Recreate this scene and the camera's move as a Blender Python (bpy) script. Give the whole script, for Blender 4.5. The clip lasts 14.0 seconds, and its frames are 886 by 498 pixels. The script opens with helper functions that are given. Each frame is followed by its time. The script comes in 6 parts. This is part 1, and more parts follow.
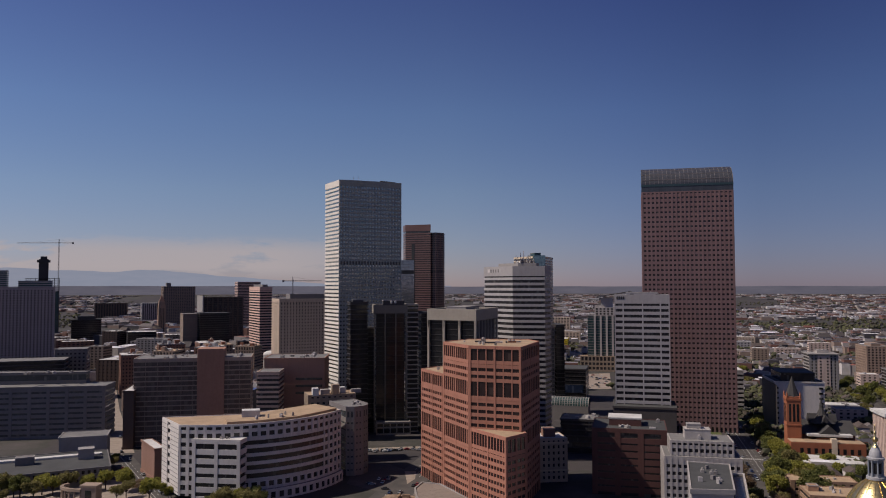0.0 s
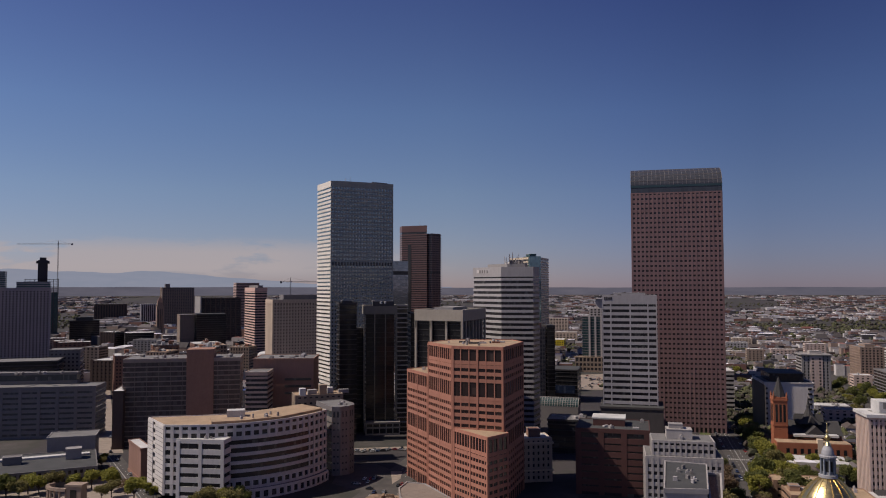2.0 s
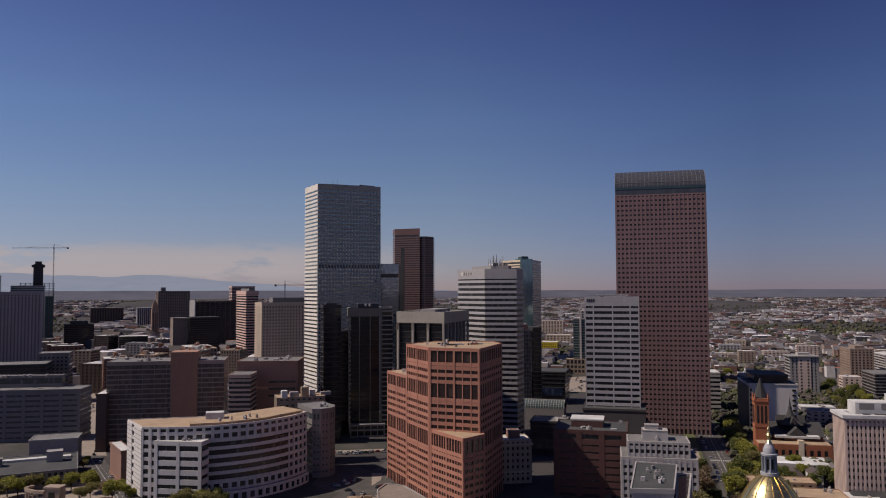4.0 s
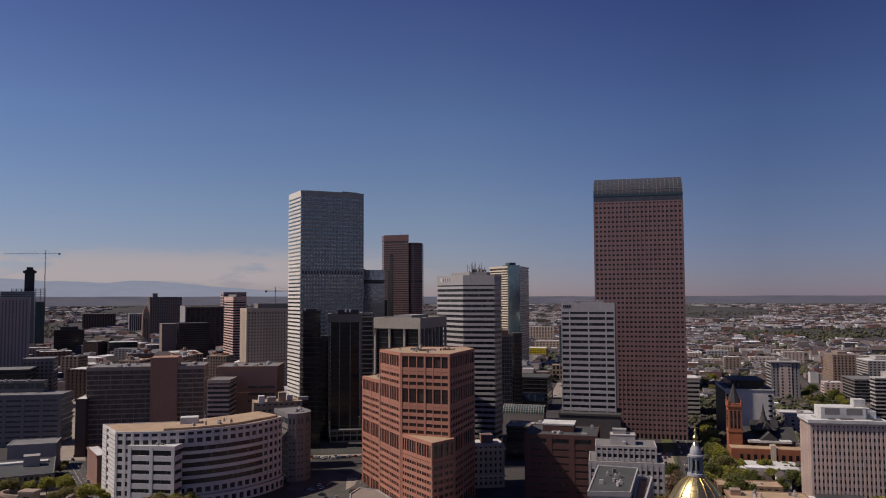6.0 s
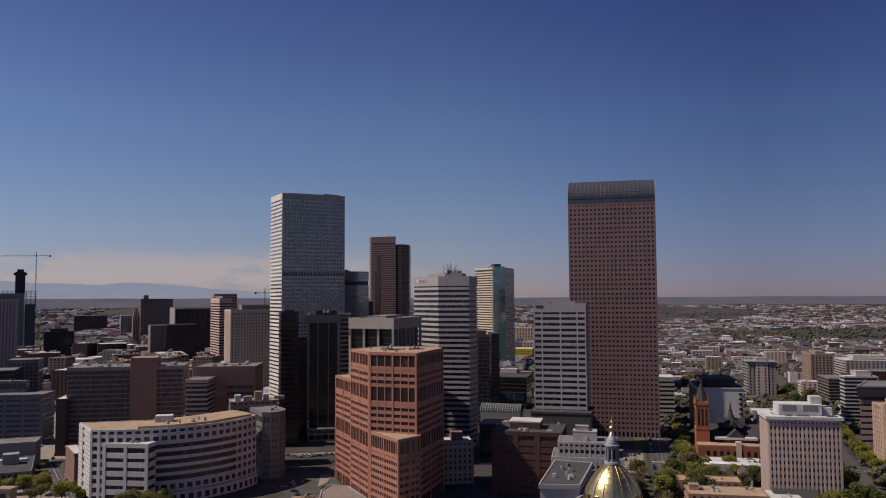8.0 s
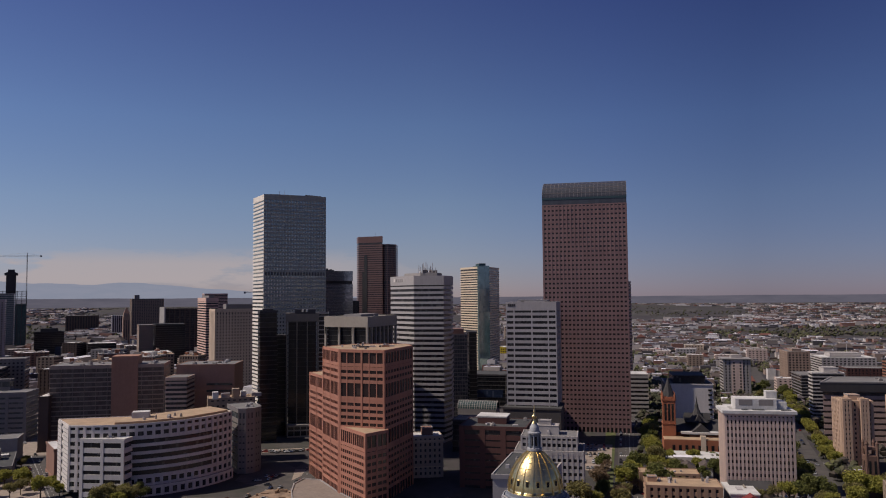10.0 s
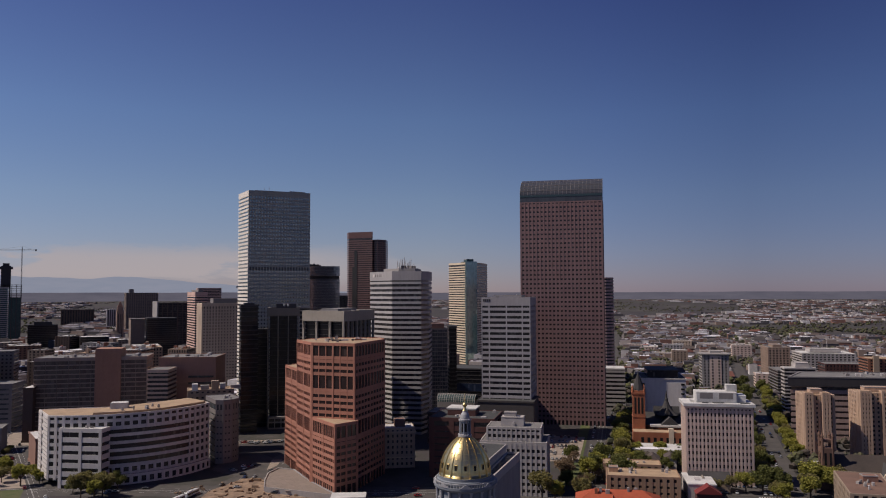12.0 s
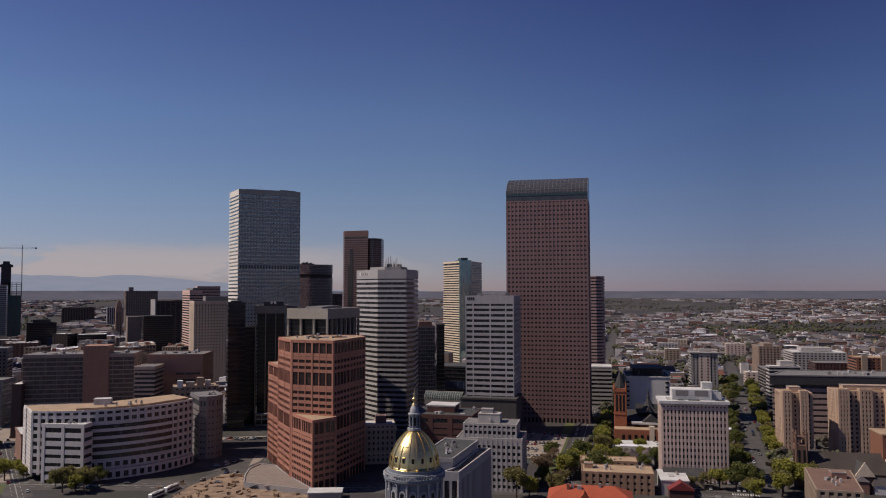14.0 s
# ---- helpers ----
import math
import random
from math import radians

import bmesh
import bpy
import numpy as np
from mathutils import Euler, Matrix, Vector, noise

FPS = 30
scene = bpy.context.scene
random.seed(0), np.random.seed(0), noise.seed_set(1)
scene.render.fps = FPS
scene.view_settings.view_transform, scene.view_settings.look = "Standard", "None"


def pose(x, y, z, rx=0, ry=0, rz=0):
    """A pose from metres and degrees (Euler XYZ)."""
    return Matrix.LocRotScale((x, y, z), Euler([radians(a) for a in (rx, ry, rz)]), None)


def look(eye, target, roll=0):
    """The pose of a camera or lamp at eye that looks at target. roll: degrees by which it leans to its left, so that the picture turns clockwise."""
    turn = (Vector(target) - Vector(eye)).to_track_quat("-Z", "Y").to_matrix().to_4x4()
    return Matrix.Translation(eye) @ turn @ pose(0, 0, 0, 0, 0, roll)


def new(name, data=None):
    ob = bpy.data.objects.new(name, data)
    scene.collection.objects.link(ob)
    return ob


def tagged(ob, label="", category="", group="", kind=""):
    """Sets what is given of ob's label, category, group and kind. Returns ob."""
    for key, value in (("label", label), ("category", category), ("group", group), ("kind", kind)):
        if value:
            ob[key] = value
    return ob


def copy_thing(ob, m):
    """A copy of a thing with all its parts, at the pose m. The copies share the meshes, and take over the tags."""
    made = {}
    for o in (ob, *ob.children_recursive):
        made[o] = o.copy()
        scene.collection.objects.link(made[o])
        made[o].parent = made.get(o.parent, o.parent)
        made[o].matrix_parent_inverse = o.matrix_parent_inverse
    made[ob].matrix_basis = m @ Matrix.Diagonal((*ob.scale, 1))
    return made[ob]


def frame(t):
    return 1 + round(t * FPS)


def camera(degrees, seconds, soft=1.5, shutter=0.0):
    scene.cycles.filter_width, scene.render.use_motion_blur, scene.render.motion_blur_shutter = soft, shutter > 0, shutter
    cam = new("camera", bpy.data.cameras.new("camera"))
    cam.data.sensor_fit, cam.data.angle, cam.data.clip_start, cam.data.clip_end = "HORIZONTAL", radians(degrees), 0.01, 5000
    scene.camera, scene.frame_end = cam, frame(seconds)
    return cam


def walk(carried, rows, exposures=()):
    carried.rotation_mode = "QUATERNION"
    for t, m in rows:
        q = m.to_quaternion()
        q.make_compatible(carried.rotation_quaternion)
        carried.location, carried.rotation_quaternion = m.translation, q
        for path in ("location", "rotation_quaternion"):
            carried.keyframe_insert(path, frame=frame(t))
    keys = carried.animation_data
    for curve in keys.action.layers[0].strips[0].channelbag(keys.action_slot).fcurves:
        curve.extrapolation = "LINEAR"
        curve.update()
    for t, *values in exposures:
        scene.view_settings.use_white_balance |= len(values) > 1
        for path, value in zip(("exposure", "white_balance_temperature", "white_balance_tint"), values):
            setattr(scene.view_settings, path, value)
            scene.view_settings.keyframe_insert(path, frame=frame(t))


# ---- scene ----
cam = camera(60.0, 14.0, soft=1.05)
PATH = [
    (0, (-0.509, 3.247, 117.372), (0.554, 4.939, 117.467), -0.1),
    (0.5, (1.414, 1.614, 117.387), (2.475, 3.307, 117.483), -0.1),
    (1, (3.231, -0.081, 117.354), (4.291, 1.612, 117.45), -0.1),
    (1.5, (5.115, -1.903, 117.23), (6.174, -0.209, 117.327), -0.0),
    (2, (7.326, -3.714, 117.002), (8.384, -2.019, 117.1), -0.1),
    (2.5, (9.72, -5.322, 116.787), (10.778, -3.627, 116.886), -0.1),
    (3, (12.333, -7.178, 116.387), (13.389, -5.483, 116.486), -0.2),
    (5.5, (24.228, -20.061, 116.14), (25.29, -18.37, 116.26), -0.2),
    (6, (26.339, -23.541, 116.129), (27.403, -21.852, 116.251), -0.2),
    (6.5, (28.285, -27.542, 116.094), (29.351, -25.854, 116.218), -0.3),
    (7, (30.321, -31.779, 115.873), (31.39, -30.093, 115.998), -0.3),
    (7.5, (32.358, -36.471, 115.58), (33.428, -34.786, 115.705), -0.3),
    (8, (34.057, -41.179, 115.461), (35.13, -39.496, 115.587), -0.3),
    (10.5, (42.099, -67.052, 114.995), (43.184, -65.376, 115.118), -0.4),
    (11, (44.036, -72.401, 114.921), (45.121, -70.725, 115.041), -0.3),
    (11.5, (46.047, -77.142, 114.795), (47.133, -75.466, 114.911), -0.3),
    (12, (48.394, -81.445, 114.835), (49.479, -79.769, 114.947), -0.2),
    (12.5, (50.5, -85.246, 114.925), (51.586, -83.57, 115.036), -0.2),
    (13, (52.748, -88.701, 114.573), (53.835, -87.026, 114.682), -0.2),
    (13.5, (55.461, -91.568, 114.321), (56.548, -89.893, 114.43), -0.2),
    (14, (58.621, -93.918, 114.285), (59.698, -92.236, 114.394), -0.1),
]
walk(cam, [(t, look(eye, target, roll)) for t, eye, target, roll in PATH])

# ---- light ----
SUN_AZ, SUN_EL = 152.0, 50.0          # where the sun stands: degrees counter-clockwise from +x, and above the horizon
sun = new("sun", bpy.data.lights.new("sun", "SUN"))
sun.data.energy, sun.data.angle, sun.data.color = 3.75, radians(0.6), (1.0, 0.885, 0.77)
a, e = radians(SUN_AZ), radians(SUN_EL)
sun.matrix_world = look((0, 0, 0), (-math.cos(a) * math.cos(e), -math.sin(a) * math.cos(e), -math.sin(e)))

world = bpy.data.worlds.new("world")
scene.world = world
world.use_nodes = True


class Nodes:
    """A small wrapper to lay out a node tree in few words."""

    def __init__(self, tree):
        self.tree = tree
        tree.nodes.clear()

    def add(self, kind, *inputs, **settings):
        n = self.tree.nodes.new(kind)
        for k, v in settings.items():
            setattr(n, k, v)
        for i, v in enumerate(inputs):
            self.plug(n, i, v)
        return n

    def plug(self, n, i, v):
        if v is None:
            return
        if isinstance(v, bpy.types.NodeSocket):
            self.tree.links.new(v, n.inputs[i])
        elif isinstance(v, bpy.types.Node):
            self.tree.links.new(v.outputs[0], n.inputs[i])
        else:
            n.inputs[i].default_value = v

    def math(self, op, a, b=0.0, clamp=False):
        return self.add("ShaderNodeMath", a, b, operation=op, use_clamp=clamp).outputs[0]

    def noise(self, vector, scale, detail=4.0, rough=0.55):
        n = self.add("ShaderNodeTexNoise")
        self.plug(n, "Vector", vector)
        n.inputs["Scale"].default_value, n.inputs["Detail"].default_value, n.inputs["Roughness"].default_value = scale, detail, rough
        return n.outputs[0]

    def mix(self, f, a, b, blend="MIX"):
        n = self.add("ShaderNodeMix", data_type="RGBA", blend_type=blend)
        self.plug(n, 0, f), self.plug(n, 6, a), self.plug(n, 7, b)
        return n.outputs[2]

    def ramp(self, f, *stops):
        n = self.add("ShaderNodeValToRGB", f)
        r = n.color_ramp
        while len(r.elements) < len(stops):
            r.elements.new(0.5)
        for el, (p, c) in zip(r.elements, stops):
            el.position, el.color = p, (*c, 1) if len(c) == 3 else c
        return n.outputs[0]


def rgb(c):
    return (*c, 1.0)


w = Nodes(world.node_tree)
sky = w.add("ShaderNodeTexSky", sky_type="NISHITA", sun_disc=False)
sky.sun_elevation, sky.sun_rotation = radians(SUN_EL), radians(90 - SUN_AZ)
sky.altitude, sky.air_density, sky.dust_density, sky.ozone_density = 1600, 1.0, 0.6, 2.0
geo = w.add("ShaderNodeTexCoord").outputs["Generated"]
sep = w.add("ShaderNodeSeparateXYZ", geo)
up = sep.outputs[2]
# a dusty haze low down and a deeper blue overhead
tint = w.ramp(up, (0.0, (0.50, 0.44, 0.66)), (0.05, (0.55, 0.52, 0.72)), (0.12, (0.59, 0.595, 0.77)), (0.22, (0.55, 0.60, 0.84)), (0.42, (0.37, 0.382, 0.74)), (1.0, (0.34, 0.37, 0.66)))
blue = w.mix(1.0, sky, tint, "MULTIPLY")
# the sky is deepest away from the sun
away = w.ramp(w.math("ADD", w.math("MULTIPLY", w.math("SUBTRACT", sep.outputs[0], sep.outputs[1]), 0.5), 0.5), (0.0, (1.24, 1.17, 1.03)), (0.35, (1.13, 1.07, 0.945)), (0.5, (0.90, 0.87, 0.86)), (0.62, (0.70, 0.69, 0.71)), (0.75, (0.72, 0.70, 0.72)), (1.0, (0.66, 0.64, 0.67)))
blue = w.mix(1.0, blue, away, "MULTIPLY")
# a bank of cumulus above the mountains in the west
stretch = w.add("ShaderNodeVectorMath", geo, (1.0, 1.0, 4.2), operation="MULTIPLY").outputs[0]
puff = w.noise(stretch, 8.0, 10.0, 0.58)
low = w.ramp(up, (0.006, (0, 0, 0)), (0.022, (1, 1, 1)), (0.044, (0.9, 0.9, 0.9)), (0.064, (0, 0, 0)))
west = w.ramp(w.math("SUBTRACT", sep.outputs[1], w.math("MULTIPLY", sep.outputs[0], 1.0)), (0.28, (0, 0, 0)), (0.6, (1, 1, 1)))
edge = w.ramp(w.math("ADD", puff, w.math("MULTIPLY", low, 0.14)), (0.50, (0, 0, 0)), (0.57, (1, 1, 1)))
cover = w.math("MULTIPLY", w.math("MULTIPLY", edge, low), west)
clouds = w.mix(w.math("MULTIPLY", cover, 0.85), blue, rgb((4.9, 4.3, 4.4)))
w.add("ShaderNodeOutputWorld", w.add("ShaderNodeBackground", clouds, 0.085))


# ---- materials ----
def material(name):
    m = bpy.data.materials.new(name)
    m.use_nodes = True
    n = Nodes(m.node_tree)
    bsdf = n.add("ShaderNodeBsdfPrincipled")
    n.add("ShaderNodeOutputMaterial", bsdf)
    return m, n, bsdf, n.add("ShaderNodeNewGeometry").outputs["Position"]


def finish(n, bsdf, colour, rough, height=None, depth=0.05, metal=0.0):
    n.plug(bsdf, "Base Color", colour)
    n.plug(bsdf, "Roughness", rough)
    n.plug(bsdf, "Metallic", metal)
    if height is not None:
        b = n.add("ShaderNodeBump")
        b.inputs["Strength"].default_value, b.inputs["Distance"].default_value = 0.6, depth
        n.plug(b, "Height", height)
        n.plug(bsdf, "Normal", b.outputs[0])


def wall(name, colour, rough=0.85, streak=0.35, grain=0.5):
    """Stone, concrete, brick skin: stains that run down, blotches, fine grain and a slight change from piece to piece."""
    colour = (colour[0] * 0.81, colour[1] * 0.765, colour[2] * 0.745)
    m, n, bsdf, pos = material(name)
    down = n.add("ShaderNodeVectorMath", pos, (1.0, 1.0, 0.12), operation="MULTIPLY").outputs[0]
    run = n.noise(down, 0.55, 6.0, 0.65)
    blotch = n.noise(pos, 0.06, 5.0, 0.6)
    fine = n.noise(pos, grain, 3.0, 0.7)
    dark = tuple(c * 0.62 for c in colour)
    pale = tuple(min(1.0, c * 1.18 + 0.01) for c in colour)
    c = n.mix(n.ramp(run, (0.35, (0, 0, 0)), (0.7, (streak,) * 3)), rgb(colour), rgb(dark))
    c = n.mix(n.ramp(blotch, (0.4, (0, 0, 0)), (0.75, (0.45,) * 3)), c, rgb(pale))
    c = n.mix(n.ramp(fine, (0.45, (0, 0, 0)), (0.8, (0.3,) * 3)), c, rgb(dark))
    rnd = n.add("ShaderNodeObjectInfo").outputs["Random"]
    hsv = n.add("ShaderNodeHueSaturation")
    n.plug(hsv, "Color", c)
    n.plug(hsv, "Value", n.math("ADD", 0.93, n.math("MULTIPLY", rnd, 0.14)))
    finish(n, bsdf, hsv.outputs[0], rough, fine, 0.04)
    return m


def glass(name, colour, blind=(0.25, 0.24, 0.22), share=0.12, cell=(1.6, 1.6, 3.7), rough=0.12, spec=0.5):
    """Window glass of an office block: dark rooms behind, some blinds drawn, each pane slightly out of true."""
    m, n, bsdf, pos = material(name)
    snap = n.add("ShaderNodeVectorMath", pos, cell, operation="SNAP").outputs[0]
    rnd = n.add("ShaderNodeTexWhiteNoise", snap).outputs[0]
    drawn = n.ramp(rnd, (1.0 - share - 0.02, (0, 0, 0)), (1.0 - share, (0.35,) * 3), (1.0, (0.85,) * 3))
    c = n.mix(drawn, rgb(colour), rgb(blind))
    c = n.mix(n.math("MULTIPLY", rnd, 0.5), c, rgb(tuple(x * 0.45 for x in colour)))
    finish(n, bsdf, c, n.math("ADD", rough, n.math("MULTIPLY", rnd, 0.10)), n.noise(pos, 0.35, 2.0), 0.03)
    bsdf.inputs["Specular IOR Level"].default_value = spec
    return m


def flat_roof(name, colour):
    """Gravel and membrane roofing with ponding stains and seams."""
    m, n, bsdf, pos = material(name)
    pond = n.noise(pos, 0.09, 6.0, 0.65)
    grit = n.noise(pos, 1.4, 3.0, 0.7)
    c = n.mix(n.ramp(pond, (0.38, (0.55,) * 3), (0.62, (0, 0, 0))), rgb(colour), rgb(tuple(x * 0.5 for x in colour)))
    c = n.mix(n.ramp(grit, (0.4, (0, 0, 0)), (0.8, (0.4,) * 3)), c, rgb(tuple(min(1, x * 1.35) for x in colour)))
    finish(n, bsdf, c, 0.9, grit, 0.05)
    return m


STONE_WHITE = wall("white_stone", (0.54, 0.52, 0.505))
STONE_PALE = wall("pale_concrete", (0.40, 0.39, 0.385))
STONE_GREY = wall("grey_concrete", (0.25, 0.24, 0.24))
STONE_LIGHT = wall("light_grey_panels", (0.52, 0.51, 0.52))
BEIGE = wall("beige_brick", (0.40, 0.32, 0.24))
TAN = wall("tan_brick", (0.42, 0.28, 0.19))
BROWN = wall("brown_brick", (0.31, 0.18, 0.137))
DARK_BROWN = wall("dark_brown_panels", (0.115, 0.078, 0.064))
GRANITE = wall("rose_granite", (0.315, 0.198, 0.192), 0.6)
SALMON = wall("salmon_precast", (0.50, 0.235, 0.165))
MAROON = wall("maroon_brick", (0.115, 0.05, 0.046))
BRICK = wall("orange_brick", (0.42, 0.15, 0.075))
PINK = wall("pink_granite", (0.80, 0.56, 0.48))
REDDISH = wall("red_granite", (0.20, 0.112, 0.10), 0.4)
CHARCOAL = wall("charcoal_metal", (0.062, 0.058, 0.060), 0.6)
GLASS_DARK = glass("dark_glass", (0.040, 0.037, 0.039), (0.22, 0.21, 0.20), 0.10)
GLASS_BLACK = glass("black_glass", (0.022, 0.022, 0.024), (0.06, 0.06, 0.06), 0.12, (2.2, 2.2, 3.8), 0.06, 0.55)
GLASS_GREY = glass("grey_glass", (0.06, 0.07, 0.08), (0.3, 0.3, 0.3), 0.12, (1.6, 1.6, 3.8), 0.1, 0.8)
GLASS_TEAL = glass("teal_glass", (0.045, 0.095, 0.095), (0.13, 0.19, 0.19), 0.1, (2, 2, 3.8), 0.12, 0.8)
TEAL_PANEL = wall("teal_panels", (0.05, 0.10, 0.115), 0.4)
CREAM = wall("cream_stone", (0.84, 0.72, 0.55))
CREAM_BROWN = wall("cream_brown_bands", (0.42, 0.30, 0.22))
PODIUM = wall("dark_podium_concrete", (0.095, 0.088, 0.09))
CONCRETE_OLIVE = wall("weathered_concrete", (0.47, 0.44, 0.38))
CONCRETE_DIM = wall("dull_olive_concrete", (0.30, 0.275, 0.22))
BROWN_GREY = wall("brown_grey_panels", (0.31, 0.245, 0.20))
BROWN_RED = wall("red_brown_brick", (0.29, 0.165, 0.12))
BEIGE_GREY = wall("grey_beige_brick", (0.68, 0.56, 0.44))
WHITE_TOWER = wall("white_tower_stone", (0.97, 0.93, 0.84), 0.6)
WHITE_PRECAST = wall("white_precast", (0.80, 0.78, 0.76), 0.7)
SLAB_GREY = wall("grey_slab_concrete", (0.50, 0.49, 0.51))
PALE_MIRROR = glass("pale_mirror_glass", (0.42, 0.45, 0.42), (0.36, 0.39, 0.36), 0.2, (3.0, 3.0, 3.75), 0.04, 0.8)
PALE_MIRROR.node_tree.nodes["Principled BSDF"].inputs["Metallic"].default_value = 0.9
# white tower's front, greyed in colour for its shade and dim sky reflection
SHADED_FRONT = wall("shade_greyed_tower_stone", (0.52, 0.535, 0.46), 0.5)
TEAL_MIRROR = glass("teal_mirror_glass", (0.34, 0.47, 0.46), (0.28, 0.38, 0.38), 0.15, (2.0, 2.0, 3.85), 0.08, 0.8)
TEAL_MIRROR.node_tree.nodes["Principled BSDF"].inputs["Metallic"].default_value = 0.7
GREY_MIRROR = glass("grey_mirror_glass", (0.36, 0.385, 0.40), (0.32, 0.34, 0.35), 0.2, (2.4, 2.4, 3.8), 0.03, 0.8)
GREY_MIRROR.node_tree.nodes["Principled BSDF"].inputs["Metallic"].default_value = 0.85
SLATE_PANEL = wall("slate_grey_panels", (0.27, 0.255, 0.255), 0.6)
GREY_PANEL = wall("grey_metal_panels", (0.27, 0.255, 0.255), 0.5)
BROWN_FLAT = wall("brown_concrete", (0.40, 0.30, 0.235))
YELLOW = wall("yellow_sheathing", (0.72, 0.56, 0.03))
GLASS_MAROON = glass("maroon_tinted_glass", (0.036, 0.022, 0.022), (0.12, 0.08, 0.07), 0.12, (2.4, 2.4, 3.7), 0.1, 0.6)
GLASS_BROWN = glass("brown_glass", (0.095, 0.075, 0.064), (0.22, 0.18, 0.14), 0.35, (2.4, 2.4, 3.6))
STONE_ROSE = wall("rose_grey_concrete", (0.74, 0.60, 0.53))
PINK_BAND = wall("rose_band_granite", (0.56, 0.39, 0.37))
CREAM_PINK = wall("pink_cream_bands", (0.66, 0.50, 0.40))
REFLECTION_BLUE = glass("reflected_blue", (0.02, 0.03, 0.06), (0.1, 0.12, 0.18), 0.1, (3, 3, 4))
BRICK_DULL = wall("dull_orange_brick", (0.30, 0.135, 0.085))
CREAM_ROSE = wall("rose_cream_precast", (0.52, 0.385, 0.33))
TAN_PALE = wall("pale_tan_stucco", (0.60, 0.44, 0.33))
BROWN_ROSE = wall("brown_sandstone", (0.20, 0.12, 0.09))
CREAM_DULL = wall("sandstone", (0.42, 0.33, 0.26))
CRANE_GREY = wall("crane_paint", (0.22, 0.22, 0.22), 0.5)
CORE_DARK = wall("dark_fresh_concrete", (0.065, 0.06, 0.065))
TILE_RED = wall("red_clay_tiles", (0.46, 0.10, 0.045), 0.8, 0.5, 1.2)
TILE_MAROON = wall("maroon_roofing", (0.24, 0.035, 0.035))
TIMBER = wall("site_timber", (0.36, 0.26, 0.17))
PAVING_GREY = wall("grey_paving", (0.31, 0.265, 0.23))
PANEL_TAUPE = wall("taupe_panels", (0.46, 0.37, 0.31))
GLASS_TAUPE = glass("taupe_glass", (0.13, 0.10, 0.085), (0.26, 0.21, 0.17), 0.35, (2.4, 2.4, 3.6), 0.25, 0.3)
BRICK_TAN_BROWN = wall("tan_brown_brick", (0.50, 0.285, 0.20))
MAUVE_GREY = wall("mauve_grey_precast", (0.47, 0.42, 0.42))
GLASS_CROWN = glass("crown_glass", (0.075, 0.078, 0.09), (0.10, 0.105, 0.12), 0.1, (2, 2, 3.8), 0.15)
ROOF_GREY = flat_roof("grey_roofing", (0.20, 0.19, 0.185))
ROOF_WHITE = flat_roof("white_roofing", (0.62, 0.60, 0.58))
ROOF_TAN = flat_roof("tan_gravel_roofing", (0.44, 0.31, 0.20))
ROOF_DARK = flat_roof("dark_roofing", (0.07, 0.07, 0.07))
ROOF_ROSE = flat_roof("rose_gravel_roofing", (0.20, 0.118, 0.088))
BEIGE_GREY_ROOF = flat_roof("weathered_shingle", (0.28, 0.24, 0.20))


# ---- building blocks ----
def part(name, bm, mat, parent, label="", at=(0, 0, 0), turn=0.0):
    """Links a bmesh (or a mesh made before) as one part under a thing."""
    if isinstance(bm, bmesh.types.BMesh):
        me = bpy.data.meshes.new(name)
        bmesh.ops.recalc_face_normals(bm, faces=bm.faces)
        bm.to_mesh(me)
        bm.free()
        me.materials.append(mat)
    else:
        me = bm
    ob = new(name, me)
    ob.parent = parent
    ob.matrix_basis = pose(*at, 0, 0, turn)
    if label:
        ob["label"] = label
    return ob


def thing(name, label, category, x, y, z=0.0, group="", turn=0.0, kind=""):
    ob = new(name)
    ob.empty_display_size = 2.0
    ob.matrix_basis = pose(x, y, z, 0, 0, turn)
    return tagged(ob, label, category, group, kind)


def box(bm, x0, x1, y0, y1, z0, z1):
    v = [bm.verts.new(p) for p in ((x0, y0, z0), (x1, y0, z0), (x1, y1, z0), (x0, y1, z0), (x0, y0, z1), (x1, y0, z1), (x1, y1, z1), (x0, y1, z1))]
    for f in ((3, 2, 1, 0), (4, 5, 6, 7), (0, 1, 5, 4), (1, 2, 6, 5), (2, 3, 7, 6), (3, 0, 4, 7)):
        bm.faces.new([v[i] for i in f])
    return v


def block(x0, x1, y0, y1, z0, z1, bevel=0.0):
    bm = bmesh.new()
    box(bm, x0, x1, y0, y1, z0, z1)
    if bevel:
        bmesh.ops.bevel(bm, geom=bm.edges[:], offset=bevel, segments=1, affect="EDGES")
    return bm


def prism(poly, z0, z1, bm=None):
    bm = bm or bmesh.new()
    lo = [bm.verts.new((x, y, z0)) for x, y in poly]
    hi = [bm.verts.new((x, y, z1)) for x, y in poly]
    bm.faces.new(lo[::-1]), bm.faces.new(hi)
    for i in range(len(poly)):
        j = (i + 1) % len(poly)
        bm.faces.new((lo[i], lo[j], hi[j], hi[i]))
    return bm


def inset(poly, d):
    """The outline moved inwards by d (outlines run counter-clockwise)."""
    out, n = [], len(poly)
    for i in range(n):
        p, q, r = (Vector(poly[k % n]) for k in (i - 1, i, i + 1))
        u, v = (q - p).normalized(), (r - q).normalized()
        a, b = Vector((-u.y, u.x)), Vector((-v.y, v.x))
        m = (a + b) / max(0.3, 1 + a.dot(b))
        out.append(tuple(q + m * d))
    return out


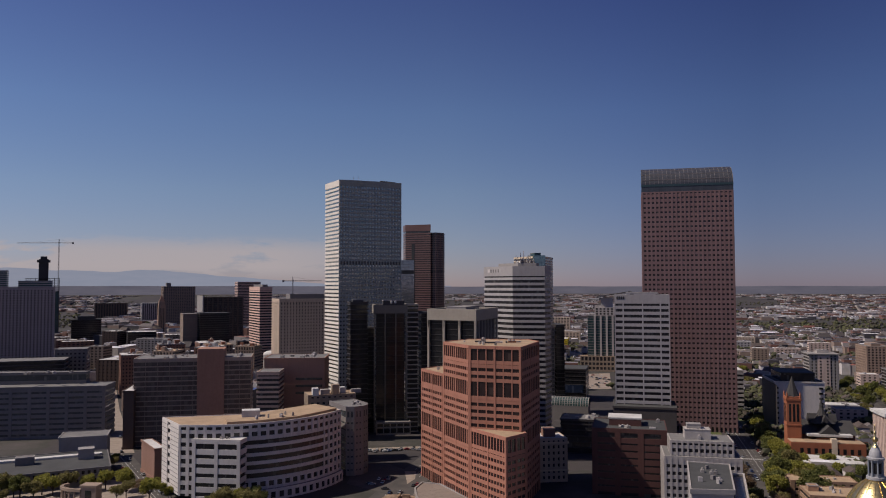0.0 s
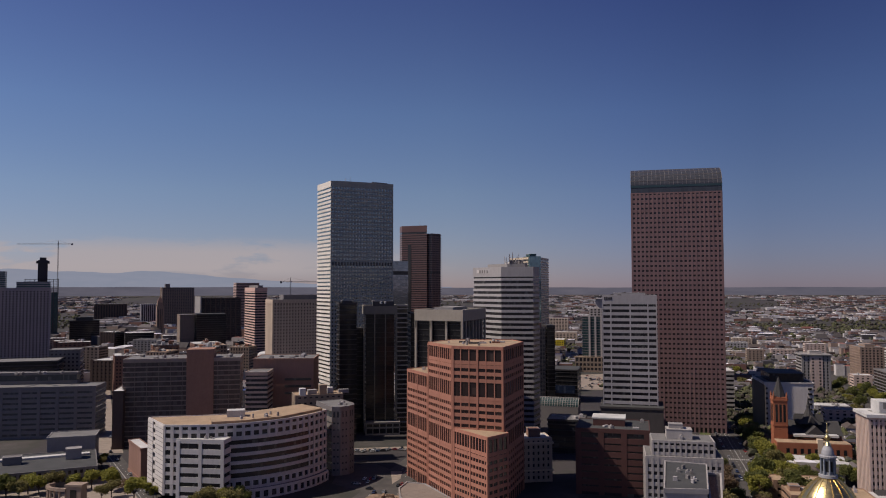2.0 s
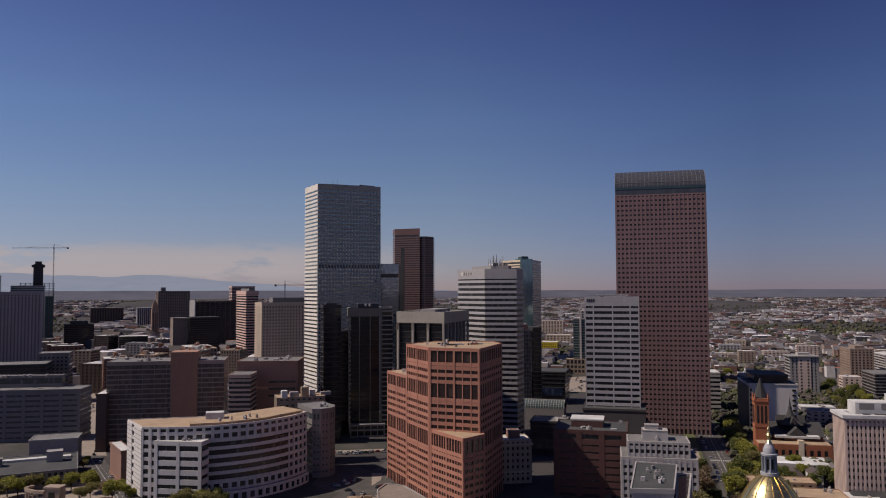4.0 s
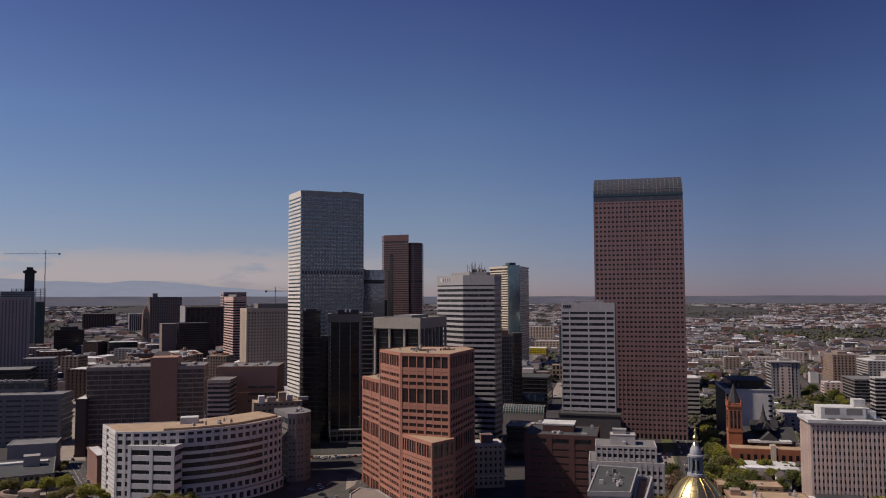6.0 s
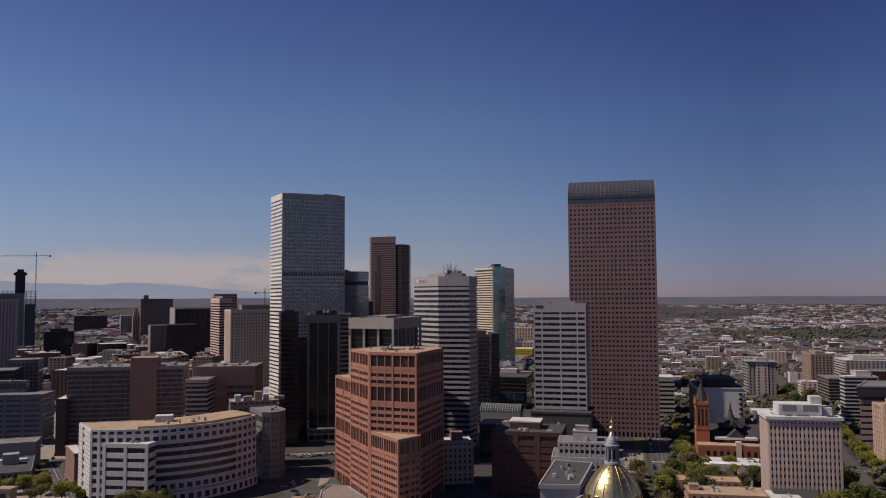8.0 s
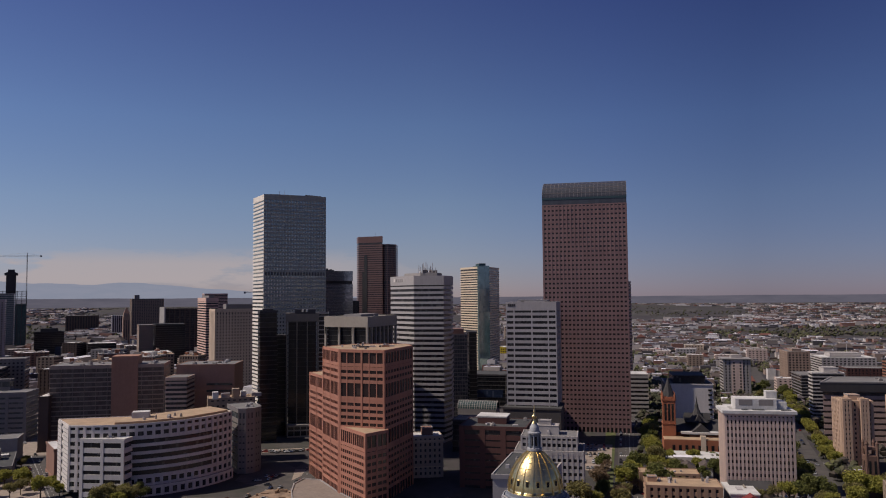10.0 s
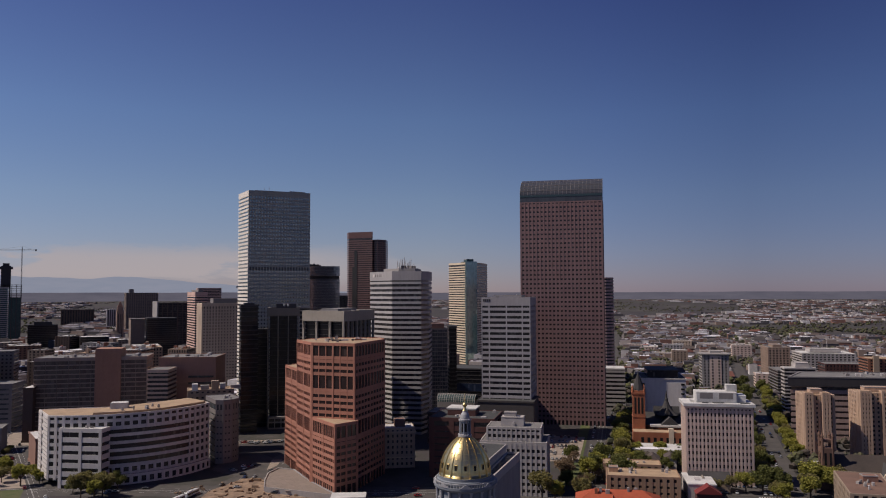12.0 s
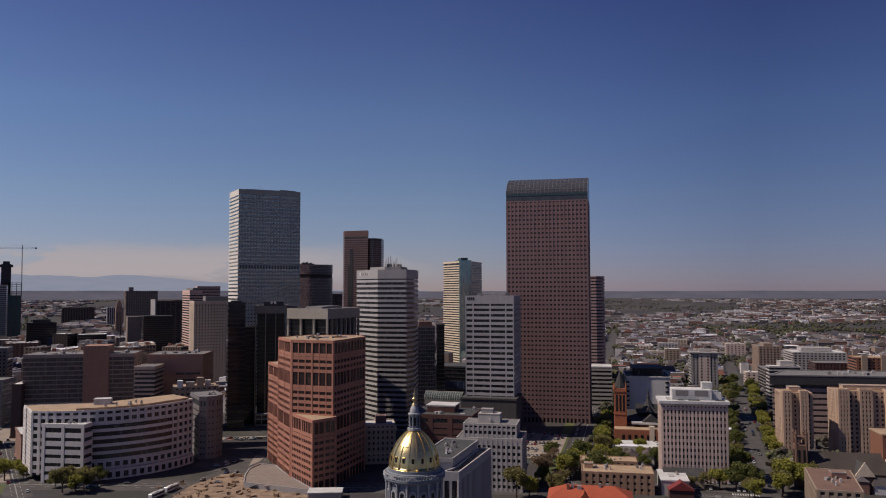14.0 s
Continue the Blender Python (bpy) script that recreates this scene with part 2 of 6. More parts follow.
def ring(poly, inner, outer, z0, z1, bm=None):
    """A band that runs round the outline, from `inner` metres inside it to `outer` metres outside."""
    bm = bm or bmesh.new()
    a, b, n = inset(poly, -outer), inset(poly, inner), len(poly)
    v = [[bm.verts.new((x, y, z)) for x, y in p] for p, z in ((a, z0), (a, z1), (b, z1), (b, z0))]
    for i in range(n):
        j = (i + 1) % n
        for k in range(4):
            l = (k + 1) % 4
            bm.faces.new((v[k][i], v[k][j], v[l][j], v[l][i]))
    return bm


def rect(x, y, turn, width, depth):
    """Outline of a block from its near corner: width along `turn` degrees, depth at a right angle to it."""
    u = Vector((math.cos(radians(turn)), math.sin(radians(turn))))
    v = Vector((-u.y, u.x))
    p = Vector((x, y))
    return [tuple(q) for q in (p, p + u * width, p + u * width + v * depth, p + v * depth)]


def centre(poly):
    return sum(p[0] for p in poly) / len(poly), sum(p[1] for p in poly) / len(poly)


def storeys(ob, poly, z0, z1, pitch, sill, skin, panes, roof, piers=(), parapet=1.4, depth=0.45, first=0.0, skip=(), top=None, levels=None, roofed=True, proud=0.16):
    """A stack of storeys under ob: a glazed core, a spandrel round each floor, piers along the sides named in `piers`
    as {side: (spacing, width)}, a parapet and a roof. poly is relative to ob."""
    part("glazing", prism(inset(poly, depth), z0, z1 - 0.7), panes, ob)
    if roofed:
        part("roof", prism(inset(poly, depth * 0.5), z1 - 0.9, z1 - 0.35), roof, ob)
    me = None
    floors = int((z1 - parapet - z0 - first) / pitch + 0.3)
    for k, z in enumerate(levels or [z0 + first + i * pitch for i in range(floors + 1)]):
        if k in skip or z + sill > z1 - parapet:
            continue
        if me is None:
            o = part("spandrel", ring(poly, depth + 0.1, 0.0, 0.0, sill), skin, ob, at=(0, 0, z))
            me = o.data
        else:
            part("spandrel", me, None, ob, at=(0, 0, z))
    part("parapet", ring(poly, 0.5, 0.06, z1 - parapet, z1), top or skin, ob)
    posts = {}
    for i, (gap, width) in dict(piers).items():
        p, q = Vector(poly[i]), Vector(poly[(i + 1) % len(poly)])
        run, n = (q - p).length, max(1, round((q - p).length / gap))
        ang = math.degrees(math.atan2(q.y - p.y, q.x - p.x))
        for k in range(n + 1):
            c = p + (q - p) * ((width / 2 + (run - width) * k / n) / run)
            if width not in posts:
                posts[width] = part("pier", block(-width / 2, width / 2, -proud, depth + 0.1, z0, z1 - parapet * 0.4), skin, ob, at=(c.x, c.y, 0), turn=ang).data
            else:
                part("pier", posts[width], None, ob, at=(c.x, c.y, 0), turn=ang)
    return ob


FOOT = []          # centre and reach of each building, kept clear of houses and trees


def tower(name, label, poly, h, pitch, sill, skin, panes, roof=None, piers=(), category="office tower", z0=0.0, **more):
    cx, cy = centre(poly)
    ob = thing(name, label, category, cx, cy)
    own = [(x - cx, y - cy) for x, y in poly]
    FOOT.append((cx, cy, max(math.hypot(x, y) for x, y in own)))
    storeys(ob, own, z0, h, pitch, sill, skin, panes, roof or ROOF_GREY, piers, **more)
    return ob, own


def plant_room(ob, poly, z, h, skin, name="penthouse"):
    """A windowless roof-top plant room with a coping."""
    o = part(name, prism(poly, z - 0.5, z + h), skin, ob)
    ring_bm = ring(poly, 0.35, 0.12, z + h - 0.35, z + h + 0.12)
    part("coping", ring_bm, STONE_PALE, o)
    return o


def roof_units(ob, poly, z, count, seed, size=(1.5, 3.5)):
    """Air handlers and vents standing about on a roof, inside the outline."""
    r = random.Random(seed)
    cx, cy = centre(poly)
    for k in range(count):
        i, f, g = r.randrange(len(poly)), r.random(), r.uniform(0.15, 0.8)
        p, q = poly[i], poly[(i + 1) % len(poly)]
        x, y = cx + (p[0] + (q[0] - p[0]) * f - cx) * g, cy + (p[1] + (q[1] - p[1]) * f - cy) * g
        a, b, h = r.uniform(*size), r.uniform(*size), r.uniform(0.8, 2.2)
        bm = block(-a / 2, a / 2, -b / 2, b / 2, 0, h, 0.08)
        if k % 2:
            bmesh.ops.create_cone(bm, cap_ends=True, segments=10, radius1=0.5, radius2=0.4, depth=0.7, matrix=Matrix.Translation((0, 0, h + 0.3)))
        part("air_handler", bm, (STONE_LIGHT, STONE_PALE, STONE_GREY)[k % 3], ob, at=(x, y, z - 0.45), turn=r.choice((0, 45, 45)))


# ---- ground and distance ----
HUB = (40.0, -45.0)


def land(x, y):
    """Height of the land: flat in town, rising slowly with the far plains to the skyline."""
    r = math.hypot(x - HUB[0], y - HUB[1])
    return 0.0 if r < 2250 else min(88.0, 76 * ((r - 2250) / 1350) ** 1.4)


m, n, bsdf, pos = material("ground")
GROUND = m
patch = n.noise(pos, 0.012, 6.0, 0.6)
fine = n.noise(pos, 0.25, 5.0, 0.65)
c = n.ramp(patch, (0.36, (0.040, 0.035, 0.040)), (0.48, (0.06, 0.05, 0.052)), (0.54, (0.045, 0.045, 0.036)), (0.66, (0.095, 0.08, 0.078)))
c = n.mix(n.ramp(fine, (0.35, (0, 0, 0)), (0.75, (0.6,) * 3)), c, rgb((0.035, 0.032, 0.03)))
finish(n, bsdf, c, 0.95, fine, 0.1)

verts, faces = [], []
RINGS = [0, 60, 150, 300, 500, 800, 1200, 1600, 1800] + [1800 + 2900 * k / 40 for k in range(1, 41)]
SEG = 120
for r in RINGS:
    for k in range(SEG):
        a = 2 * math.pi * k / SEG
        x, y = HUB[0] + r * math.cos(a), HUB[1] + r * math.sin(a)
        z = land(x, y)
        if r > 3600:
            z += 5.0 * noise.noise((x * 0.0016, y * 0.0016, 3.0)) * (r - 3600) / 1100
        verts.append((x, y, z))
for i in range(len(RINGS) - 1):
    for k in range(SEG):
        j = (k + 1) % SEG
        faces.append((i * SEG + k, i * SEG + j, (i + 1) * SEG + j, (i + 1) * SEG + k))
me = bpy.data.meshes.new("ground")
me.from_pydata(verts, [], faces)
me.materials.append(GROUND)
tagged(new("ground", me), "flat town ground of worn asphalt, dry soil and grass", "ground", kind="structure")

# the far hills all round and the mountains in the west, as a plain distance: haze is painted into a glowing colour
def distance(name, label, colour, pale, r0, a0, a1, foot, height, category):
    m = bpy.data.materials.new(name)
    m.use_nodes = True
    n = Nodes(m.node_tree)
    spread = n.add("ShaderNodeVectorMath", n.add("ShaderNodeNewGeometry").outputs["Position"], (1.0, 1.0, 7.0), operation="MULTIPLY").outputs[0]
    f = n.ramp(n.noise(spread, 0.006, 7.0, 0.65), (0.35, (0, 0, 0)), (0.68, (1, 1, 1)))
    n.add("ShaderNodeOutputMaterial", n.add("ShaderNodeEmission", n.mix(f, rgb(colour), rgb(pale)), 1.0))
    vs, fs = [], []
    for k in range(321):
        d = a0 + (a1 - a0) * k / 320
        c, q = math.cos(radians(d)), math.sin(radians(d))
        vs += [(HUB[0] + r0 * c, HUB[1] + r0 * q, foot), (HUB[0] + (r0 + 25) * c, HUB[1] + (r0 + 25) * q, height(d))]
    for k in range(320):
        fs.append((2 * k, 2 * k + 2, 2 * k + 3, 2 * k + 1))
    me = bpy.data.meshes.new(name)
    me.from_pydata(vs, [], fs)
    me.materials.append(m)
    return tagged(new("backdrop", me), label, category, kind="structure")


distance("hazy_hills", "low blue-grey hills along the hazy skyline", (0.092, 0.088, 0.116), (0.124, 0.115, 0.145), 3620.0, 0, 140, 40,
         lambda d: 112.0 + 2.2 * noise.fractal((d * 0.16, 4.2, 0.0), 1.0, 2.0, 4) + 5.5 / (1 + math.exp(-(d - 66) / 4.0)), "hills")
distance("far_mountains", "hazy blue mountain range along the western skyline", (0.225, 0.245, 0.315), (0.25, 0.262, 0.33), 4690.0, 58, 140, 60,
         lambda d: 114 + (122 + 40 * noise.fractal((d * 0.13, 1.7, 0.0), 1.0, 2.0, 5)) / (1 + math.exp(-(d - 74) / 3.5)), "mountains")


# ---- the tall towers ----
def facing(poly, i):
    """Start, direction angle and length of side i of an outline."""
    p, q = Vector(poly[i]), Vector(poly[(i + 1) % len(poly)])
    return p, math.degrees(math.atan2(q.y - p.y, q.x - p.x)), (q - p).length


def mast(ob, x, y, z, h, r=0.12, name="antenna"):
    bm = bmesh.new()
    bmesh.ops.create_cone(bm, cap_ends=True, segments=6, radius1=r, radius2=r * 0.5, depth=h, matrix=Matrix.Translation((0, 0, h / 2)))
    for k in range(3):
        box(bm, -0.5, 0.5, -0.06, 0.06, h * (0.45 + 0.18 * k), h * (0.45 + 0.18 * k) + 0.12)
    part(name, bm, STONE_LIGHT, ob, at=(x, y, z))


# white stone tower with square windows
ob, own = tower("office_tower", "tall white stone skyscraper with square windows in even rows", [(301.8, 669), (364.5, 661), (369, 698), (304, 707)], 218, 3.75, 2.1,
                SHADED_FRONT, PALE_MIRROR, piers={0: (3.0, 1.35)}, parapet=5.5, first=2.0, skip=(36,), category="skyscraper")
# white bands on the sunlit side only, its brightness put into the colour
(p, ang, run) = facing(own, 3)
band = None
for k in range(57):
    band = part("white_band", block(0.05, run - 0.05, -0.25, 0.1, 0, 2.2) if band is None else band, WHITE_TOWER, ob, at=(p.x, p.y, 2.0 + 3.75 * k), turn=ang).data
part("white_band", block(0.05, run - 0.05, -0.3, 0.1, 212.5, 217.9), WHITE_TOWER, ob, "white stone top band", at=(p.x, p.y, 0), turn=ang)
(p, ang, run) = facing(own, 0)
part("plant_band", block(0.5, run - 0.5, 0.15, 0.5, 137.2, 140.6), CHARCOAL, ob, "dark louvred plant floor", at=(p.x, p.y, 0), turn=ang)
plant_room(ob, inset(own, 9), 218, 1.4, STONE_GREY)
for k in range(6):
    part("air_handler", block(-1, 1, -1, 1, 0, 2.4, 0.15), CHARCOAL, ob, at=(12 + 3.1 * k, -14 + 0.4 * k, 217.6))
mast(ob, -8, -4, 219, 6)
mast(ob, -14, -6, 219, 4)

# rose granite tower whose crown curves back in glass
TURN_NS = -46.0
WF = rect(474.4, 450.6, TURN_NS, 71.6, 34)
ob, own = tower("office_tower", "rose granite skyscraper with small square windows and curved glass crown", WF, 194, 3.95, 2.4, GRANITE, GLASS_DARK,
                piers={0: (3.35, 1.4), 1: (3.35, 1.4), 3: (3.35, 1.4)}, parapet=1.0, first=4.0, category="skyscraper", roofed=False)
(p, ang, run) = facing(own, 0)
DEPTH = 34.0
prof = [(0.0, 193.5)] + [(DEPTH * 0.80 * (1 - math.cos(radians(a))), 198.5 + 17.5 * math.sin(radians(a))) for a in range(0, 91, 9)] + [(DEPTH, 214.0), (DEPTH, 193.5)]
bm = bmesh.new()
sides = [[bm.verts.new((x, d, z)) for d, z in prof] for x in (0.0, run)]
for i in range(len(prof)):
    j = (i + 1) % len(prof)
    bm.faces.new((sides[0][i], sides[1][i], sides[1][j], sides[0][j]))
bm.faces.new(sides[0][::-1]), bm.faces.new(sides[1])
crown = part("crown", bm, GLASS_CROWN, ob, "curved dark teal glass crown", at=(p.x, p.y, 0), turn=ang)
rib = bmesh.new()
for i in range(1, len(prof) - 3):
    (d0, z0), (d1, z1) = prof[i], prof[i + 1]
    v = [rib.verts.new(q) for q in ((-0.12, d0 - 0.12, z0 + 0.12), (0.12, d0 - 0.12, z0 + 0.12), (0.12, d1 - 0.12, z1 + 0.12), (-0.12, d1 - 0.12, z1 + 0.12),
                                    (-0.12, d0 + 0.2, z0 - 0.2), (0.12, d0 + 0.2, z0 - 0.2), (0.12, d1 + 0.2, z1 - 0.2), (-0.12, d1 + 0.2, z1 - 0.2))]
    for f in ((0, 1, 2, 3), (0, 4, 5, 1), (3, 2, 6, 7), (0, 3, 7, 4), (1, 5, 6, 2)):
        rib.faces.new([v[k] for k in f])
first_rib = None
for k in range(22):
    x = run * k / 21
    if first_rib is None:
        first_rib = part("glazing_bar", rib, SLATE_PANEL, crown, at=(x, 0, 0))
    else:
        part("glazing_bar", first_rib.data, None, crown, at=(x, 0, 0))
for i in (1, 3, 5, 7, 9):
    d, z = prof[i]
    part("glazing_bar", block(0, run, d - 0.22, d + 0.15, z - 0.15, z + 0.3 if i > 1 else z + 1.6), SLATE_PANEL if i > 1 else TEAL_PANEL, crown)
# a rounded block behind it
q, u = Vector((690, 634)), Vector((math.cos(radians(TURN_NS)), math.sin(radians(TURN_NS))))
v = Vector((-u.y, u.x))
tower("office_tower", "rose granite office block with a rounded corner behind the skyscraper", [tuple(q), tuple(q + u * 50), tuple(q + u * 56 + v * 3), tuple(q + u * 59 + v * 9), tuple(q + u * 59 + v * 40), tuple(q + v * 40)],
      132, 3.95, 2.35, PINK_BAND, GLASS_DARK, first=4.0)

# dark red tower with a taller half
ob, own = tower("office_tower", "dark red granite skyscraper with a taller half and faceted sides", [(677, 1166), (697, 1137), (716, 1141), (740, 1176), (700, 1200)], 209.5, 3.9, 1.9,
                REDDISH, GLASS_DARK, category="skyscraper", skip=(20, 36), piers={0: (4.2, 0.7), 1: (4.2, 0.7)})
up = [(-48, 4), (-19, -34), (-10, -18), (-14, 24), (-40, 26)]
storeys(ob, [(x + 2, y + 11) for x, y in up], 0.0, 223.5, 3.9, 2.1, REDDISH, GLASS_DARK, ROOF_DARK, parapet=11)
(p, ang, run) = facing([(x + 2, y + 11) for x, y in up], 0)
for a, b, top_z in ((0.17, 0.25, 161), (0.25, 0.37, 190)):
    part("glazed_slot", block(run * a, run * b, -0.5, 0.3, 0, top_z), GLASS_BLACK, ob, "tall dark glazed slot", at=(p.x, p.y, 0), turn=ang)
mast(ob, -20, -2, 223, 8)

# white striped tower with cut corners and a lettered brow
STRIPED = [(356, 471), (374, 454.5), (387, 463), (404, 486), (390, 515), (354, 506)]
ob, own = tower("office_tower", "white striped office tower with ribbon windows and cut corners", STRIPED, 132, 4.05, 1.95, STONE_LIGHT, GLASS_DARK, parapet=7.5)
deck = part("penthouse", prism(inset(own, 9), 131.4, 134.6), STONE_PALE, ob)
for k in range(14):
    mast(ob, -11 + 2.1 * (k % 7), -8 + 5 * (k // 7) + 0.7 * (k % 3), 134, (8, 6, 10, 5, 7, 9, 5, 7, 6, 9, 5, 8, 6, 4)[k], 0.32)
for k in range(5):
    part("aerial_frame", block(-1.6, 1.6, -0.2, 0.2, 0, 2.6), STONE_GREY, ob, at=(-10 + 3.4 * k, -9 + 1.1 * k, 134.4), turn=35 * k)
for k in range(4):
    part("dish_aerial", block(-0.8, 0.8, -0.8, 0.8, 0, 1.8, 0.3), ROOF_WHITE, ob, at=(-10 + 4 * k, -3 + 2 * (k % 2), 134.4))
(p, ang, run) = facing(own, 5)
board = part("roof_sign", block(run * 0.12, run * 0.60, -0.12, -0.075, 126.9, 130.4), STONE_LIGHT, ob, "pale sign board with dark lettering", at=(p.x, p.y, 0), turn=ang)
for k in range(5):
    part("sign_stroke", block(run * (0.16 + 0.085 * k), run * (0.16 + 0.085 * k) + (1.2 if k else 2.0), -0.3, -0.12, 127.4, 129.9), STONE_GREY if k else WHITE_PRECAST, board)

# cream striped tower behind it, with a teal glass corner
ob, own = tower("office_tower", "cream striped office tower with a teal glass corner", [(745, 926), (760, 920), (814, 964), (800, 1012), (748, 982)], 162, 3.85, 2.0, CREAM, GLASS_DARK, parapet=3.0)
part("glass_corner", prism(inset([own[0], own[1], (own[1][0] + 8, own[1][1] + 18), (own[0][0] + 6, own[0][1] + 22)], -0.9), 0, 163.5), TEAL_MIRROR, ob, "tall teal mirror-glass corner shaft")
plant_room(ob, [(own[0][0] + x, own[0][1] + y) for x, y in ((5, 6), (15, 3), (24, 14), (10, 22))], 162, 5.5, TEAL_PANEL)

# grey slab with long windows in three bays
LIN = rect(403, 411, TURN_NS, 38.5, 40)
ob, own = tower("office_tower", "grey concrete office slab with wide ribbon windows in bays", LIN, 110.5, 4.25, 2.2, SLAB_GREY, GLASS_DARK, parapet=6.5, first=6.0, z0=22,
                piers={})
(p, ang, run) = facing(own, 0)
for at, width in ((0.35, 0.7), (6.1, 0.9), (19.8, 0.9), (32.2, 0.9), (run - 0.35, 0.7)):
    part("pier", block(at - width / 2, at + width / 2, -0.1, 0.5, 22, 106), SLAB_GREY, ob, at=(p.x, p.y, 0), turn=ang)
(p, ang, run) = facing(own, 1)
for k in range(10):
    part("pier", block(-0.5, 0.5, -0.08, 0.5, 22, 106), SLAB_GREY, ob, at=(p.x + math.cos(radians(ang)) * (0.5 + 4.3 * k), p.y + math.sin(radians(ang)) * (0.5 + 4.3 * k), 0), turn=ang)
(p, ang, run) = facing(own, 0)
for k in range(4):
    part("sign_stroke", block(1.4 + 1.5 * k, 2.5 + 1.5 * k, -0.25, -0.06, 107.2, 109.2), CHARCOAL, ob, at=(p.x, p.y, 0), turn=ang)
plant_room(ob, inset(own, 8), 110.5, 1.5, SLAB_GREY)
roof_units(ob, own, 110.5, 6, 4)
ob, own = tower("parking_podium", "dark grey windowless podium at the foot of a tower", rect(393, 404, TURN_NS, 44, 34), 32, 40, 1.0, PODIUM, PODIUM, ROOF_DARK, category="podium")
FOOT += [(453, 519, 30), (480, 560, 115), (665, 710, 70)]


# black glass neighbours
ob, own = tower("office_tower", "black glass office block with thin dark spandrels", rect(252.5, 539.6, -8, 14.5, 9), 105, 3.8, 0.7, CHARCOAL, GLASS_BLACK, ROOF_DARK)
plant_room(ob, inset(own, 3), 105, 1.5, CHARCOAL)

ob, own = tower("office_tower", "lower black glass block with reflective panes", rect(269, 560, -8, 15, 14), 84, 3.8, 0.5, CHARCOAL, GLASS_BLACK, ROOF_DARK)


def columned(name, label, poly, h, band, cols, light, lean=0.0, band_label="pale concrete roof band"):
    """A dark block behind tall columns that carry a deep roof band."""
    cx, cy = centre(poly)
    ob = thing(name, label, "office tower", cx, cy)
    own = [(x - cx, y - cy) for x, y in poly]
    storeys(ob, inset(own, 1.6), 0, h - 0.8, 3.8, 0.25, CHARCOAL, GLASS_BLACK, ROOF_DARK, parapet=band)
    part("roof_band", ring(own, 1.9, 0.25, h - band, h), light, ob, band_label)
    for i, count in cols.items():
        p, ang, run = facing(own, i)
        mesh = None
        for k in range(count):
            d = 0.6 + (run - 1.2) * k / (count - 1)
            at = (p.x + math.cos(radians(ang)) * d, p.y + math.sin(radians(ang)) * d, 0)
            if mesh is None:
                bm = block(-0.42, 0.42, -0.15, 1.3, 0, h - band)
                if lean:
                    prism([(-0.42, -0.15), (0.42, -0.15), (0.42, 1.3), (-0.42, 1.3)], h - band - 5, h - band - 0.01, bm)
                    for v in bm.verts:
                        if v.co.z > h - band - 0.5:
                            v.co.x *= 1.9
                mesh = part("column", bm, light, ob, at=at, turn=ang).data
            else:
                part("column", mesh, None, ob, at=at, turn=ang)
    return ob, own


ob, own = columned("office_tower", "black glass tower with slim pale columns and roof band", rect(281, 556, -24, 27, 26), 102, 7.0, {0: 4}, CONCRETE_DIM, band_label="dull olive concrete roof band")
plant_room(ob, rect(-11, -10, -24, 17, 14), 102, 3.5, CHARCOAL)
for k in range(2):
    part("cooling_fan", block(-0.9, 0.9, -0.4, 0.4, 0, 2.2, 0.3), ROOF_WHITE, ob, at=(-5 + 3 * k, -13 - 1.2 * k, 103))
ob, own = tower("office_tower", "black ribbed office shaft with pale floor edges", rect(305.7, 545, -24, 9, 24), 102.5, 3.8, 0.9, CONCRETE_OLIVE, GLASS_BLACK, ROOF_DARK)
ob, own = tower("office_tower", "black glass slab with reflections of its neighbours", rect(316, 541, -24, 22, 24), 96, 3.8, 0.5, CHARCOAL, GLASS_BLACK, ROOF_DARK)
ob, own = columned("office_tower", "dark office tower with flaring columns and a pale roof band", [(272.8, 458.5), (291.8, 427.3), (334.4, 461.3), (315.4, 492.5)], 101.3, 7.6, {0: 4, 1: 8, 3: 6}, CONCRETE_OLIVE, 1.0)
plant_room(ob, inset(own, 11), 101, 1.6, STONE_PALE)
roof_units(ob, own, 101, 6, 9)

ob, own = tower("office_tower", "grey mirror-glass office tower with a dark plant floor", rect(440.5, 854.3, -8, 46.5, 40), 149, 3.8, 0.5, CHARCOAL, GLASS_BLACK, ROOF_DARK, parapet=2)
(p, ang, run) = facing(own, 0)
for z0, z1 in ((0, 132), (136.5, 149.4)):
    front_glass = part("mirror_front", block(0.1, run - 0.1, -0.6, 0.2, z0, z1), GREY_MIRROR, ob, "grey mirror-glass front", at=(p.x, p.y, 0), turn=ang)
    for k in range(int((z1 - z0) / 3.8) + 1):
        part("floor_line", block(0.1, run - 0.1, -0.66, -0.55, 0, 0.22), SLATE_PANEL, front_glass, at=(0, 0, z0 + 3.8 * k))
for k, h in enumerate((1.2, 2.6, 1.8, 3.2, 1.4, 2.4, 1.1)):
    part("roof_plant", block(-1.1, 1.1, -2.5, 2.5, 0, h + 1), CHARCOAL, ob, at=(p.x + 7 + 2.6 * k, p.y + 5 + 0.8 * (k % 2), 148.6), turn=-8)
ob, own = tower("office_tower", "dark slab block with thin vertical ribs", rect(560, 1010, -8, 16, 30), 110, 60, 1.0, CHARCOAL, GLASS_BLACK, piers={0: (2.0, 0.6)})

# ---- the middle of the town ----
# salmon office building with stepped blocks
BANDS = ((77.4, 83.4), (58.3, 64.4), (32.0, 38.4))


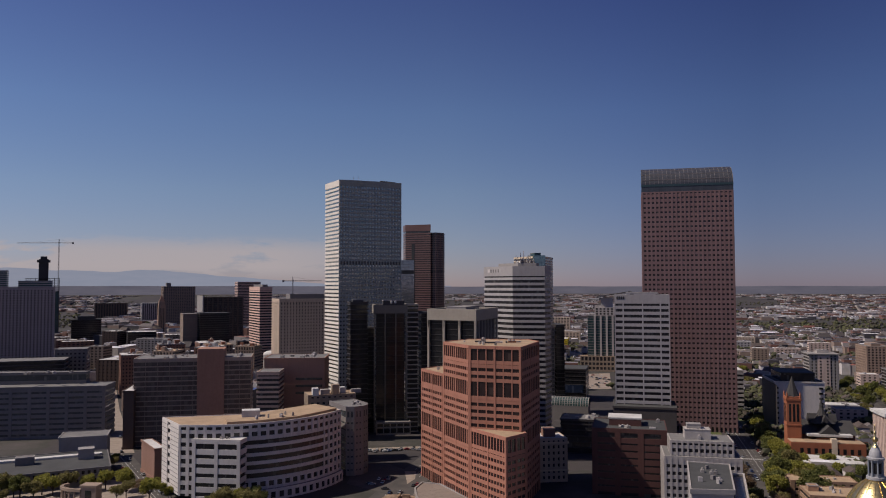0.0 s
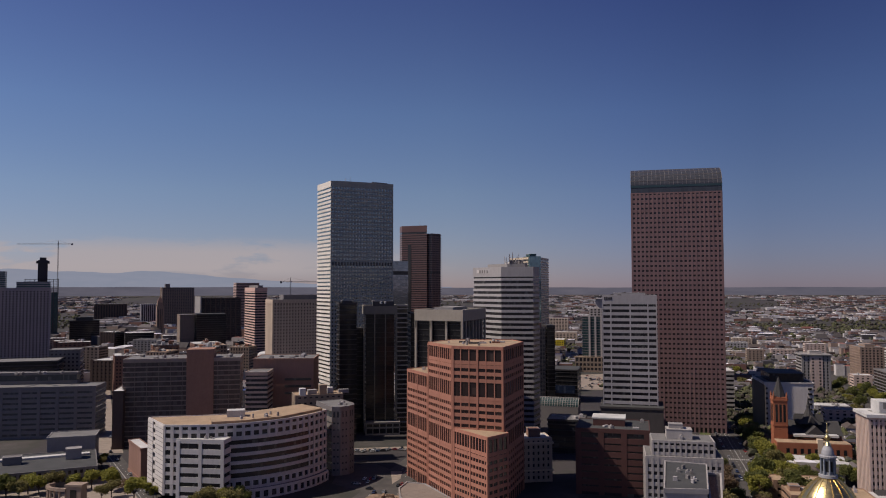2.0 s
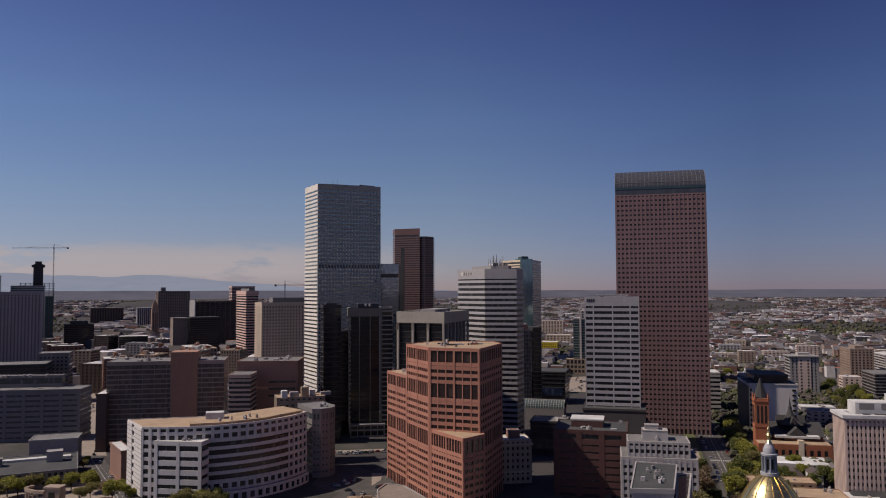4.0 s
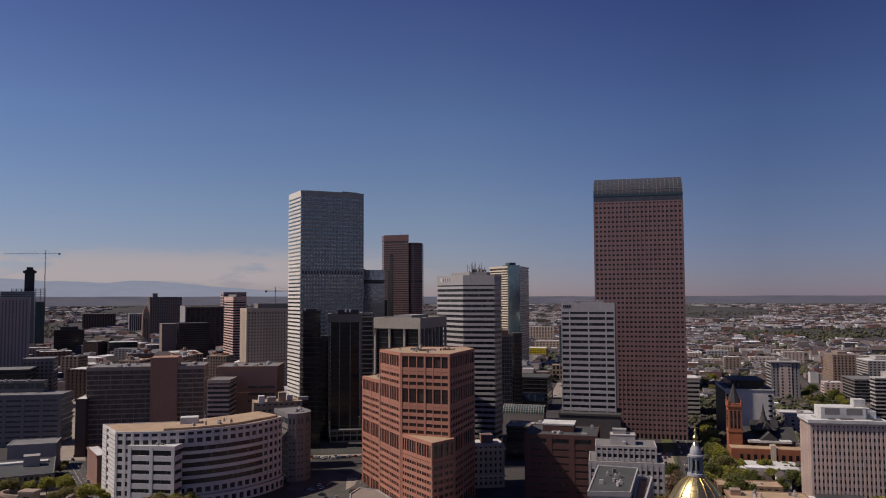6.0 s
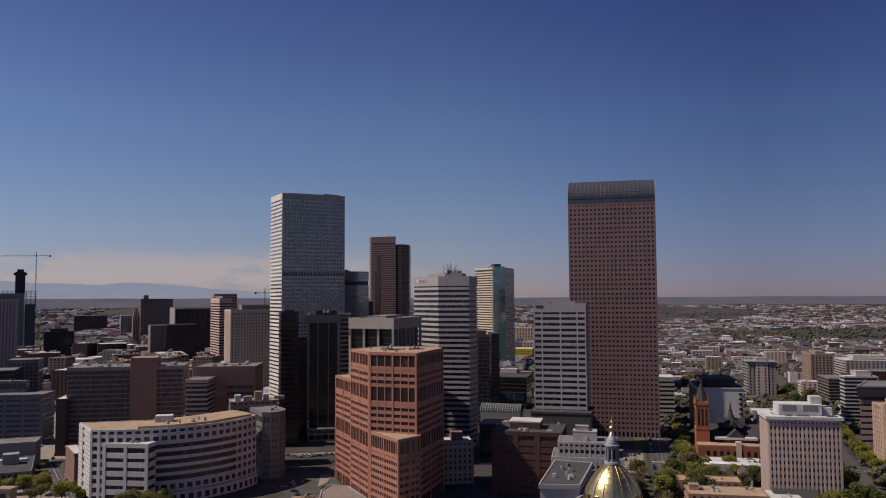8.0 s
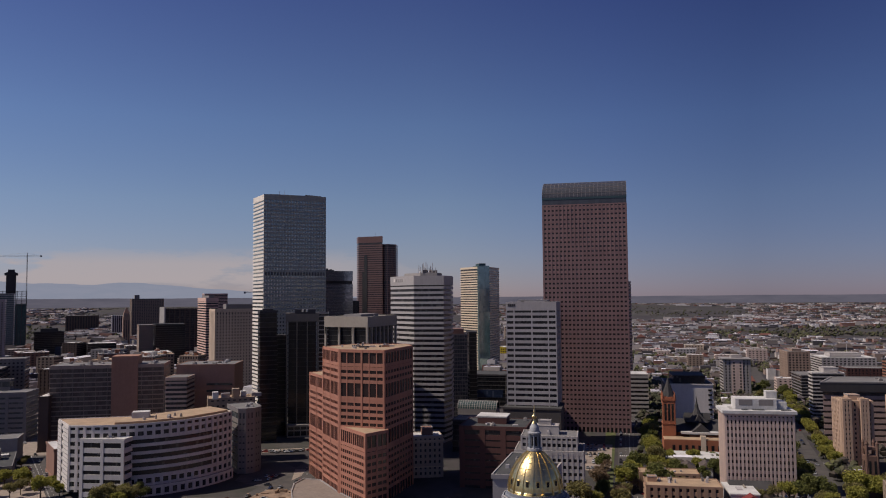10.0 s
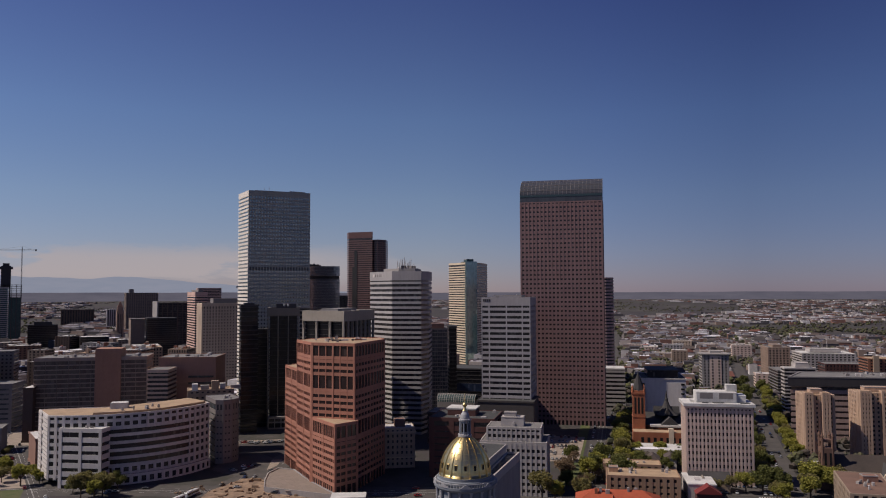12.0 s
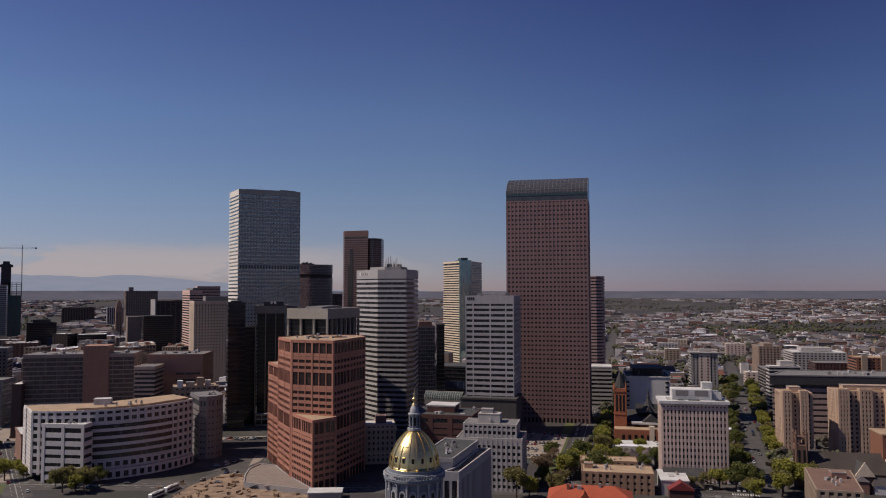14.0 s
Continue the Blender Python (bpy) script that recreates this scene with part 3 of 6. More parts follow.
def salmon(ob, poly, h, piers, bands):
    rows = [z for z in (6.2 + 3.72 * k for k in range(22)) if all(z + 2.1 < a or z > b for a, b in bands) and z < h - 3]
    rows += [a - 2.15 for a, b in bands if a < h]
    storeys(ob, poly, 0, h, 3.72, 1.9, SALMON, GLASS_MAROON, ROOF_TAN, piers, parapet=1.5, levels=sorted(rows), depth=0.32, proud=0.06)
    for i in piers:      # heavier posts at the corners and in the middle of each side
        p, ang, run = facing(poly, i)
        for d in (0.6, run / 2, run - 0.6):
            part("corner_post", block(-0.55, 0.55, -0.22, 0.8, 0, h - 0.3), SALMON, ob, at=(p.x + math.cos(radians(ang)) * d, p.y + math.sin(radians(ang)) * d, 0), turn=ang)
        part("sill_course", block(0, run, -0.28, 0.2, h - 1.7, h - 1.3), SALMON, ob, at=(p.x, p.y, 0), turn=ang)


main = [(233, 349), (250, 325), (285, 353), (290, 370), (262, 392), (237, 381)]
cx, cy = centre(main)
ob = thing("office_building", "salmon precast office building with stepped blocks and dark bands", "office building", cx, cy)
salmon(ob, [(x - cx, y - cy) for x, y in main], 85, {0: (4.85, 0.55), 1: (4.5, 0.6), 2: (4.5, 0.6), 5: (2.7, 0.5)}, BANDS)
salmon(ob, [(x - cx, y - cy) for x, y in ((239.5, 385), (262, 402), (266, 424), (243.5, 417))], 66, {3: (2.7, 0.5), 0: (4.2, 0.6)}, ((58.3, 64.4), (32.0, 38.4)))
salmon(ob, [(x - cx, y - cy) for x, y in ((233.5, 316.5), (250, 321), (262, 350), (250.5, 325.6), (233.6, 348.4))], 41, {0: (4.2, 0.55), 4: (2.7, 0.5), 1: (4.2, 0.55)}, ((33.0, 39.2),))
roof_units(ob, [(x - cx, y - cy) for x, y in inset(main, 4)], 85, 10, 11, (0.6, 1.6))
roof_units(ob, [(x - cx, y - cy) for x, y in ((242, 388), (258, 402), (262, 418), (246, 413))], 66, 5, 12, (0.8, 1.6))

r = random.Random(77)
for k in range(7):
    part("roof_duct", block(-r.uniform(1, 4), r.uniform(1, 4), -0.5, 0.5, 84.6, 85.6, 0.1), (CHARCOAL, STONE_LIGHT, BRICK_DULL)[k % 3], ob, at=(r.uniform(-10, 10), r.uniform(-10, 10), 0), turn=r.choice((-35, 55)))


# white curved building
def arc(p, q, r, count):
    """Points on the circle through p, q and r."""
    (ax, ay), (bx, by), (cx, cy) = p, q, r
    d = 2 * (ax * (by - cy) + bx * (cy - ay) + cx * (ay - by))
    ux = ((ax * ax + ay * ay) * (by - cy) + (bx * bx + by * by) * (cy - ay) + (cx * cx + cy * cy) * (ay - by)) / d
    uy = ((ax * ax + ay * ay) * (cx - bx) + (bx * bx + by * by) * (ax - cx) + (cx * cx + cy * cy) * (bx - ax)) / d
    a, b, rad = math.atan2(ay - uy, ax - ux), math.atan2(cy - uy, cx - ux), math.hypot(ax - ux, ay - uy)
    return [(ux + rad * math.cos(a + (b - a) * k / count), uy + rad * math.sin(a + (b - a) * k / count)) for k in range(count + 1)]


front = arc((102, 436), (143, 418.2), (198, 437), 22)
outline = front + [(192, 462), (142, 452), (100, 467)]
cx, cy = centre(outline)
ob = thing("office_building", "white curved office building with ribbon windows and a tan roof", "office building", cx, cy)
own = [(x - cx, y - cy) for x, y in outline]
ENDS = list(range(0, 7)) + list(range(18, 22))
storeys(ob, own, 32.9, 42, 4.4, 1.9, WHITE_PRECAST, GLASS_DARK, ROOF_TAN, {**{i: (4.8, 0.85) for i in range(22)}, 24: (9, 5.5)}, parapet=1.2, first=0.0)
storeys(ob, own, 10.2, 32.9, 4.54, 1.9, WHITE_PRECAST, GLASS_DARK, ROOF_TAN, {**{i: (4.8, 0.85) for i in ENDS}, 24: (9, 6.4)}, parapet=0.3, first=0.0, roofed=False)
storeys(ob, own, 4.0, 10.2, 4.54, 1.9, WHITE_PRECAST, GLASS_DARK, ROOF_TAN, {**{i: (4.8, 0.85) for i in range(22)}, 24: (9, 6.4)}, parapet=0.3, first=1.2, roofed=False)
pod = [tuple(Vector(q) * 1.0 + Vector((0, -3.2))) for q in own[2:23]] + [own[22], own[12], own[2]]
storeys(ob, pod, 0, 6.0, 6, 1.0, WHITE_PRECAST, GLASS_DARK, ROOF_GREY, {i: (4.8, 1.0) for i in range(20)}, parapet=1.6)
(p, ang, run) = facing(own, len(own) - 1)
for d0, d1 in ((0.1, run * 0.34), (run * 0.50, run - 0.1)):
    end_wall = part("end_wall", block(d0, d1, -0.3, 0.3, 4.2, 41.2), WHITE_PRECAST, ob, "plain white end wall", at=(p.x, p.y, 0), turn=ang)
    for k in range(15):
        part("wall_rib", block(d0, d1, -0.42, -0.28, 5.6 + 2.4 * k, 5.8 + 2.4 * k), STONE_GREY, end_wall)
part("penthouse", block(-5, 5, -3.5, 3.5, 41.6, 46.6, 0.1), ROOF_WHITE, ob, at=(142 - cx, 437 - cy, 0), turn=-18)
part("roof_step", prism(inset([own[5], own[9], own[14], own[21], own[22], own[23], (own[5][0] + 4, own[5][1] + 18)], 2.2), 41.5, 43.0), ROOF_TAN, ob, "raised tan gravel roof")
roof_units(ob, [(x * 0.8, y * 0.6) for x, y in own[4:20] + own[22:24]], 43.2, 9, 13, (0.7, 1.6))
wing = rect(107, 428, -40, 27, 9)
cx, cy = centre(wing)
ob = thing("office_building", "white office wing with paired ribbon windows", "office building", cx, cy)
own = [(x - cx, y - cy) for x, y in wing]
storeys(ob, own, 0, 35.2, 5.0, 2.9, WHITE_PRECAST, GLASS_DARK, ROOF_WHITE, {0: (12.5, 1.9), 3: (7, 2.5)}, parapet=2.4, first=2.0)
roof_units(ob, inset(own, 4), 34.5, 4, 14, (0.8, 1.8))
# rounded grey end tower, and the beige block with stair heads behind it
end = [(203.5, 441.5), (208, 438.5), (214, 439), (219.5, 443), (222, 449), (222, 470), (205, 470)]
ob, own = tower("office_building", "grey rounded corner tower with faint windows", end, 42.5, 4.1, 3.0, GREY_PANEL, GLASS_GREY, ROOF_GREY, {0: (3.0, 0.9), 1: (3.2, 1.2), 2: (3.2, 1.4), 4: (3.4, 1.4)}, category="office building", parapet=3, depth=0.2, proud=0.08)
roof_units(ob, inset(own, 2.5), 42.5, 7, 61, (1.0, 2.6))
ob, own = tower("office_building", "beige brick block with stair heads on its roof", rect(196, 484, -14, 32, 18), 45, 4.0, 2.6, BEIGE, GLASS_DARK, ROOF_TAN, {3: (4, 2), 0: (4, 2)}, category="office building")
for k, (a, b, h) in enumerate(((4, 5, 5), (6, 4, 3.4), (5, 5, 6.5), (4, 4, 4), (7, 3, 2.6))):
    part("stair_head", block(0, a, 0, b, 0, h, 0.1), (ROOF_WHITE, STONE_PALE, BEIGE)[k % 3], ob, at=(-15 + 7 * k, -6 + 3 * (k % 2), 44.3), turn=-14)

# maroon block with slit windows
ob, own = tower("office_building", "maroon brick office block with shallow slit windows", rect(304, 330, TURN_NS, 41, 34), 37, 3.9, 2.9, MAROON, GLASS_DARK, ROOF_DARK,
                {0: (13.6, 3.2), 1: (11, 3.2)}, category="office building", parapet=2.4, first=1.6)
plant_room(ob, rect(-12, 4, TURN_NS, 18, 14), 37, 3.6, MAROON)
part("plant_roof", prism(rect(-12.5, 4.4, TURN_NS, 19, 15), 40.8, 41.3), ROOF_WHITE, ob, "white plant-room roof")
roof_units(ob, own, 37, 8, 15)

# white stepped office
ob, own = tower("office_building", "white stone office building with setback top storeys", rect(307, 280, -44, 38, 26), 30, 3.7, 1.9, STONE_WHITE, GLASS_DARK, ROOF_GREY,
                {0: (2.9, 1.1), 1: (2.9, 1.1), 3: (2.9, 1.1)}, category="office building", parapet=2.2)
storeys(ob, inset(own, 3.4), 29.5, 37.5, 3.6, 1.7, STONE_WHITE, GLASS_DARK, ROOF_GREY, {0: (2.9, 0.9), 3: (2.9, 0.9), 1: (2.9, 0.9)}, parapet=1.3, first=0.3)
plant_room(ob, rect(-8, 3, -44, 13, 9), 37.5, 4.6, STONE_WHITE)
plant_room(ob, rect(-5, 4, -44, 7, 5), 42.1, 2.4, STONE_PALE)
roof_units(ob, inset(own, 6), 37.5, 4, 16, (0.8, 1.6))

# white slab with tall slots beside the capitol
hi = [(233, 201), (246, 191), (279.5, 219), (269, 233)]
ob, own = tower("office_building", "white stone government building with tall slot windows", hi, 41, 60, 3.0, STONE_WHITE, STONE_WHITE, ROOF_DARK, category="office building", parapet=1.8)
roof_units(ob, inset(own, 3), 41, 9, 17, (0.7, 2.0))
lo = [(238, 187), (243.5, 182.5), (285, 216), (280, 220), (246.5, 191)]
ox, oy = centre(hi)
low = [(x - ox, y - oy) for x, y in lo]
part("wing", prism(inset(low, 0.5), 0, 36.2), GLASS_DARK, ob)
part("wing_roof", prism(inset(low, 0.3), 35.4, 35.8), ROOF_DARK, ob)
part("parapet", ring(low, 0.7, 0.05, 33.2, 37), STONE_WHITE, ob)
for i, gap in ((0, 3.4), (1, 1.9)):
    p, ang, run = facing(low, i)
    n_ = int(run / gap)
    fin = None
    for k in range(n_ + 1):
        d = run * k / n_
        at = (p.x + math.cos(radians(ang)) * d, p.y + math.sin(radians(ang)) * d, 0)
        if fin is None:
            fin = part("fin", block(-0.55, 0.55, -0.05, 0.7, 0, 33.3), STONE_WHITE, ob, at=at, turn=ang).data
        else:
            part("fin", fin, None, ob, at=at, turn=ang)

# small old block with a cornice
ob, own = tower("office_building", "old brown stone block with a cream cornice", rect(292, 366, -24, 20, 18), 26, 3.6, 1.7, BEIGE_GREY, GLASS_DARK, ROOF_WHITE, {0: (3.2, 1.8), 3: (3.2, 1.8)}, category="office building")
part("cornice", ring(own, 0.3, 0.8, 22.6, 23.6), CREAM, ob, "cream stone cornice")
part("cornice", ring(own, 0.3, 0.6, 6.5, 7.2), CREAM, ob)
plant_room(ob, rect(-4, -2, -24, 7, 7), 26, 4.5, BROWN)

# dark blocks and the glass vault in the shade of the towers
ob, own = tower("office_building", "dark glass block with a blue reflection", rect(494, 629, -47, 60, 40), 33, 4.2, 0.6, CHARCOAL, GLASS_BLACK, ROOF_DARK, category="office building")
(p, ang, run) = facing(own, 0)
# blue reflection in the dark front, painted as a thin coloured panel
part("blue_panel", block(18, 57, -0.2, 0.1, 9, 17), REFLECTION_BLUE, ob, "wide dark blue reflection drawn as a panel on the glass", at=(p.x, p.y, 0), turn=ang)
ob, own = tower("office_building", "low dark glass office block", rect(358, 420, TURN_NS, 26, 24), 24, 4.0, 0.8, CHARCOAL, GLASS_DARK, ROOF_GREY, category="office building")
roof_units(ob, own, 24, 5, 18)
ob = thing("glass_atrium", "barrel-vaulted glass atrium with pale ribs", "atrium", 453, 519, 0, turn=-50)
R, L = 6.8, 36.0
bm = bmesh.new()
prev = None
for k in range(13):
    a = math.pi * k / 12
    cur = [bm.verts.new((x, -R * math.cos(a), 13 + R * math.sin(a))) for x in (-L / 2, L / 2)]
    if prev:
        bm.faces.new((prev[0], prev[1], cur[1], cur[0]))
    prev = cur
part("vault", bm, GLASS_TEAL, ob)
part("base_wall", block(-L / 2, L / 2, -R, R, 0, 13), STONE_GREY, ob)
bm = bmesh.new()
for k in range(12):
    a, b = math.pi * k / 12, math.pi * (k + 1) / 12
    v = [bm.verts.new((x, -r * math.cos(c), 13 + r * math.sin(c))) for x in (-0.25, 0.25) for c in (a, b) for r in (R - 0.1, R + 0.25)]
    for f in ((0, 1, 3, 2), (4, 6, 7, 5), (1, 5, 7, 3), (0, 2, 6, 4)):
        bm.faces.new([v[i] for i in f])
rib = part("rib", bm, STONE_PALE, ob, at=(-L / 2, 0, 0)).data
for k in range(1, 17):
    part("rib", rib, None, ob, at=(-L / 2 + L * k / 16, 0, 0))
for k in range(1, 12):
    a = math.pi * k / 12
    part("purlin", block(-L / 2, L / 2, -0.15, 0.15, 0, 0.25), STONE_PALE, ob, at=(0, -R * math.cos(a), 13 + R * math.sin(a)))

# slim glass block and black shaft in the gap beside the striped tower
ob, own = tower("office_tower", "grey gridded glass office block with a brown roof storey", rect(438, 548, -30, 19, 26), 80, 3.6, 0.7, GREY_PANEL, GLASS_GREY, ROOF_GREY, {0: (2.4, 0.25)})
plant_room(ob, inset(own, 3), 80, 4.5, BROWN)
ob, own = tower("office_tower", "narrow black shaft beside the gridded block", rect(455, 537, -30, 8, 30), 82, 3.8, 0.5, CHARCOAL, GLASS_BLACK, ROOF_DARK)
# colonnaded podium under the black tower
ob, own = tower("shop_building", "low podium with a pale canopy and columns", rect(279, 547, -24, 27, 12), 10, 5.0, 1.2, CONCRETE_OLIVE, GLASS_BLACK, ROOF_GREY, {0: (5, 0.7), 3: (5, 0.7)}, category="podium")

# ---- the old town side: brown blocks in the west ----
ob, own = tower("office_building", "dark brown office block with a brick lift core", rect(108, 602.5, -21, 84, 34), 64, 3.6, 0.8, PANEL_TAUPE, GLASS_TAUPE, ROOF_GREY, {0: (8.8, 0.2)}, category="office building", parapet=2)
(p, ang, run) = facing(own, 0)
part("lift_core", block(45, 64.5, -0.8, 18, 0, 70.5, 0.1), BRICK_TAN_BROWN, ob, "plain brown brick lift core", at=(p.x, p.y, 0), turn=ang)
roof_units(ob, own, 64, 14, 21)
ob, own = tower("office_building", "dark side block with a white roof", rect(100, 597, -21, 8, 46), 42, 60, 1.8, DARK_BROWN, DARK_BROWN, ROOF_WHITE, category="office building")
ob, own = tower("office_building", "brown brick building with a plain upper block", rect(194, 567, -29, 46, 36), 63, 40, 3.0, BRICK_TAN_BROWN, BRICK_TAN_BROWN, ROOF_GREY, category="office building")
(p, ang, run) = facing(own, 0)
for k in range(3):
    part("window_strip", block(24, 44, -0.3, 0.1, 36 + 5.2 * k, 37.6 + 5.2 * k), GLASS_DARK, ob, at=(p.x, p.y, 0), turn=ang)
roof_units(ob, own, 63, 6, 22)
ob, own = tower("office_building", "brown brick wing with cream striped end", rect(180, 541, -29, 16, 24), 56, 3.4, 1.6, CREAM_PINK, GLASS_DARK, ROOF_GREY, category="office building", parapet=2.5)
bm = bmesh.new()
bmesh.ops.create_uvsphere(bm, u_segments=20, v_segments=10, radius=9, matrix=Matrix.Scale(0.5, 4, (0, 0, 1)))
ob = thing("dome_roof_building", "low building with a shallow white dome roof", "building", 322, 912)
part("dome", bm, ROOF_WHITE, ob, "white dome", at=(0, 0, 34))
part("drum", prism([(9 * math.cos(k * math.pi / 8), 9 * math.sin(k * math.pi / 8)) for k in range(16)], 0, 34), STONE_PALE, ob)

ob, own = tower("office_tower", "pink granite tower with striped faces", rect(345, 1022, -4, 17, 58), 116, 3.6, 1.7, PINK, GLASS_DARK, parapet=5, first=1)
plant_room(ob, inset(own, 5), 116, 3, STONE_GREY)
ob, own = tower("hotel", "old beige hotel with small windows and cornice", rect(298, 818, -4, 56, 30), 103, 3.5, 1.9, BEIGE_GREY, GLASS_DARK, ROOF_GREY, {0: (3.4, 2.1), 3: (3.4, 2.1)}, category="hotel", parapet=4)
plant_room(ob, rect(-14, -6, -4, 44, 16), 103, 5, STONE_GREY)
ob, own = tower("office_tower", "dark slab with tall ribs", rect(430, 1640, -6, 86, 40), 94, 3.8, 1.0, DARK_BROWN, GLASS_DARK, ROOF_GREY, {0: (11, 2.2)})
part("side_wall", block(-46, -43.5, -24, 20, 0, 97), STONE_PALE, ob, "pale end wall")
ob, own = tower("office_tower", "dark office tower with a plain side", rect(612, 1985, -6, 60, 40), 128, 4.0, 1.6, PINK, GLASS_DARK, ROOF_DARK)
ob, own = tower("office_tower", "grey tower with a peaked corner", rect(470, 2190, -6, 84, 60), 116, 4.2, 2.0, BROWN_GREY, GLASS_GREY, ROOF_GREY, {0: (6, 2.6), 3: (6, 2.6)})
part("peak", prism([(-38, -30), (-26, -30), (-26, -18), (-38, -18)], 115, 126), STONE_GREY, ob)
ob, own = tower("office_tower", "dark glass block", rect(347, 1338, -6, 50, 40), 71, 3.8, 0.9, CHARCOAL, GLASS_BLACK, ROOF_DARK)
tagged(ob, "dark glass office block with thin floor lines")
ob, own = tower("office_building", "brown block with a pale edge wall", rect(322, 1350, -6, 24, 40), 70, 30, 2.0, BROWN_GREY, BROWN_GREY, ROOF_GREY, category="office building")
ob, own = tower("apartment_tower", "white ribbed apartment tower", rect(460, 2430, -6, 48, 40), 66, 60, 1, STONE_LIGHT, GLASS_DARK, ROOF_WHITE, {0: (6, 2.6), 3: (6, 2.6)}, category="apartment tower")
tagged(ob, "white ribbed apartment tower with vertical strips")
ob, own = tower("office_tower", "brown slab tower with dark vertical windows", rect(356, 2620, -6, 96, 60), 64, 60, 2, DARK_BROWN, GLASS_DARK, ROOF_GREY, {0: (8, 4)})
ob, own = tower("office_tower", "black office block with a plant room", rect(196, 1770, -6, 58, 40), 48, 3.8, 1.0, CHARCOAL, GLASS_BLACK, ROOF_DARK)
plant_room(ob, inset(own, 12), 48, 6, CHARCOAL)
ob, own = tower("office_building", "low black glass block with a white roof", rect(270, 1560, -10, 52, 40), 30, 4, 0.8, CHARCOAL, GLASS_BLACK, ROOF_WHITE, category="office building")
ob, own = tower("hotel", "large grey hotel slab with rows of small windows", rect(-70, 1195, -7, 180, 30), 116, 3.3, 1.5, MAUVE_GREY, GLASS_DARK, ROOF_DARK, {0: (4.2, 2.4)}, category="hotel", parapet=4)
ob, own = tower("apartment_tower", "pale blue glass towers beyond the hotel", rect(30, 1700, -7, 45, 40), 148, 4, 1.2, STONE_LIGHT, GLASS_TEAL, category="apartment tower")
ob, own = tower("apartment_tower", "lower pale blue glass tower", rect(95, 1720, -7, 60, 40), 128, 4, 1.2, STONE_LIGHT, GLASS_TEAL, category="apartment tower")
tagged(ob, "lower pale blue glass apartment tower with white floors")
ob, own = tower("office_building", "dark brown block with plain walls", rect(132, 955, -38, 62, 34), 34, 4, 2.4, DARK_BROWN, GLASS_DARK, ROOF_WHITE, {0: (5, 3)}, category="office building")
roof_units(ob, own, 34, 6, 23)
ob, own = tower("office_building", "slate-grey civic office building with uneven window strips", [(8, 692), (97, 653), (108, 676), (30, 720)], 40, 4.0, 2.5, SLATE_PANEL, GLASS_GREY, ROOF_GREY, {0: (13, 2.4)}, category="office building")
storeys(ob, [(x - 6, y + 14) for x, y in inset(own, 9)], 39, 49, 5, 3.5, STONE_GREY, GLASS_GREY, ROOF_GREY, parapet=2)
roof_units(ob, own, 49, 6, 24)
ob, own = tower("office_building", "dark office slab", rect(20, 860, -14, 70, 40), 45, 4, 1, CHARCOAL, GLASS_BLACK, ROOF_GREY, category="office building")
tagged(ob, "dark glass office slab with a grey roof")
ob, own = tower("office_building", "grey concrete block behind the civic offices", rect(84, 892, -14, 30, 30), 52, 4, 2.2, STONE_GREY, GLASS_DARK, ROOF_GREY, {0: (4, 2)}, category="office building")
ob, own = tower("court_building", "plain beige wall block with a low parapet", rect(56, 568, -14, 30, 22), 18, 30, 2, STONE_PALE, STONE_PALE, ROOF_GREY, category="civic building")
ob, own = tower("civic_hall", "low grey civic hall with a white roof edge", [(-40, 512), (78, 500), (84, 552), (-36, 574)], 10.5, 4.4, 2.6, STONE_GREY, GLASS_DARK, ROOF_DARK, {0: (3.2, 1.6)}, category="civic building")
part("roof_strip", block(-60, 56, 8.5, 13.5, 10.2, 11.4), ROOF_WHITE, ob, "white strip of raised roof", turn=-7)
plant_room(ob, rect(42, -6, -7, 9, 8), 10.5, 6, STONE_PALE)
plant_room(ob, rect(8, -4, -7, 10, 6), 10.5, 4.4, STONE_GREY)
ob, own = tower("shop_building", "narrow brown brick building with a white roof", rect(100, 489, 2, 7, 34), 20, 20, 2, BROWN, BROWN, ROOF_WHITE, category="shop building")

# low old roofs with stair heads and tanks behind the brown office block
r = random.Random(41)
OLD_ROOFS = ((146, 880, 24, 34, 44), (170, 842, 22, 30, 50), (190, 905, 28, 26, 52), (222, 880, 24, 34, 49), (250, 930, 30, 30, 47), (160, 985, 40, 26, 30), (262, 1010, 34, 40, 44), (300, 985, 26, 30, 40), (205, 1060, 44, 30, 28))
for k, (x, y, a, b, h) in enumerate(OLD_ROOFS):
    ob, own = tower("office_building", ("old brick block with a white roof and stair heads", "cream stone block with roof tanks", "brown block with a pale parapet")[k % 3], rect(x, y, (-6, -38)[k % 2], a, b), h, 3.7, 1.9,
                    (BROWN, CREAM_DULL, BROWN_RED)[k % 3], GLASS_DARK, (ROOF_WHITE, ROOF_TAN, ROOF_GREY)[k % 3], {0: (3.6, 1.7), 3: (3.6, 1.7)}, category="office building", top=(STONE_PALE, CREAM_DULL, STONE_PALE)[k % 3])
    for j in range(r.randrange(2, 5)):
        u, v, w_ = r.uniform(3, 7), r.uniform(3, 6), r.uniform(2, 5.5)
        part("stair_head", block(-u / 2, u / 2, -v / 2, v / 2, 0, w_, 0.1), (ROOF_WHITE, CREAM_DULL, STONE_PALE, BRICK_DULL)[r.randrange(4)], ob, at=(r.uniform(-0.3, 0.3) * a, r.uniform(-0.3, 0.3) * b, h - 0.5), turn=(-6, -38)[k % 2])
    roof_units(ob, own, h, 5, 60 + k)
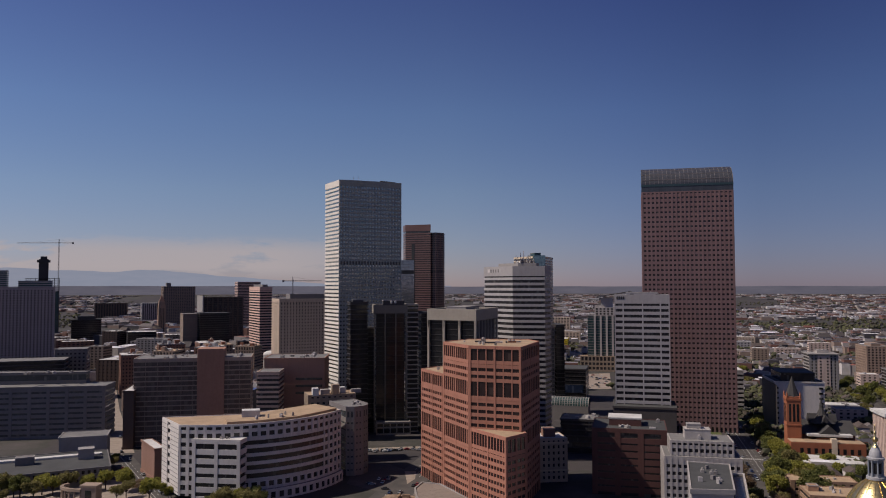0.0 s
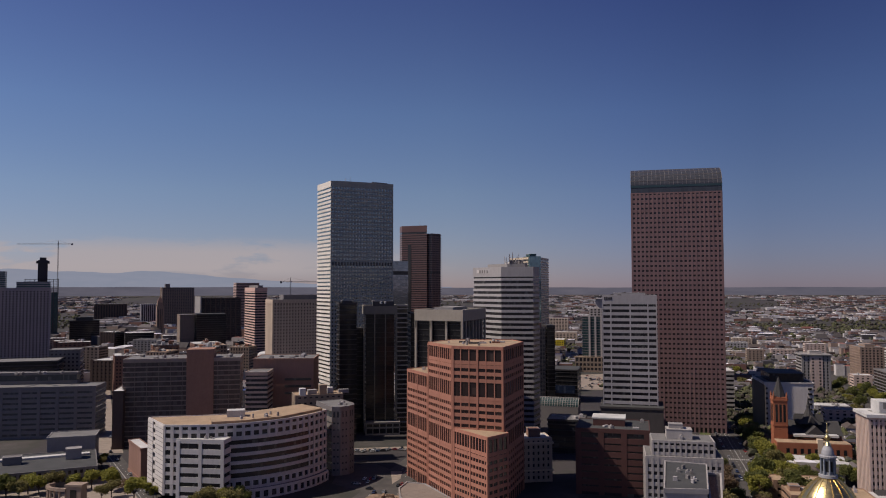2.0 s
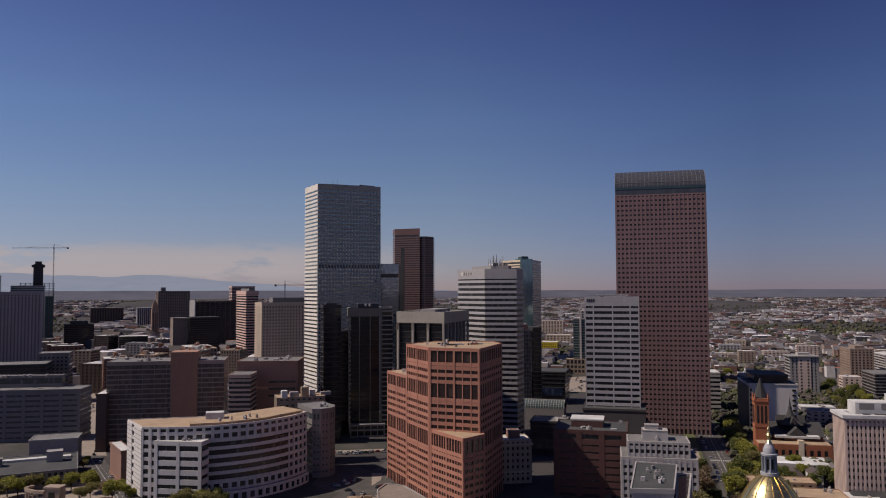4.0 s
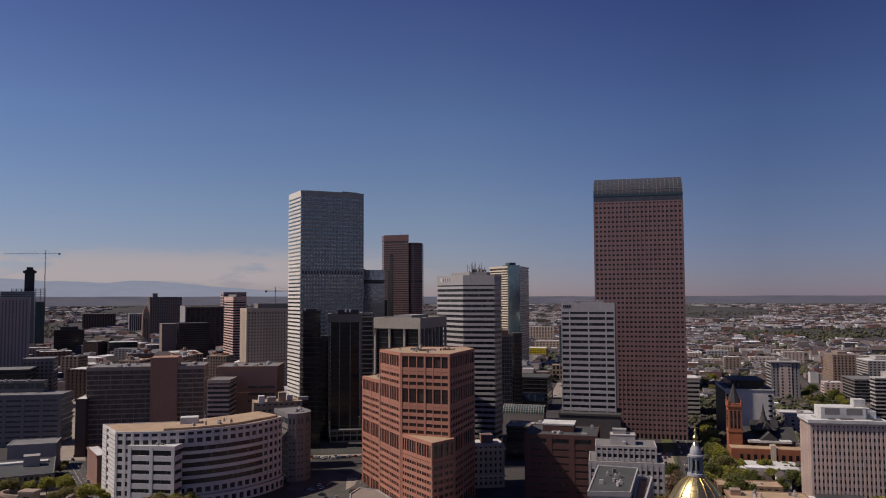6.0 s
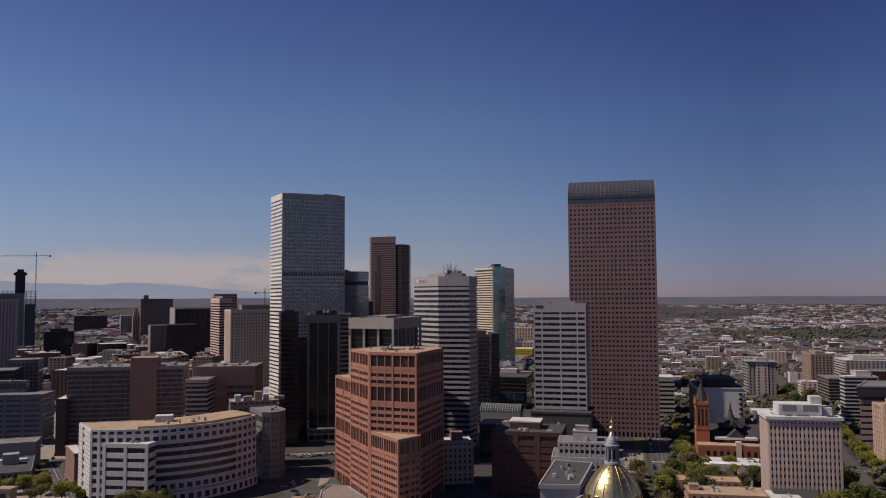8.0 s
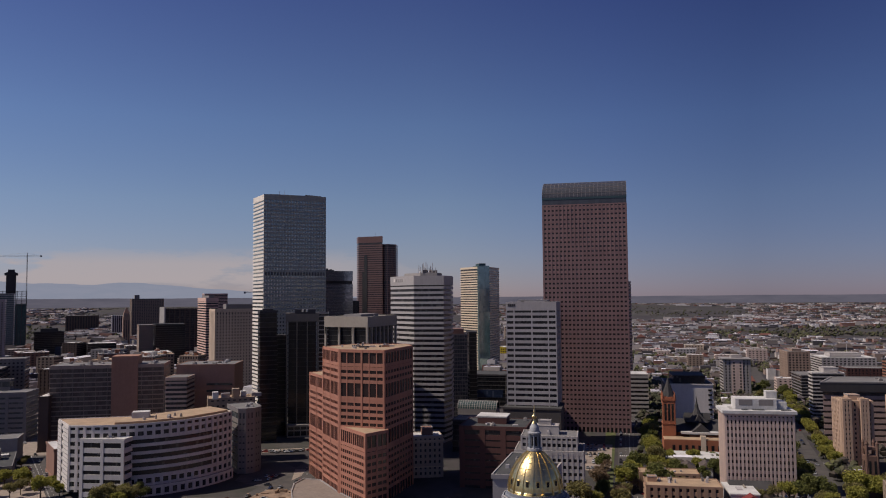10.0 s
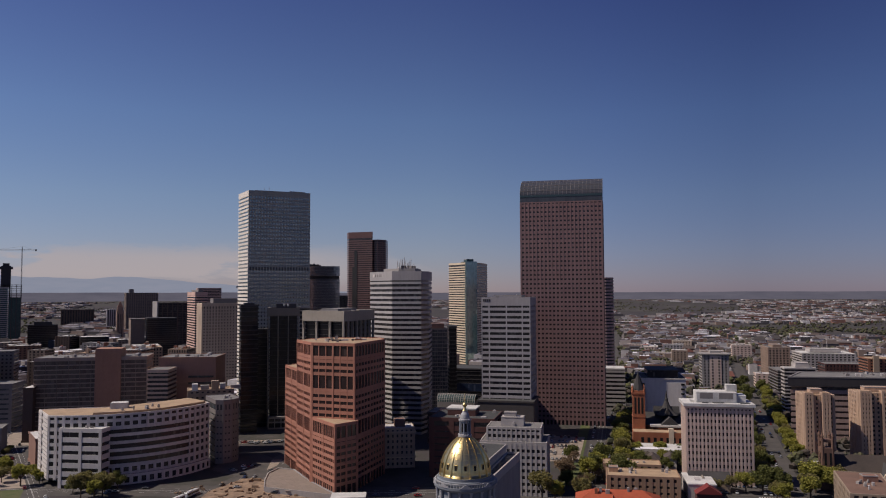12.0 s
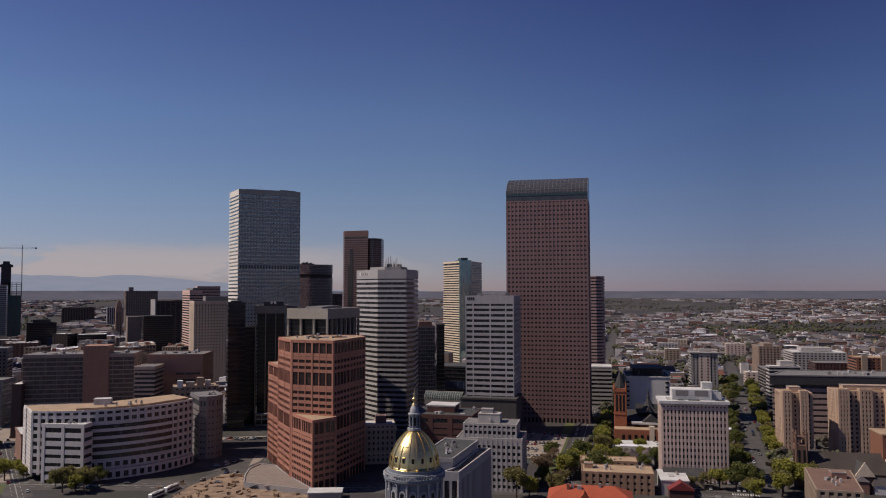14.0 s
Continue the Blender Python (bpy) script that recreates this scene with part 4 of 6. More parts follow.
# mid-rise blocks of the old commercial streets farther west
r = random.Random(52)
SKINS = (BROWN_RED, CREAM_DULL, DARK_BROWN, STONE_PALE, BROWN_GREY, STONE_GREY)
SKIN_WORDS = ("red-brown brick", "sandstone", "dark brown", "pale concrete", "grey-brown panelled", "grey concrete")
for k in range(26):
    x, y = 150 + 95 * (k % 5) + r.uniform(-24, 24), 1100 + 118 * (k // 5) + r.uniform(-30, 30)
    a, b, h, i = r.uniform(24, 52), r.uniform(22, 40), r.uniform(14, 40), r.randrange(6)
    if not all((x + a / 2 - fx) ** 2 + (y + b / 2 - fy) ** 2 > (fr + 20) ** 2 for fx, fy, fr in FOOT):
        continue
    turn = r.choice((-6, -6, -38))
    pale = r.random() < 0.55
    ob, own = tower("office_building", f"{SKIN_WORDS[i]} mid-rise block with a {'white' if pale else 'grey'} flat roof", rect(x, y, turn, a, b), h, 3.7, 1.9, SKINS[i], GLASS_DARK,
                    ROOF_WHITE if pale else ROOF_GREY, {0: (6.5, 3.0)}, category="office building")
    roof_units(ob, own, h, 3, 80 + k, (2.0, 5.0))
# old clock tower with a pointed roof
ob = thing("clock_tower", "slender tan brick clock tower with a pointed roof", "clock tower", 396, 1862, turn=-6)
part("shaft", block(-8, 8, -8, 8, 0, 74, 0.3), CREAM_BROWN, ob)
part("belfry", block(-6.5, 6.5, -6.5, 6.5, 74, 82, 0.2), CREAM_BROWN, ob)
bm = bmesh.new()
bmesh.ops.create_cone(bm, cap_ends=True, segments=4, radius1=9, radius2=0.5, depth=14, matrix=Matrix.Translation((0, 0, 89)) @ Matrix.Rotation(math.pi / 4, 4, "Z"))
part("spire", bm, BROWN, ob)
for k in (-1, 0, 1):
    part("window_slot", block(k * 4 - 0.8, k * 4 + 0.8, -8.1, -7.8, 12, 66), GLASS_DARK, ob)

# ---- towers and blocks beyond, to the north and east ----
ob, own = tower("apartment_tower", "teal glass apartment tower with white balconies", rect(733, 797, TURN_NS, 38, 30), 76, 3.6, 0.7, SLATE_PANEL, GLASS_TEAL, ROOF_GREY, category="apartment tower")
(p, ang, run) = facing(own, 0)
for k in range(4):
    part("balcony_strip", block(9 + 8 * k, 11.5 + 8 * k, -0.9, 0.2, 0, 76), STONE_WHITE, ob, "white balcony strip", at=(p.x, p.y, 0), turn=ang)
crown = part("crown_storey", block(10, 37, 1, 24, 75.5, 87), STONE_WHITE, ob, "white setback crown storey", at=(p.x, p.y, 0), turn=ang)
for k in range(3):
    for j in range(5):
        part("crown_window", block(12 + 5 * j, 14.6 + 5 * j, 0.9, 1.1, 77 + 3.4 * k, 79 + 3.4 * k), GLASS_DARK, crown)
part("crown_tower", block(19, 34, 4, 20, 86.5, 100), STONE_WHITE, ob, "white stair tower under the roof", at=(p.x, p.y, 0), turn=ang)
bm = block(13, 60, -2, 24, 100.5, 101.8)
for v in bm.verts:
    v.co.z += 8.0 * math.sin(min(1.0, (v.co.x - 13) / 30) * 1.3)
part("oversailing_roof", bm, CHARCOAL, ob, "thin dark oversailing roof", at=(p.x, p.y, 0), turn=ang)
ob, own = tower("apartment_building", "pale arcaded podium block", rect(722, 800, TURN_NS, 62, 12), 21, 6, 2.4, BEIGE, GLASS_DARK, ROOF_TAN, {0: (5, 1.6)}, category="apartment building")
for x, y, a, h in ((1205, 1465, 66, 40), (1000, 1180, 50, 27)):
    tower("apartment_building", "long pale apartment block with white bays", rect(x, y, TURN_NS, a, 20), h, 3.4, 1.5, BEIGE_GREY, GLASS_DARK, ROOF_WHITE, {0: (7, 3)}, category="apartment building")
ob, own = tower("apartment_building", "apartment block wrapped in yellow sheathing", rect(905, 1085, TURN_NS, 34, 40), 21, 3.4, 1.7, YELLOW, GLASS_DARK, ROOF_WHITE, {0: (4, 2)}, category="apartment building")
ob, own = tower("apartment_building", "white apartment block", rect(885, 1105, TURN_NS, 22, 40), 20, 3.4, 1.7, STONE_WHITE, GLASS_DARK, ROOF_WHITE, {0: (4, 2)}, category="apartment building")
tagged(ob, "white apartment block beside yellow sheathing")

# ---- the capitol's dome ----
m, n, bsdf, pos = material("gold_leaf")
tarn = n.noise(pos, 0.9, 5.0, 0.65)
finish(n, bsdf, n.mix(n.ramp(tarn, (0.35, (0, 0, 0)), (0.75, (0.7,) * 3)), rgb((0.90, 0.70, 0.33)), rgb((0.58, 0.43, 0.19))), n.math("ADD", 0.24, n.math("MULTIPLY", tarn, 0.16)), n.noise(pos, 2.5, 3.0), 0.05, 1.0)
GOLD = m
IRON = wall("blue_grey_painted_iron", (0.27, 0.31, 0.36), 0.6)
IRON_PALE = wall("pale_painted_iron", (0.45, 0.47, 0.50), 0.6)


def lathe(prof, seg=48, bm=None):
    """A body turned round z from a profile of (radius, height)."""
    bm = bm or bmesh.new()
    rows = []
    for r, z in prof:
        rows.append([bm.verts.new((r * math.cos(2 * math.pi * k / seg), r * math.sin(2 * math.pi * k / seg), z)) for k in range(seg)] if r > 0.01 else [bm.verts.new((0, 0, z))])
    for a, b in zip(rows, rows[1:]):
        for k in range(seg):
            j = (k + 1) % seg
            f = [a[k % len(a)], a[j % len(a)], b[j % len(b)], b[k % len(b)]]
            bm.faces.new([v for i, v in enumerate(f) if v not in f[:i]])
    return bm


cap = thing("capitol", "domed granite capitol with a gilded ribbed dome", "capitol", 171.4, 97.6)
shell = [(7.1 * math.cos(radians(a)) ** 1.45 if a < 89 else 0.0, 64.4 + 10.9 * math.sin(radians(a))) for a in range(0, 84, 5)]
dome = part("dome", lathe([(0, 64.2), (7.25, 64.2), (7.25, 64.6)] + shell), GOLD, cap, "gilded dome with raised ribs")
for p in dome.data.polygons:
    p.use_smooth = True
bm = bmesh.new()
prev = None
for a in range(0, 84, 5):
    r, z = 7.1 * math.cos(radians(a)) ** 1.45, 64.4 + 10.9 * math.sin(radians(a))
    w2 = 0.22 * (0.45 + 0.55 * r / 7.1)
    cur = [bm.verts.new((r - 0.1, -w2, z)), bm.verts.new((r + 0.22, -w2, z)), bm.verts.new((r + 0.22, w2, z)), bm.verts.new((r - 0.1, w2, z))]
    if prev:
        for k in range(3):
            bm.faces.new((prev[k], prev[k + 1], cur[k + 1], cur[k]))
    prev = cur
rib = part("rib", bm, GOLD, dome).data
for k in range(1, 16):
    part("rib", rib, None, dome, turn=22.5 * k)
for a in range(8, 80, 9):
    r, z = 7.1 * math.cos(radians(a)) ** 1.45, 64.4 + 10.9 * math.sin(radians(a))
    part("seam", lathe([(r - 0.1, z - 0.07), (r + 0.05, z - 0.07), (r + 0.03, z + 0.07), (r - 0.15, z + 0.07), (r - 0.1, z - 0.07)], 48), GOLD, dome)
# dormer windows in the gilding
dorm = None
for k in range(16):
    a = radians(22.5 * k + 11.25)
    o = part("dormer", block(-0.9, 0.35, -0.5, 0.5, -1.0, 0.9, 0.05) if dorm is None else dorm, GOLD, dome, at=(6.5 * math.cos(a), 6.5 * math.sin(a), 67.1), turn=math.degrees(a))
    dorm = o.data
    part("dormer_window", block(0.33, 0.40, -0.34, 0.34, -0.8, 0.65), GLASS_BLACK, o)
# lantern and finial
lan = part("lantern", lathe([(0, 74.6), (1.95, 74.6), (1.95, 75.2), (1.1, 75.3), (1.1, 78.8), (1.75, 78.9), (1.8, 79.3), (1.3, 79.4), (1.3, 79.9), (1.15, 80.6), (0.75, 81.4), (0.45, 82.0), (0, 82.3)], 24), IRON_PALE, cap, "painted iron lantern with a small cap")
for k in range(8):
    a = radians(45 * k)
    part("lantern_column", lathe([(0, 75.2), (0.22, 75.2), (0.17, 78.9), (0, 78.9)], 8), IRON, lan, at=(1.45 * math.cos(a), 1.45 * math.sin(a), 0))
    part("lantern_window", block(-0.03, 0.05, -0.3, 0.3, 75.9, 78.2), GLASS_BLACK, lan, at=(1.09 * math.cos(a + 0.39), 1.09 * math.sin(a + 0.39), 0), turn=math.degrees(a + 0.39))
part("finial", lathe([(0, 81.6), (0.75, 81.6), (0.4, 82.2), (0.3, 82.6), (0.62, 83.0), (0.66, 83.4), (0.3, 83.8), (0.2, 84.3), (0.34, 84.7), (0.12, 85.2), (0.07, 86.4), (0, 86.5)], 12), GOLD, cap, "gilded globe finial")
# drum
drum = part("drum", lathe([(0, 40), (8.3, 40), (8.3, 51.4), (9.0, 51.6), (9.0, 52.4), (7.5, 52.5), (7.5, 60.6), (8.3, 61.0), (8.7, 61.5), (8.7, 62.1), (7.9, 62.2), (7.9, 63.4), (7.5, 63.6), (7.5, 64.3), (0, 64.3)]), IRON, cap, "blue-grey iron drum with arched windows")
for k in range(16):
    a = radians(22.5 * k)
    b = a + radians(11.25)
    turn = math.degrees(b)
    o = part("drum_window", block(-0.2, 0.06, -0.62, 0.62, 53.6, 58.0), GLASS_BLACK, drum, at=(7.48 * math.cos(b), 7.48 * math.sin(b), 0), turn=turn)
    arch = bmesh.new()
    for i in range(8):
        c0, c1 = math.pi * i / 8, math.pi * (i + 1) / 8
        v = [arch.verts.new((x, -r * math.cos(c), 58.0 + r * math.sin(c))) for x in (0.0, 0.32) for c in (c0, c1) for r in (0.6, 1.0)]
        for f in ((0, 1, 3, 2), (4, 6, 7, 5), (1, 5, 7, 3), (0, 2, 6, 4)):
            arch.faces.new([v[q] for q in f])
    box(arch, 0.0, 0.32, -1.0, -0.62, 53.4, 58.0)
    box(arch, 0.0, 0.32, 0.62, 1.0, 53.4, 58.0)
    part("window_arch", arch, IRON_PALE, o)
    part("pilaster", lathe([(0, 52.5), (0.42, 52.5), (0.36, 60.5), (0.5, 60.6), (0.5, 61.0), (0, 61.0)], 10), IRON_PALE, drum, at=(7.9 * math.cos(a), 7.9 * math.sin(a), 0))
    part("lower_column", lathe([(0, 40), (0.6, 40), (0.5, 51.0), (0.7, 51.4), (0, 51.5)], 10), IRON_PALE, drum, at=(9.0 * math.cos(a), 9.0 * math.sin(a), 0))
    if k % 2 == 0:
        bm = bmesh.new()
        v = [bm.verts.new(q) for q in ((0, -1.6, 62.1), (0, 1.6, 62.1), (0, 0, 63.2), (0.9, -1.6, 62.1), (0.9, 1.6, 62.1), (0.9, 0, 63.2))]
        for f in ((0, 1, 2), (3, 5, 4), (0, 3, 4, 1), (1, 4, 5, 2), (2, 5, 3, 0)):
            bm.faces.new([v[q] for q in f])
        part("pediment", bm, IRON_PALE, drum, at=(7.9 * math.cos(b), 7.9 * math.sin(b), 0), turn=turn)
bm = bmesh.new()
for k in range(64):
    a = 2 * math.pi * k / 64
    box(bm, 8.35 * math.cos(a) - 0.12, 8.35 * math.cos(a) + 0.12, 8.35 * math.sin(a) - 0.12, 8.35 * math.sin(a) + 0.12, 62.1, 63.0)
rail = lathe([(8.25, 63.0), (8.55, 63.0), (8.55, 63.25), (8.25, 63.25), (8.25, 63.0)], 48, bm)
part("balustrade", rail, IRON_PALE, drum)
part("base", lathe([(0, 30), (11.5, 30), (11.5, 39.6), (9.4, 40), (0, 40)], 32), STONE_PALE, cap)
part("body", prism(rect(-26, 0, -44, 38, 38), 0, 30), STONE_PALE, cap, "grey granite main block")


# ---- the brick church ----
def gable(x0, x1, y0, y1, z0, z1, along="x"):
    """A pitched roof with its ridge along x or y."""
    bm = bmesh.new()
    if along == "x":
        ym = (y0 + y1) / 2
        pts = ((x0, y0, z0), (x1, y0, z0), (x1, y1, z0), (x0, y1, z0), (x0, ym, z1), (x1, ym, z1))
    else:
        xm = (x0 + x1) / 2
        pts = ((x1, y0, z0), (x1, y1, z0), (x0, y1, z0), (x0, y0, z0), (xm, y0, z1), (xm, y1, z1))
    v = [bm.verts.new(p) for p in pts]
    for f in ((3, 2, 1, 0), (0, 1, 5, 4), (1, 2, 5), (2, 3, 4, 5), (3, 0, 4)):
        bm.faces.new([v[i] for i in f])
    return bm


SLATE = flat_roof("slate_roofing", (0.06, 0.056, 0.056))
ch = thing("church", "orange brick church with a slate spire", "church", 487, 327, turn=-44)
tow = part("tower", block(-4.6, 4.6, -4.6, 4.6, 0, 41, 0.15), BRICK, ch, "square orange brick bell tower")
for side in range(4):
    for k in (-1, 0, 1):
        o = part("belfry_opening", block(k * 2.5 - 0.75, k * 2.5 + 0.75, -4.68, -4.4, 24, 36), GLASS_BLACK, tow, turn=90 * side)
    part("string_course", block(-4.9, 4.9, -4.9, -4.5, 21.4, 22.2), BRICK, tow, turn=90 * side)
    part("string_course", block(-5.0, 5.0, -5.0, -4.5, 38.4, 39.6), BRICK, tow, turn=90 * side)
    bm = lathe([(0, 39), (0.7, 39), (0.7, 42), (0, 45)], 8)
    part("pinnacle", bm, BRICK, tow, at=(4.2 * (1 if side in (0, 1) else -1), 4.2 * (1 if side in (1, 2) else -1), 0))
part("spire", lathe([(0, 40.8), (4.7, 40.8), (0.25, 54.2), (0, 54.3)], 8), SLATE, ch, "grey slate spire")
part("nave", block(3, 40, 2, 26, 0, 15), BRICK, ch)
part("nave_roof", gable(2, 41, 1, 27, 15, 23), SLATE, ch, "steep dark slate roof")
part("transept_roof", gable(13, 31, -6, 24, 14, 22, "y"), SLATE, ch)
part("transept", block(14, 30, -5, 24, 0, 14), BRICK, ch)
part("fleche", lathe([(0, 22), (9.5, 22), (5.8, 24.5), (3.4, 27), (2.0, 30), (1.3, 32), (1.3, 33.5), (0.8, 34.5), (0.12, 40), (0, 40.2)], 8), SLATE, ch, "flared dark slate fleche over the crossing", at=(21, 10, 0))
for k in range(4):
    part("crossing_gable", gable(-2.2, 2.2, -9.4, -3, 23, 28, "y"), SLATE, ch, at=(21, 10, 0), turn=90 * k)
part("light_roof", block(8, 36, -7, -1, 15, 16.4), ROOF_WHITE, ch, "white strip of flat roof")
hall = part("hall", block(-5, 41, -17, -4.7, 0, 12.5), BRICK, ch, "low orange brick hall")
part("hall_roof", block(-4.6, 40.6, -16.6, -5, 12.5, 12.9), ROOF_TAN, ch)
for k in range(9):
    part("hall_window", block(0.6 + 4.4 * k, 2.6 + 4.4 * k, -17.08, -16.9, 5.5, 9.0), GLASS_BLACK, hall)
part("chimney", block(20, 23.5, -17.3, -14, 0, 15.5), CREAM, ch)
ob = thing("annex_building", "low white annex with a flat white roof", "building", 478, 318, turn=-44)
part("wall", block(-8, 32, -38, -15, 0, 6.5), STONE_WHITE, ob)
part("roof", block(-8.4, 32.4, -38.4, -14.6, 6.5, 7.0), ROOF_WHITE, ob, "flat white roof")
for k in range(8):
    part("window", block(1.5 + 4.1 * k, 3.6 + 4.1 * k, -38.06, -37.8, 1.5, 4.0), GLASS_BLACK, ob)

# ---- blocks on the hill ----
# pale office block with fins and an overhanging roof
WR = rect(419.8, 227.4, -43, 38, 20)
ob, own = tower("office_building", "pale concrete office block with vertical fins and overhanging roof", WR, 46.5, 3.75, 1.7, STONE_ROSE, GLASS_DARK, ROOF_WHITE,
                {0: (2.25, 1.15), 1: (2.25, 1.15), 3: (2.25, 1.15)}, category="office building", parapet=1.2, first=1.5, depth=0.8, proud=0.3)
part("overhanging_roof", ring(own, 4.0, 1.3, 46.7, 48.4), ROOF_WHITE, ob, "white overhanging roof slab")
(p, ang, run) = facing(own, 0)
for a, b, z in ((10, 13.5, 0), (16, 22.5, 0), (31.5, 37, 0)):
    part("roof_recess", block(a, b, 1.2, 5.5, 48.5, 48.72), ROOF_DARK, ob, at=(p.x, p.y, 0), turn=ang)
for a, b, c, d, h in ((7, 30, 5, 18, 54.5), (13, 36, 8, 19, 52.5), (25, 31, 9, 15, 58.5)):
    part("plant_room", block(a, b, c, d, 47, h, 0.1), ROOF_WHITE, ob, at=(p.x, p.y, 0), turn=ang)
for a, b in ((9, 16.5), (20, 28)):
    part("louvre", block(a, b, 4.92, 5.05, 50.6, 54), STONE_GREY, ob, at=(p.x, p.y, 0), turn=ang)

# grey windowless box with a dark roof storey
ob, own = tower("office_building", "blank pale grey block with a dark glass roof storey", rect(556, 388, -43, 38, 46), 40, 50, 2, WHITE_PRECAST, WHITE_PRECAST, ROOF_DARK, category="office building", parapet=1)
(p, ang, run) = facing(own, 0)
for k in range(8):
    part("window", block(run - 4.6, run - 1.6, -0.08, 0.2, 6 + 4 * k, 7.6 + 4 * k), GLASS_BLACK, ob, at=(p.x, p.y, 0), turn=ang)
    part("window", block(0.9, 3.0, -0.08, 0.2, 6 + 4 * k, 7.6 + 4 * k), GLASS_BLACK, ob, at=(p.x, p.y, 0), turn=ang)
part("glass_storey", prism(inset(own, 6), 39, 46), GLASS_DARK, ob, "dark glass roof storey")
part("storey_roof", prism(inset(own, 5.6), 46, 46.6), ROOF_DARK, ob)
part("dark_side", prism([(own[3][0] - 7, own[3][1] - 7), (own[0][0] - 7, own[0][1] - 7), own[0], own[3]], 0, 38), CHARCOAL, ob, "dark glass stair side")
ob, own = tower("office_building", "white striped office block with rounded end", rect(585, 470, -43, 26, 30), 40, 4, 2.1, STONE_WHITE, GLASS_DARK, ROOF_WHITE, category="office building")
ob, own = tower("apartment_tower", "pale concrete apartment tower with balcony bays", rect(770, 494, -43, 29, 24), 43, 3.3, 1.3, STONE_PALE, GLASS_DARK, ROOF_WHITE, {0: (4.4, 2.4), 1: (5, 2)}, category="apartment tower", parapet=1)
part("roof_slab", prism(inset(own, -1.5), 43, 44), STONE_PALE, ob)
(p, ang, run) = facing(own, 0)
part("wall_panel", block(run * 0.30, run * 0.72, -0.5, 0.3, 0, 42), STONE_ROSE, ob, "plain pale middle wall", at=(p.x, p.y, 0), turn=ang)
for k in range(12):
    part("window", block(run * 0.36, run * 0.42, -0.58, -0.4, 2 + 3.3 * k, 3.7 + 3.3 * k), GLASS_DARK, ob, at=(p.x, p.y, 0), turn=ang)
    part("window", block(run * 0.60, run * 0.66, -0.58, -0.4, 2 + 3.3 * k, 3.7 + 3.3 * k), GLASS_DARK, ob, at=(p.x, p.y, 0), turn=ang)
plant_room(ob, rect(-6, 0, -43, 12, 9), 44, 3, STONE_WHITE)
ob, own = tower("apartment_tower", "brown concrete apartment tower with square windows", rect(943, 528.5, -43, 27, 40), 42, 3.2, 1.4, BROWN_FLAT, GLASS_DARK, ROOF_GREY, {0: (4.2, 1.9), 3: (4.2, 1.9)}, category="apartment tower")
plant_room(ob, inset(own, 8), 42, 3, BROWN_FLAT)
ob, own = tower("apartment_building", "dark balcony apartment block", rect(800, 420, -43, 24, 40), 30, 3.2, 0.9, STONE_GREY, GLASS_DARK, ROOF_GREY, category="apartment building")
tagged(ob, "dark apartment block with pale balcony edges")
ob, own = tower("apartment_building", "white apartment block with stacked balconies", rect(683, 335.3, -43, 27, 13), 46, 3.2, 1.2, STONE_WHITE, GLASS_DARK, ROOF_WHITE, {1: (4, 1)}, category="apartment building")
plant_room(ob, rect(-4, 0, -43, 12, 14), 46, 4, STONE_WHITE)
ob, own = tower("apartment_building", "white apartment complex with a curved roof", rect(995, 514, -43, 66, 50), 33, 3.2, 1.5, STONE_WHITE, GLASS_DARK, ROOF_WHITE, {0: (5, 2)}, category="apartment building")
plant_room(ob, inset(own, 14), 34, 4, STONE_WHITE)
mast(ob, 10, 0, 38, 14, 0.6, "spirelet")
ob, own = tower("apartment_building", "dark brick apartment block with white end", rect(960, 462, -43, 50, 30), 25, 3.2, 1.5, MAROON, GLASS_DARK, ROOF_GREY, {0: (4, 2)}, category="apartment building")
ob, own = tower("apartment_building", "orange brick apartment block with pale bays", rect(904, 379, -43, 60, 30), 40, 3.2, 1.5, BRICK_DULL, GLASS_DARK, ROOF_TAN, {0: (5, 2.6)}, category="apartment building")
for k in range(3):
    part("bay", block(-3, 3, -2, 2, 0, 43), BEIGE, ob, at=(own[0][0] + (8 + 20 * k) * 0.73, own[0][1] - (8 + 20 * k) * 0.68, 0), turn=-43)

# long dark block with a deep roof band
LONG = rect(603, 278, -42, 118, 40)
LONG[3] = tuple(Vector(LONG[3]) + (Vector(LONG[1]) - Vector(LONG[0])).normalized() * 20)
ob, own = tower("office_building", "long brown striped block with a black roof band", LONG, 41, 4.4, 2.75, CREAM_ROSE, GLASS_BROWN, ROOF_DARK, category="office building", parapet=0.6)
part("roof_band", prism(inset(own, -1.2), 41, 47.5), CORE_DARK, ob, "deep black metal roof band")
part("roof_cover", prism(inset(own, -1.0), 47.5, 47.8), ROOF_GREY, ob, "grey gravel roof")
part("roof_coping", ring(own, 0.2, 1.4, 47.3, 48.3), STONE_GREY, ob)
roof_units(ob, inset(own, 6), 48.2, 12, 71, (1.5, 4.0))

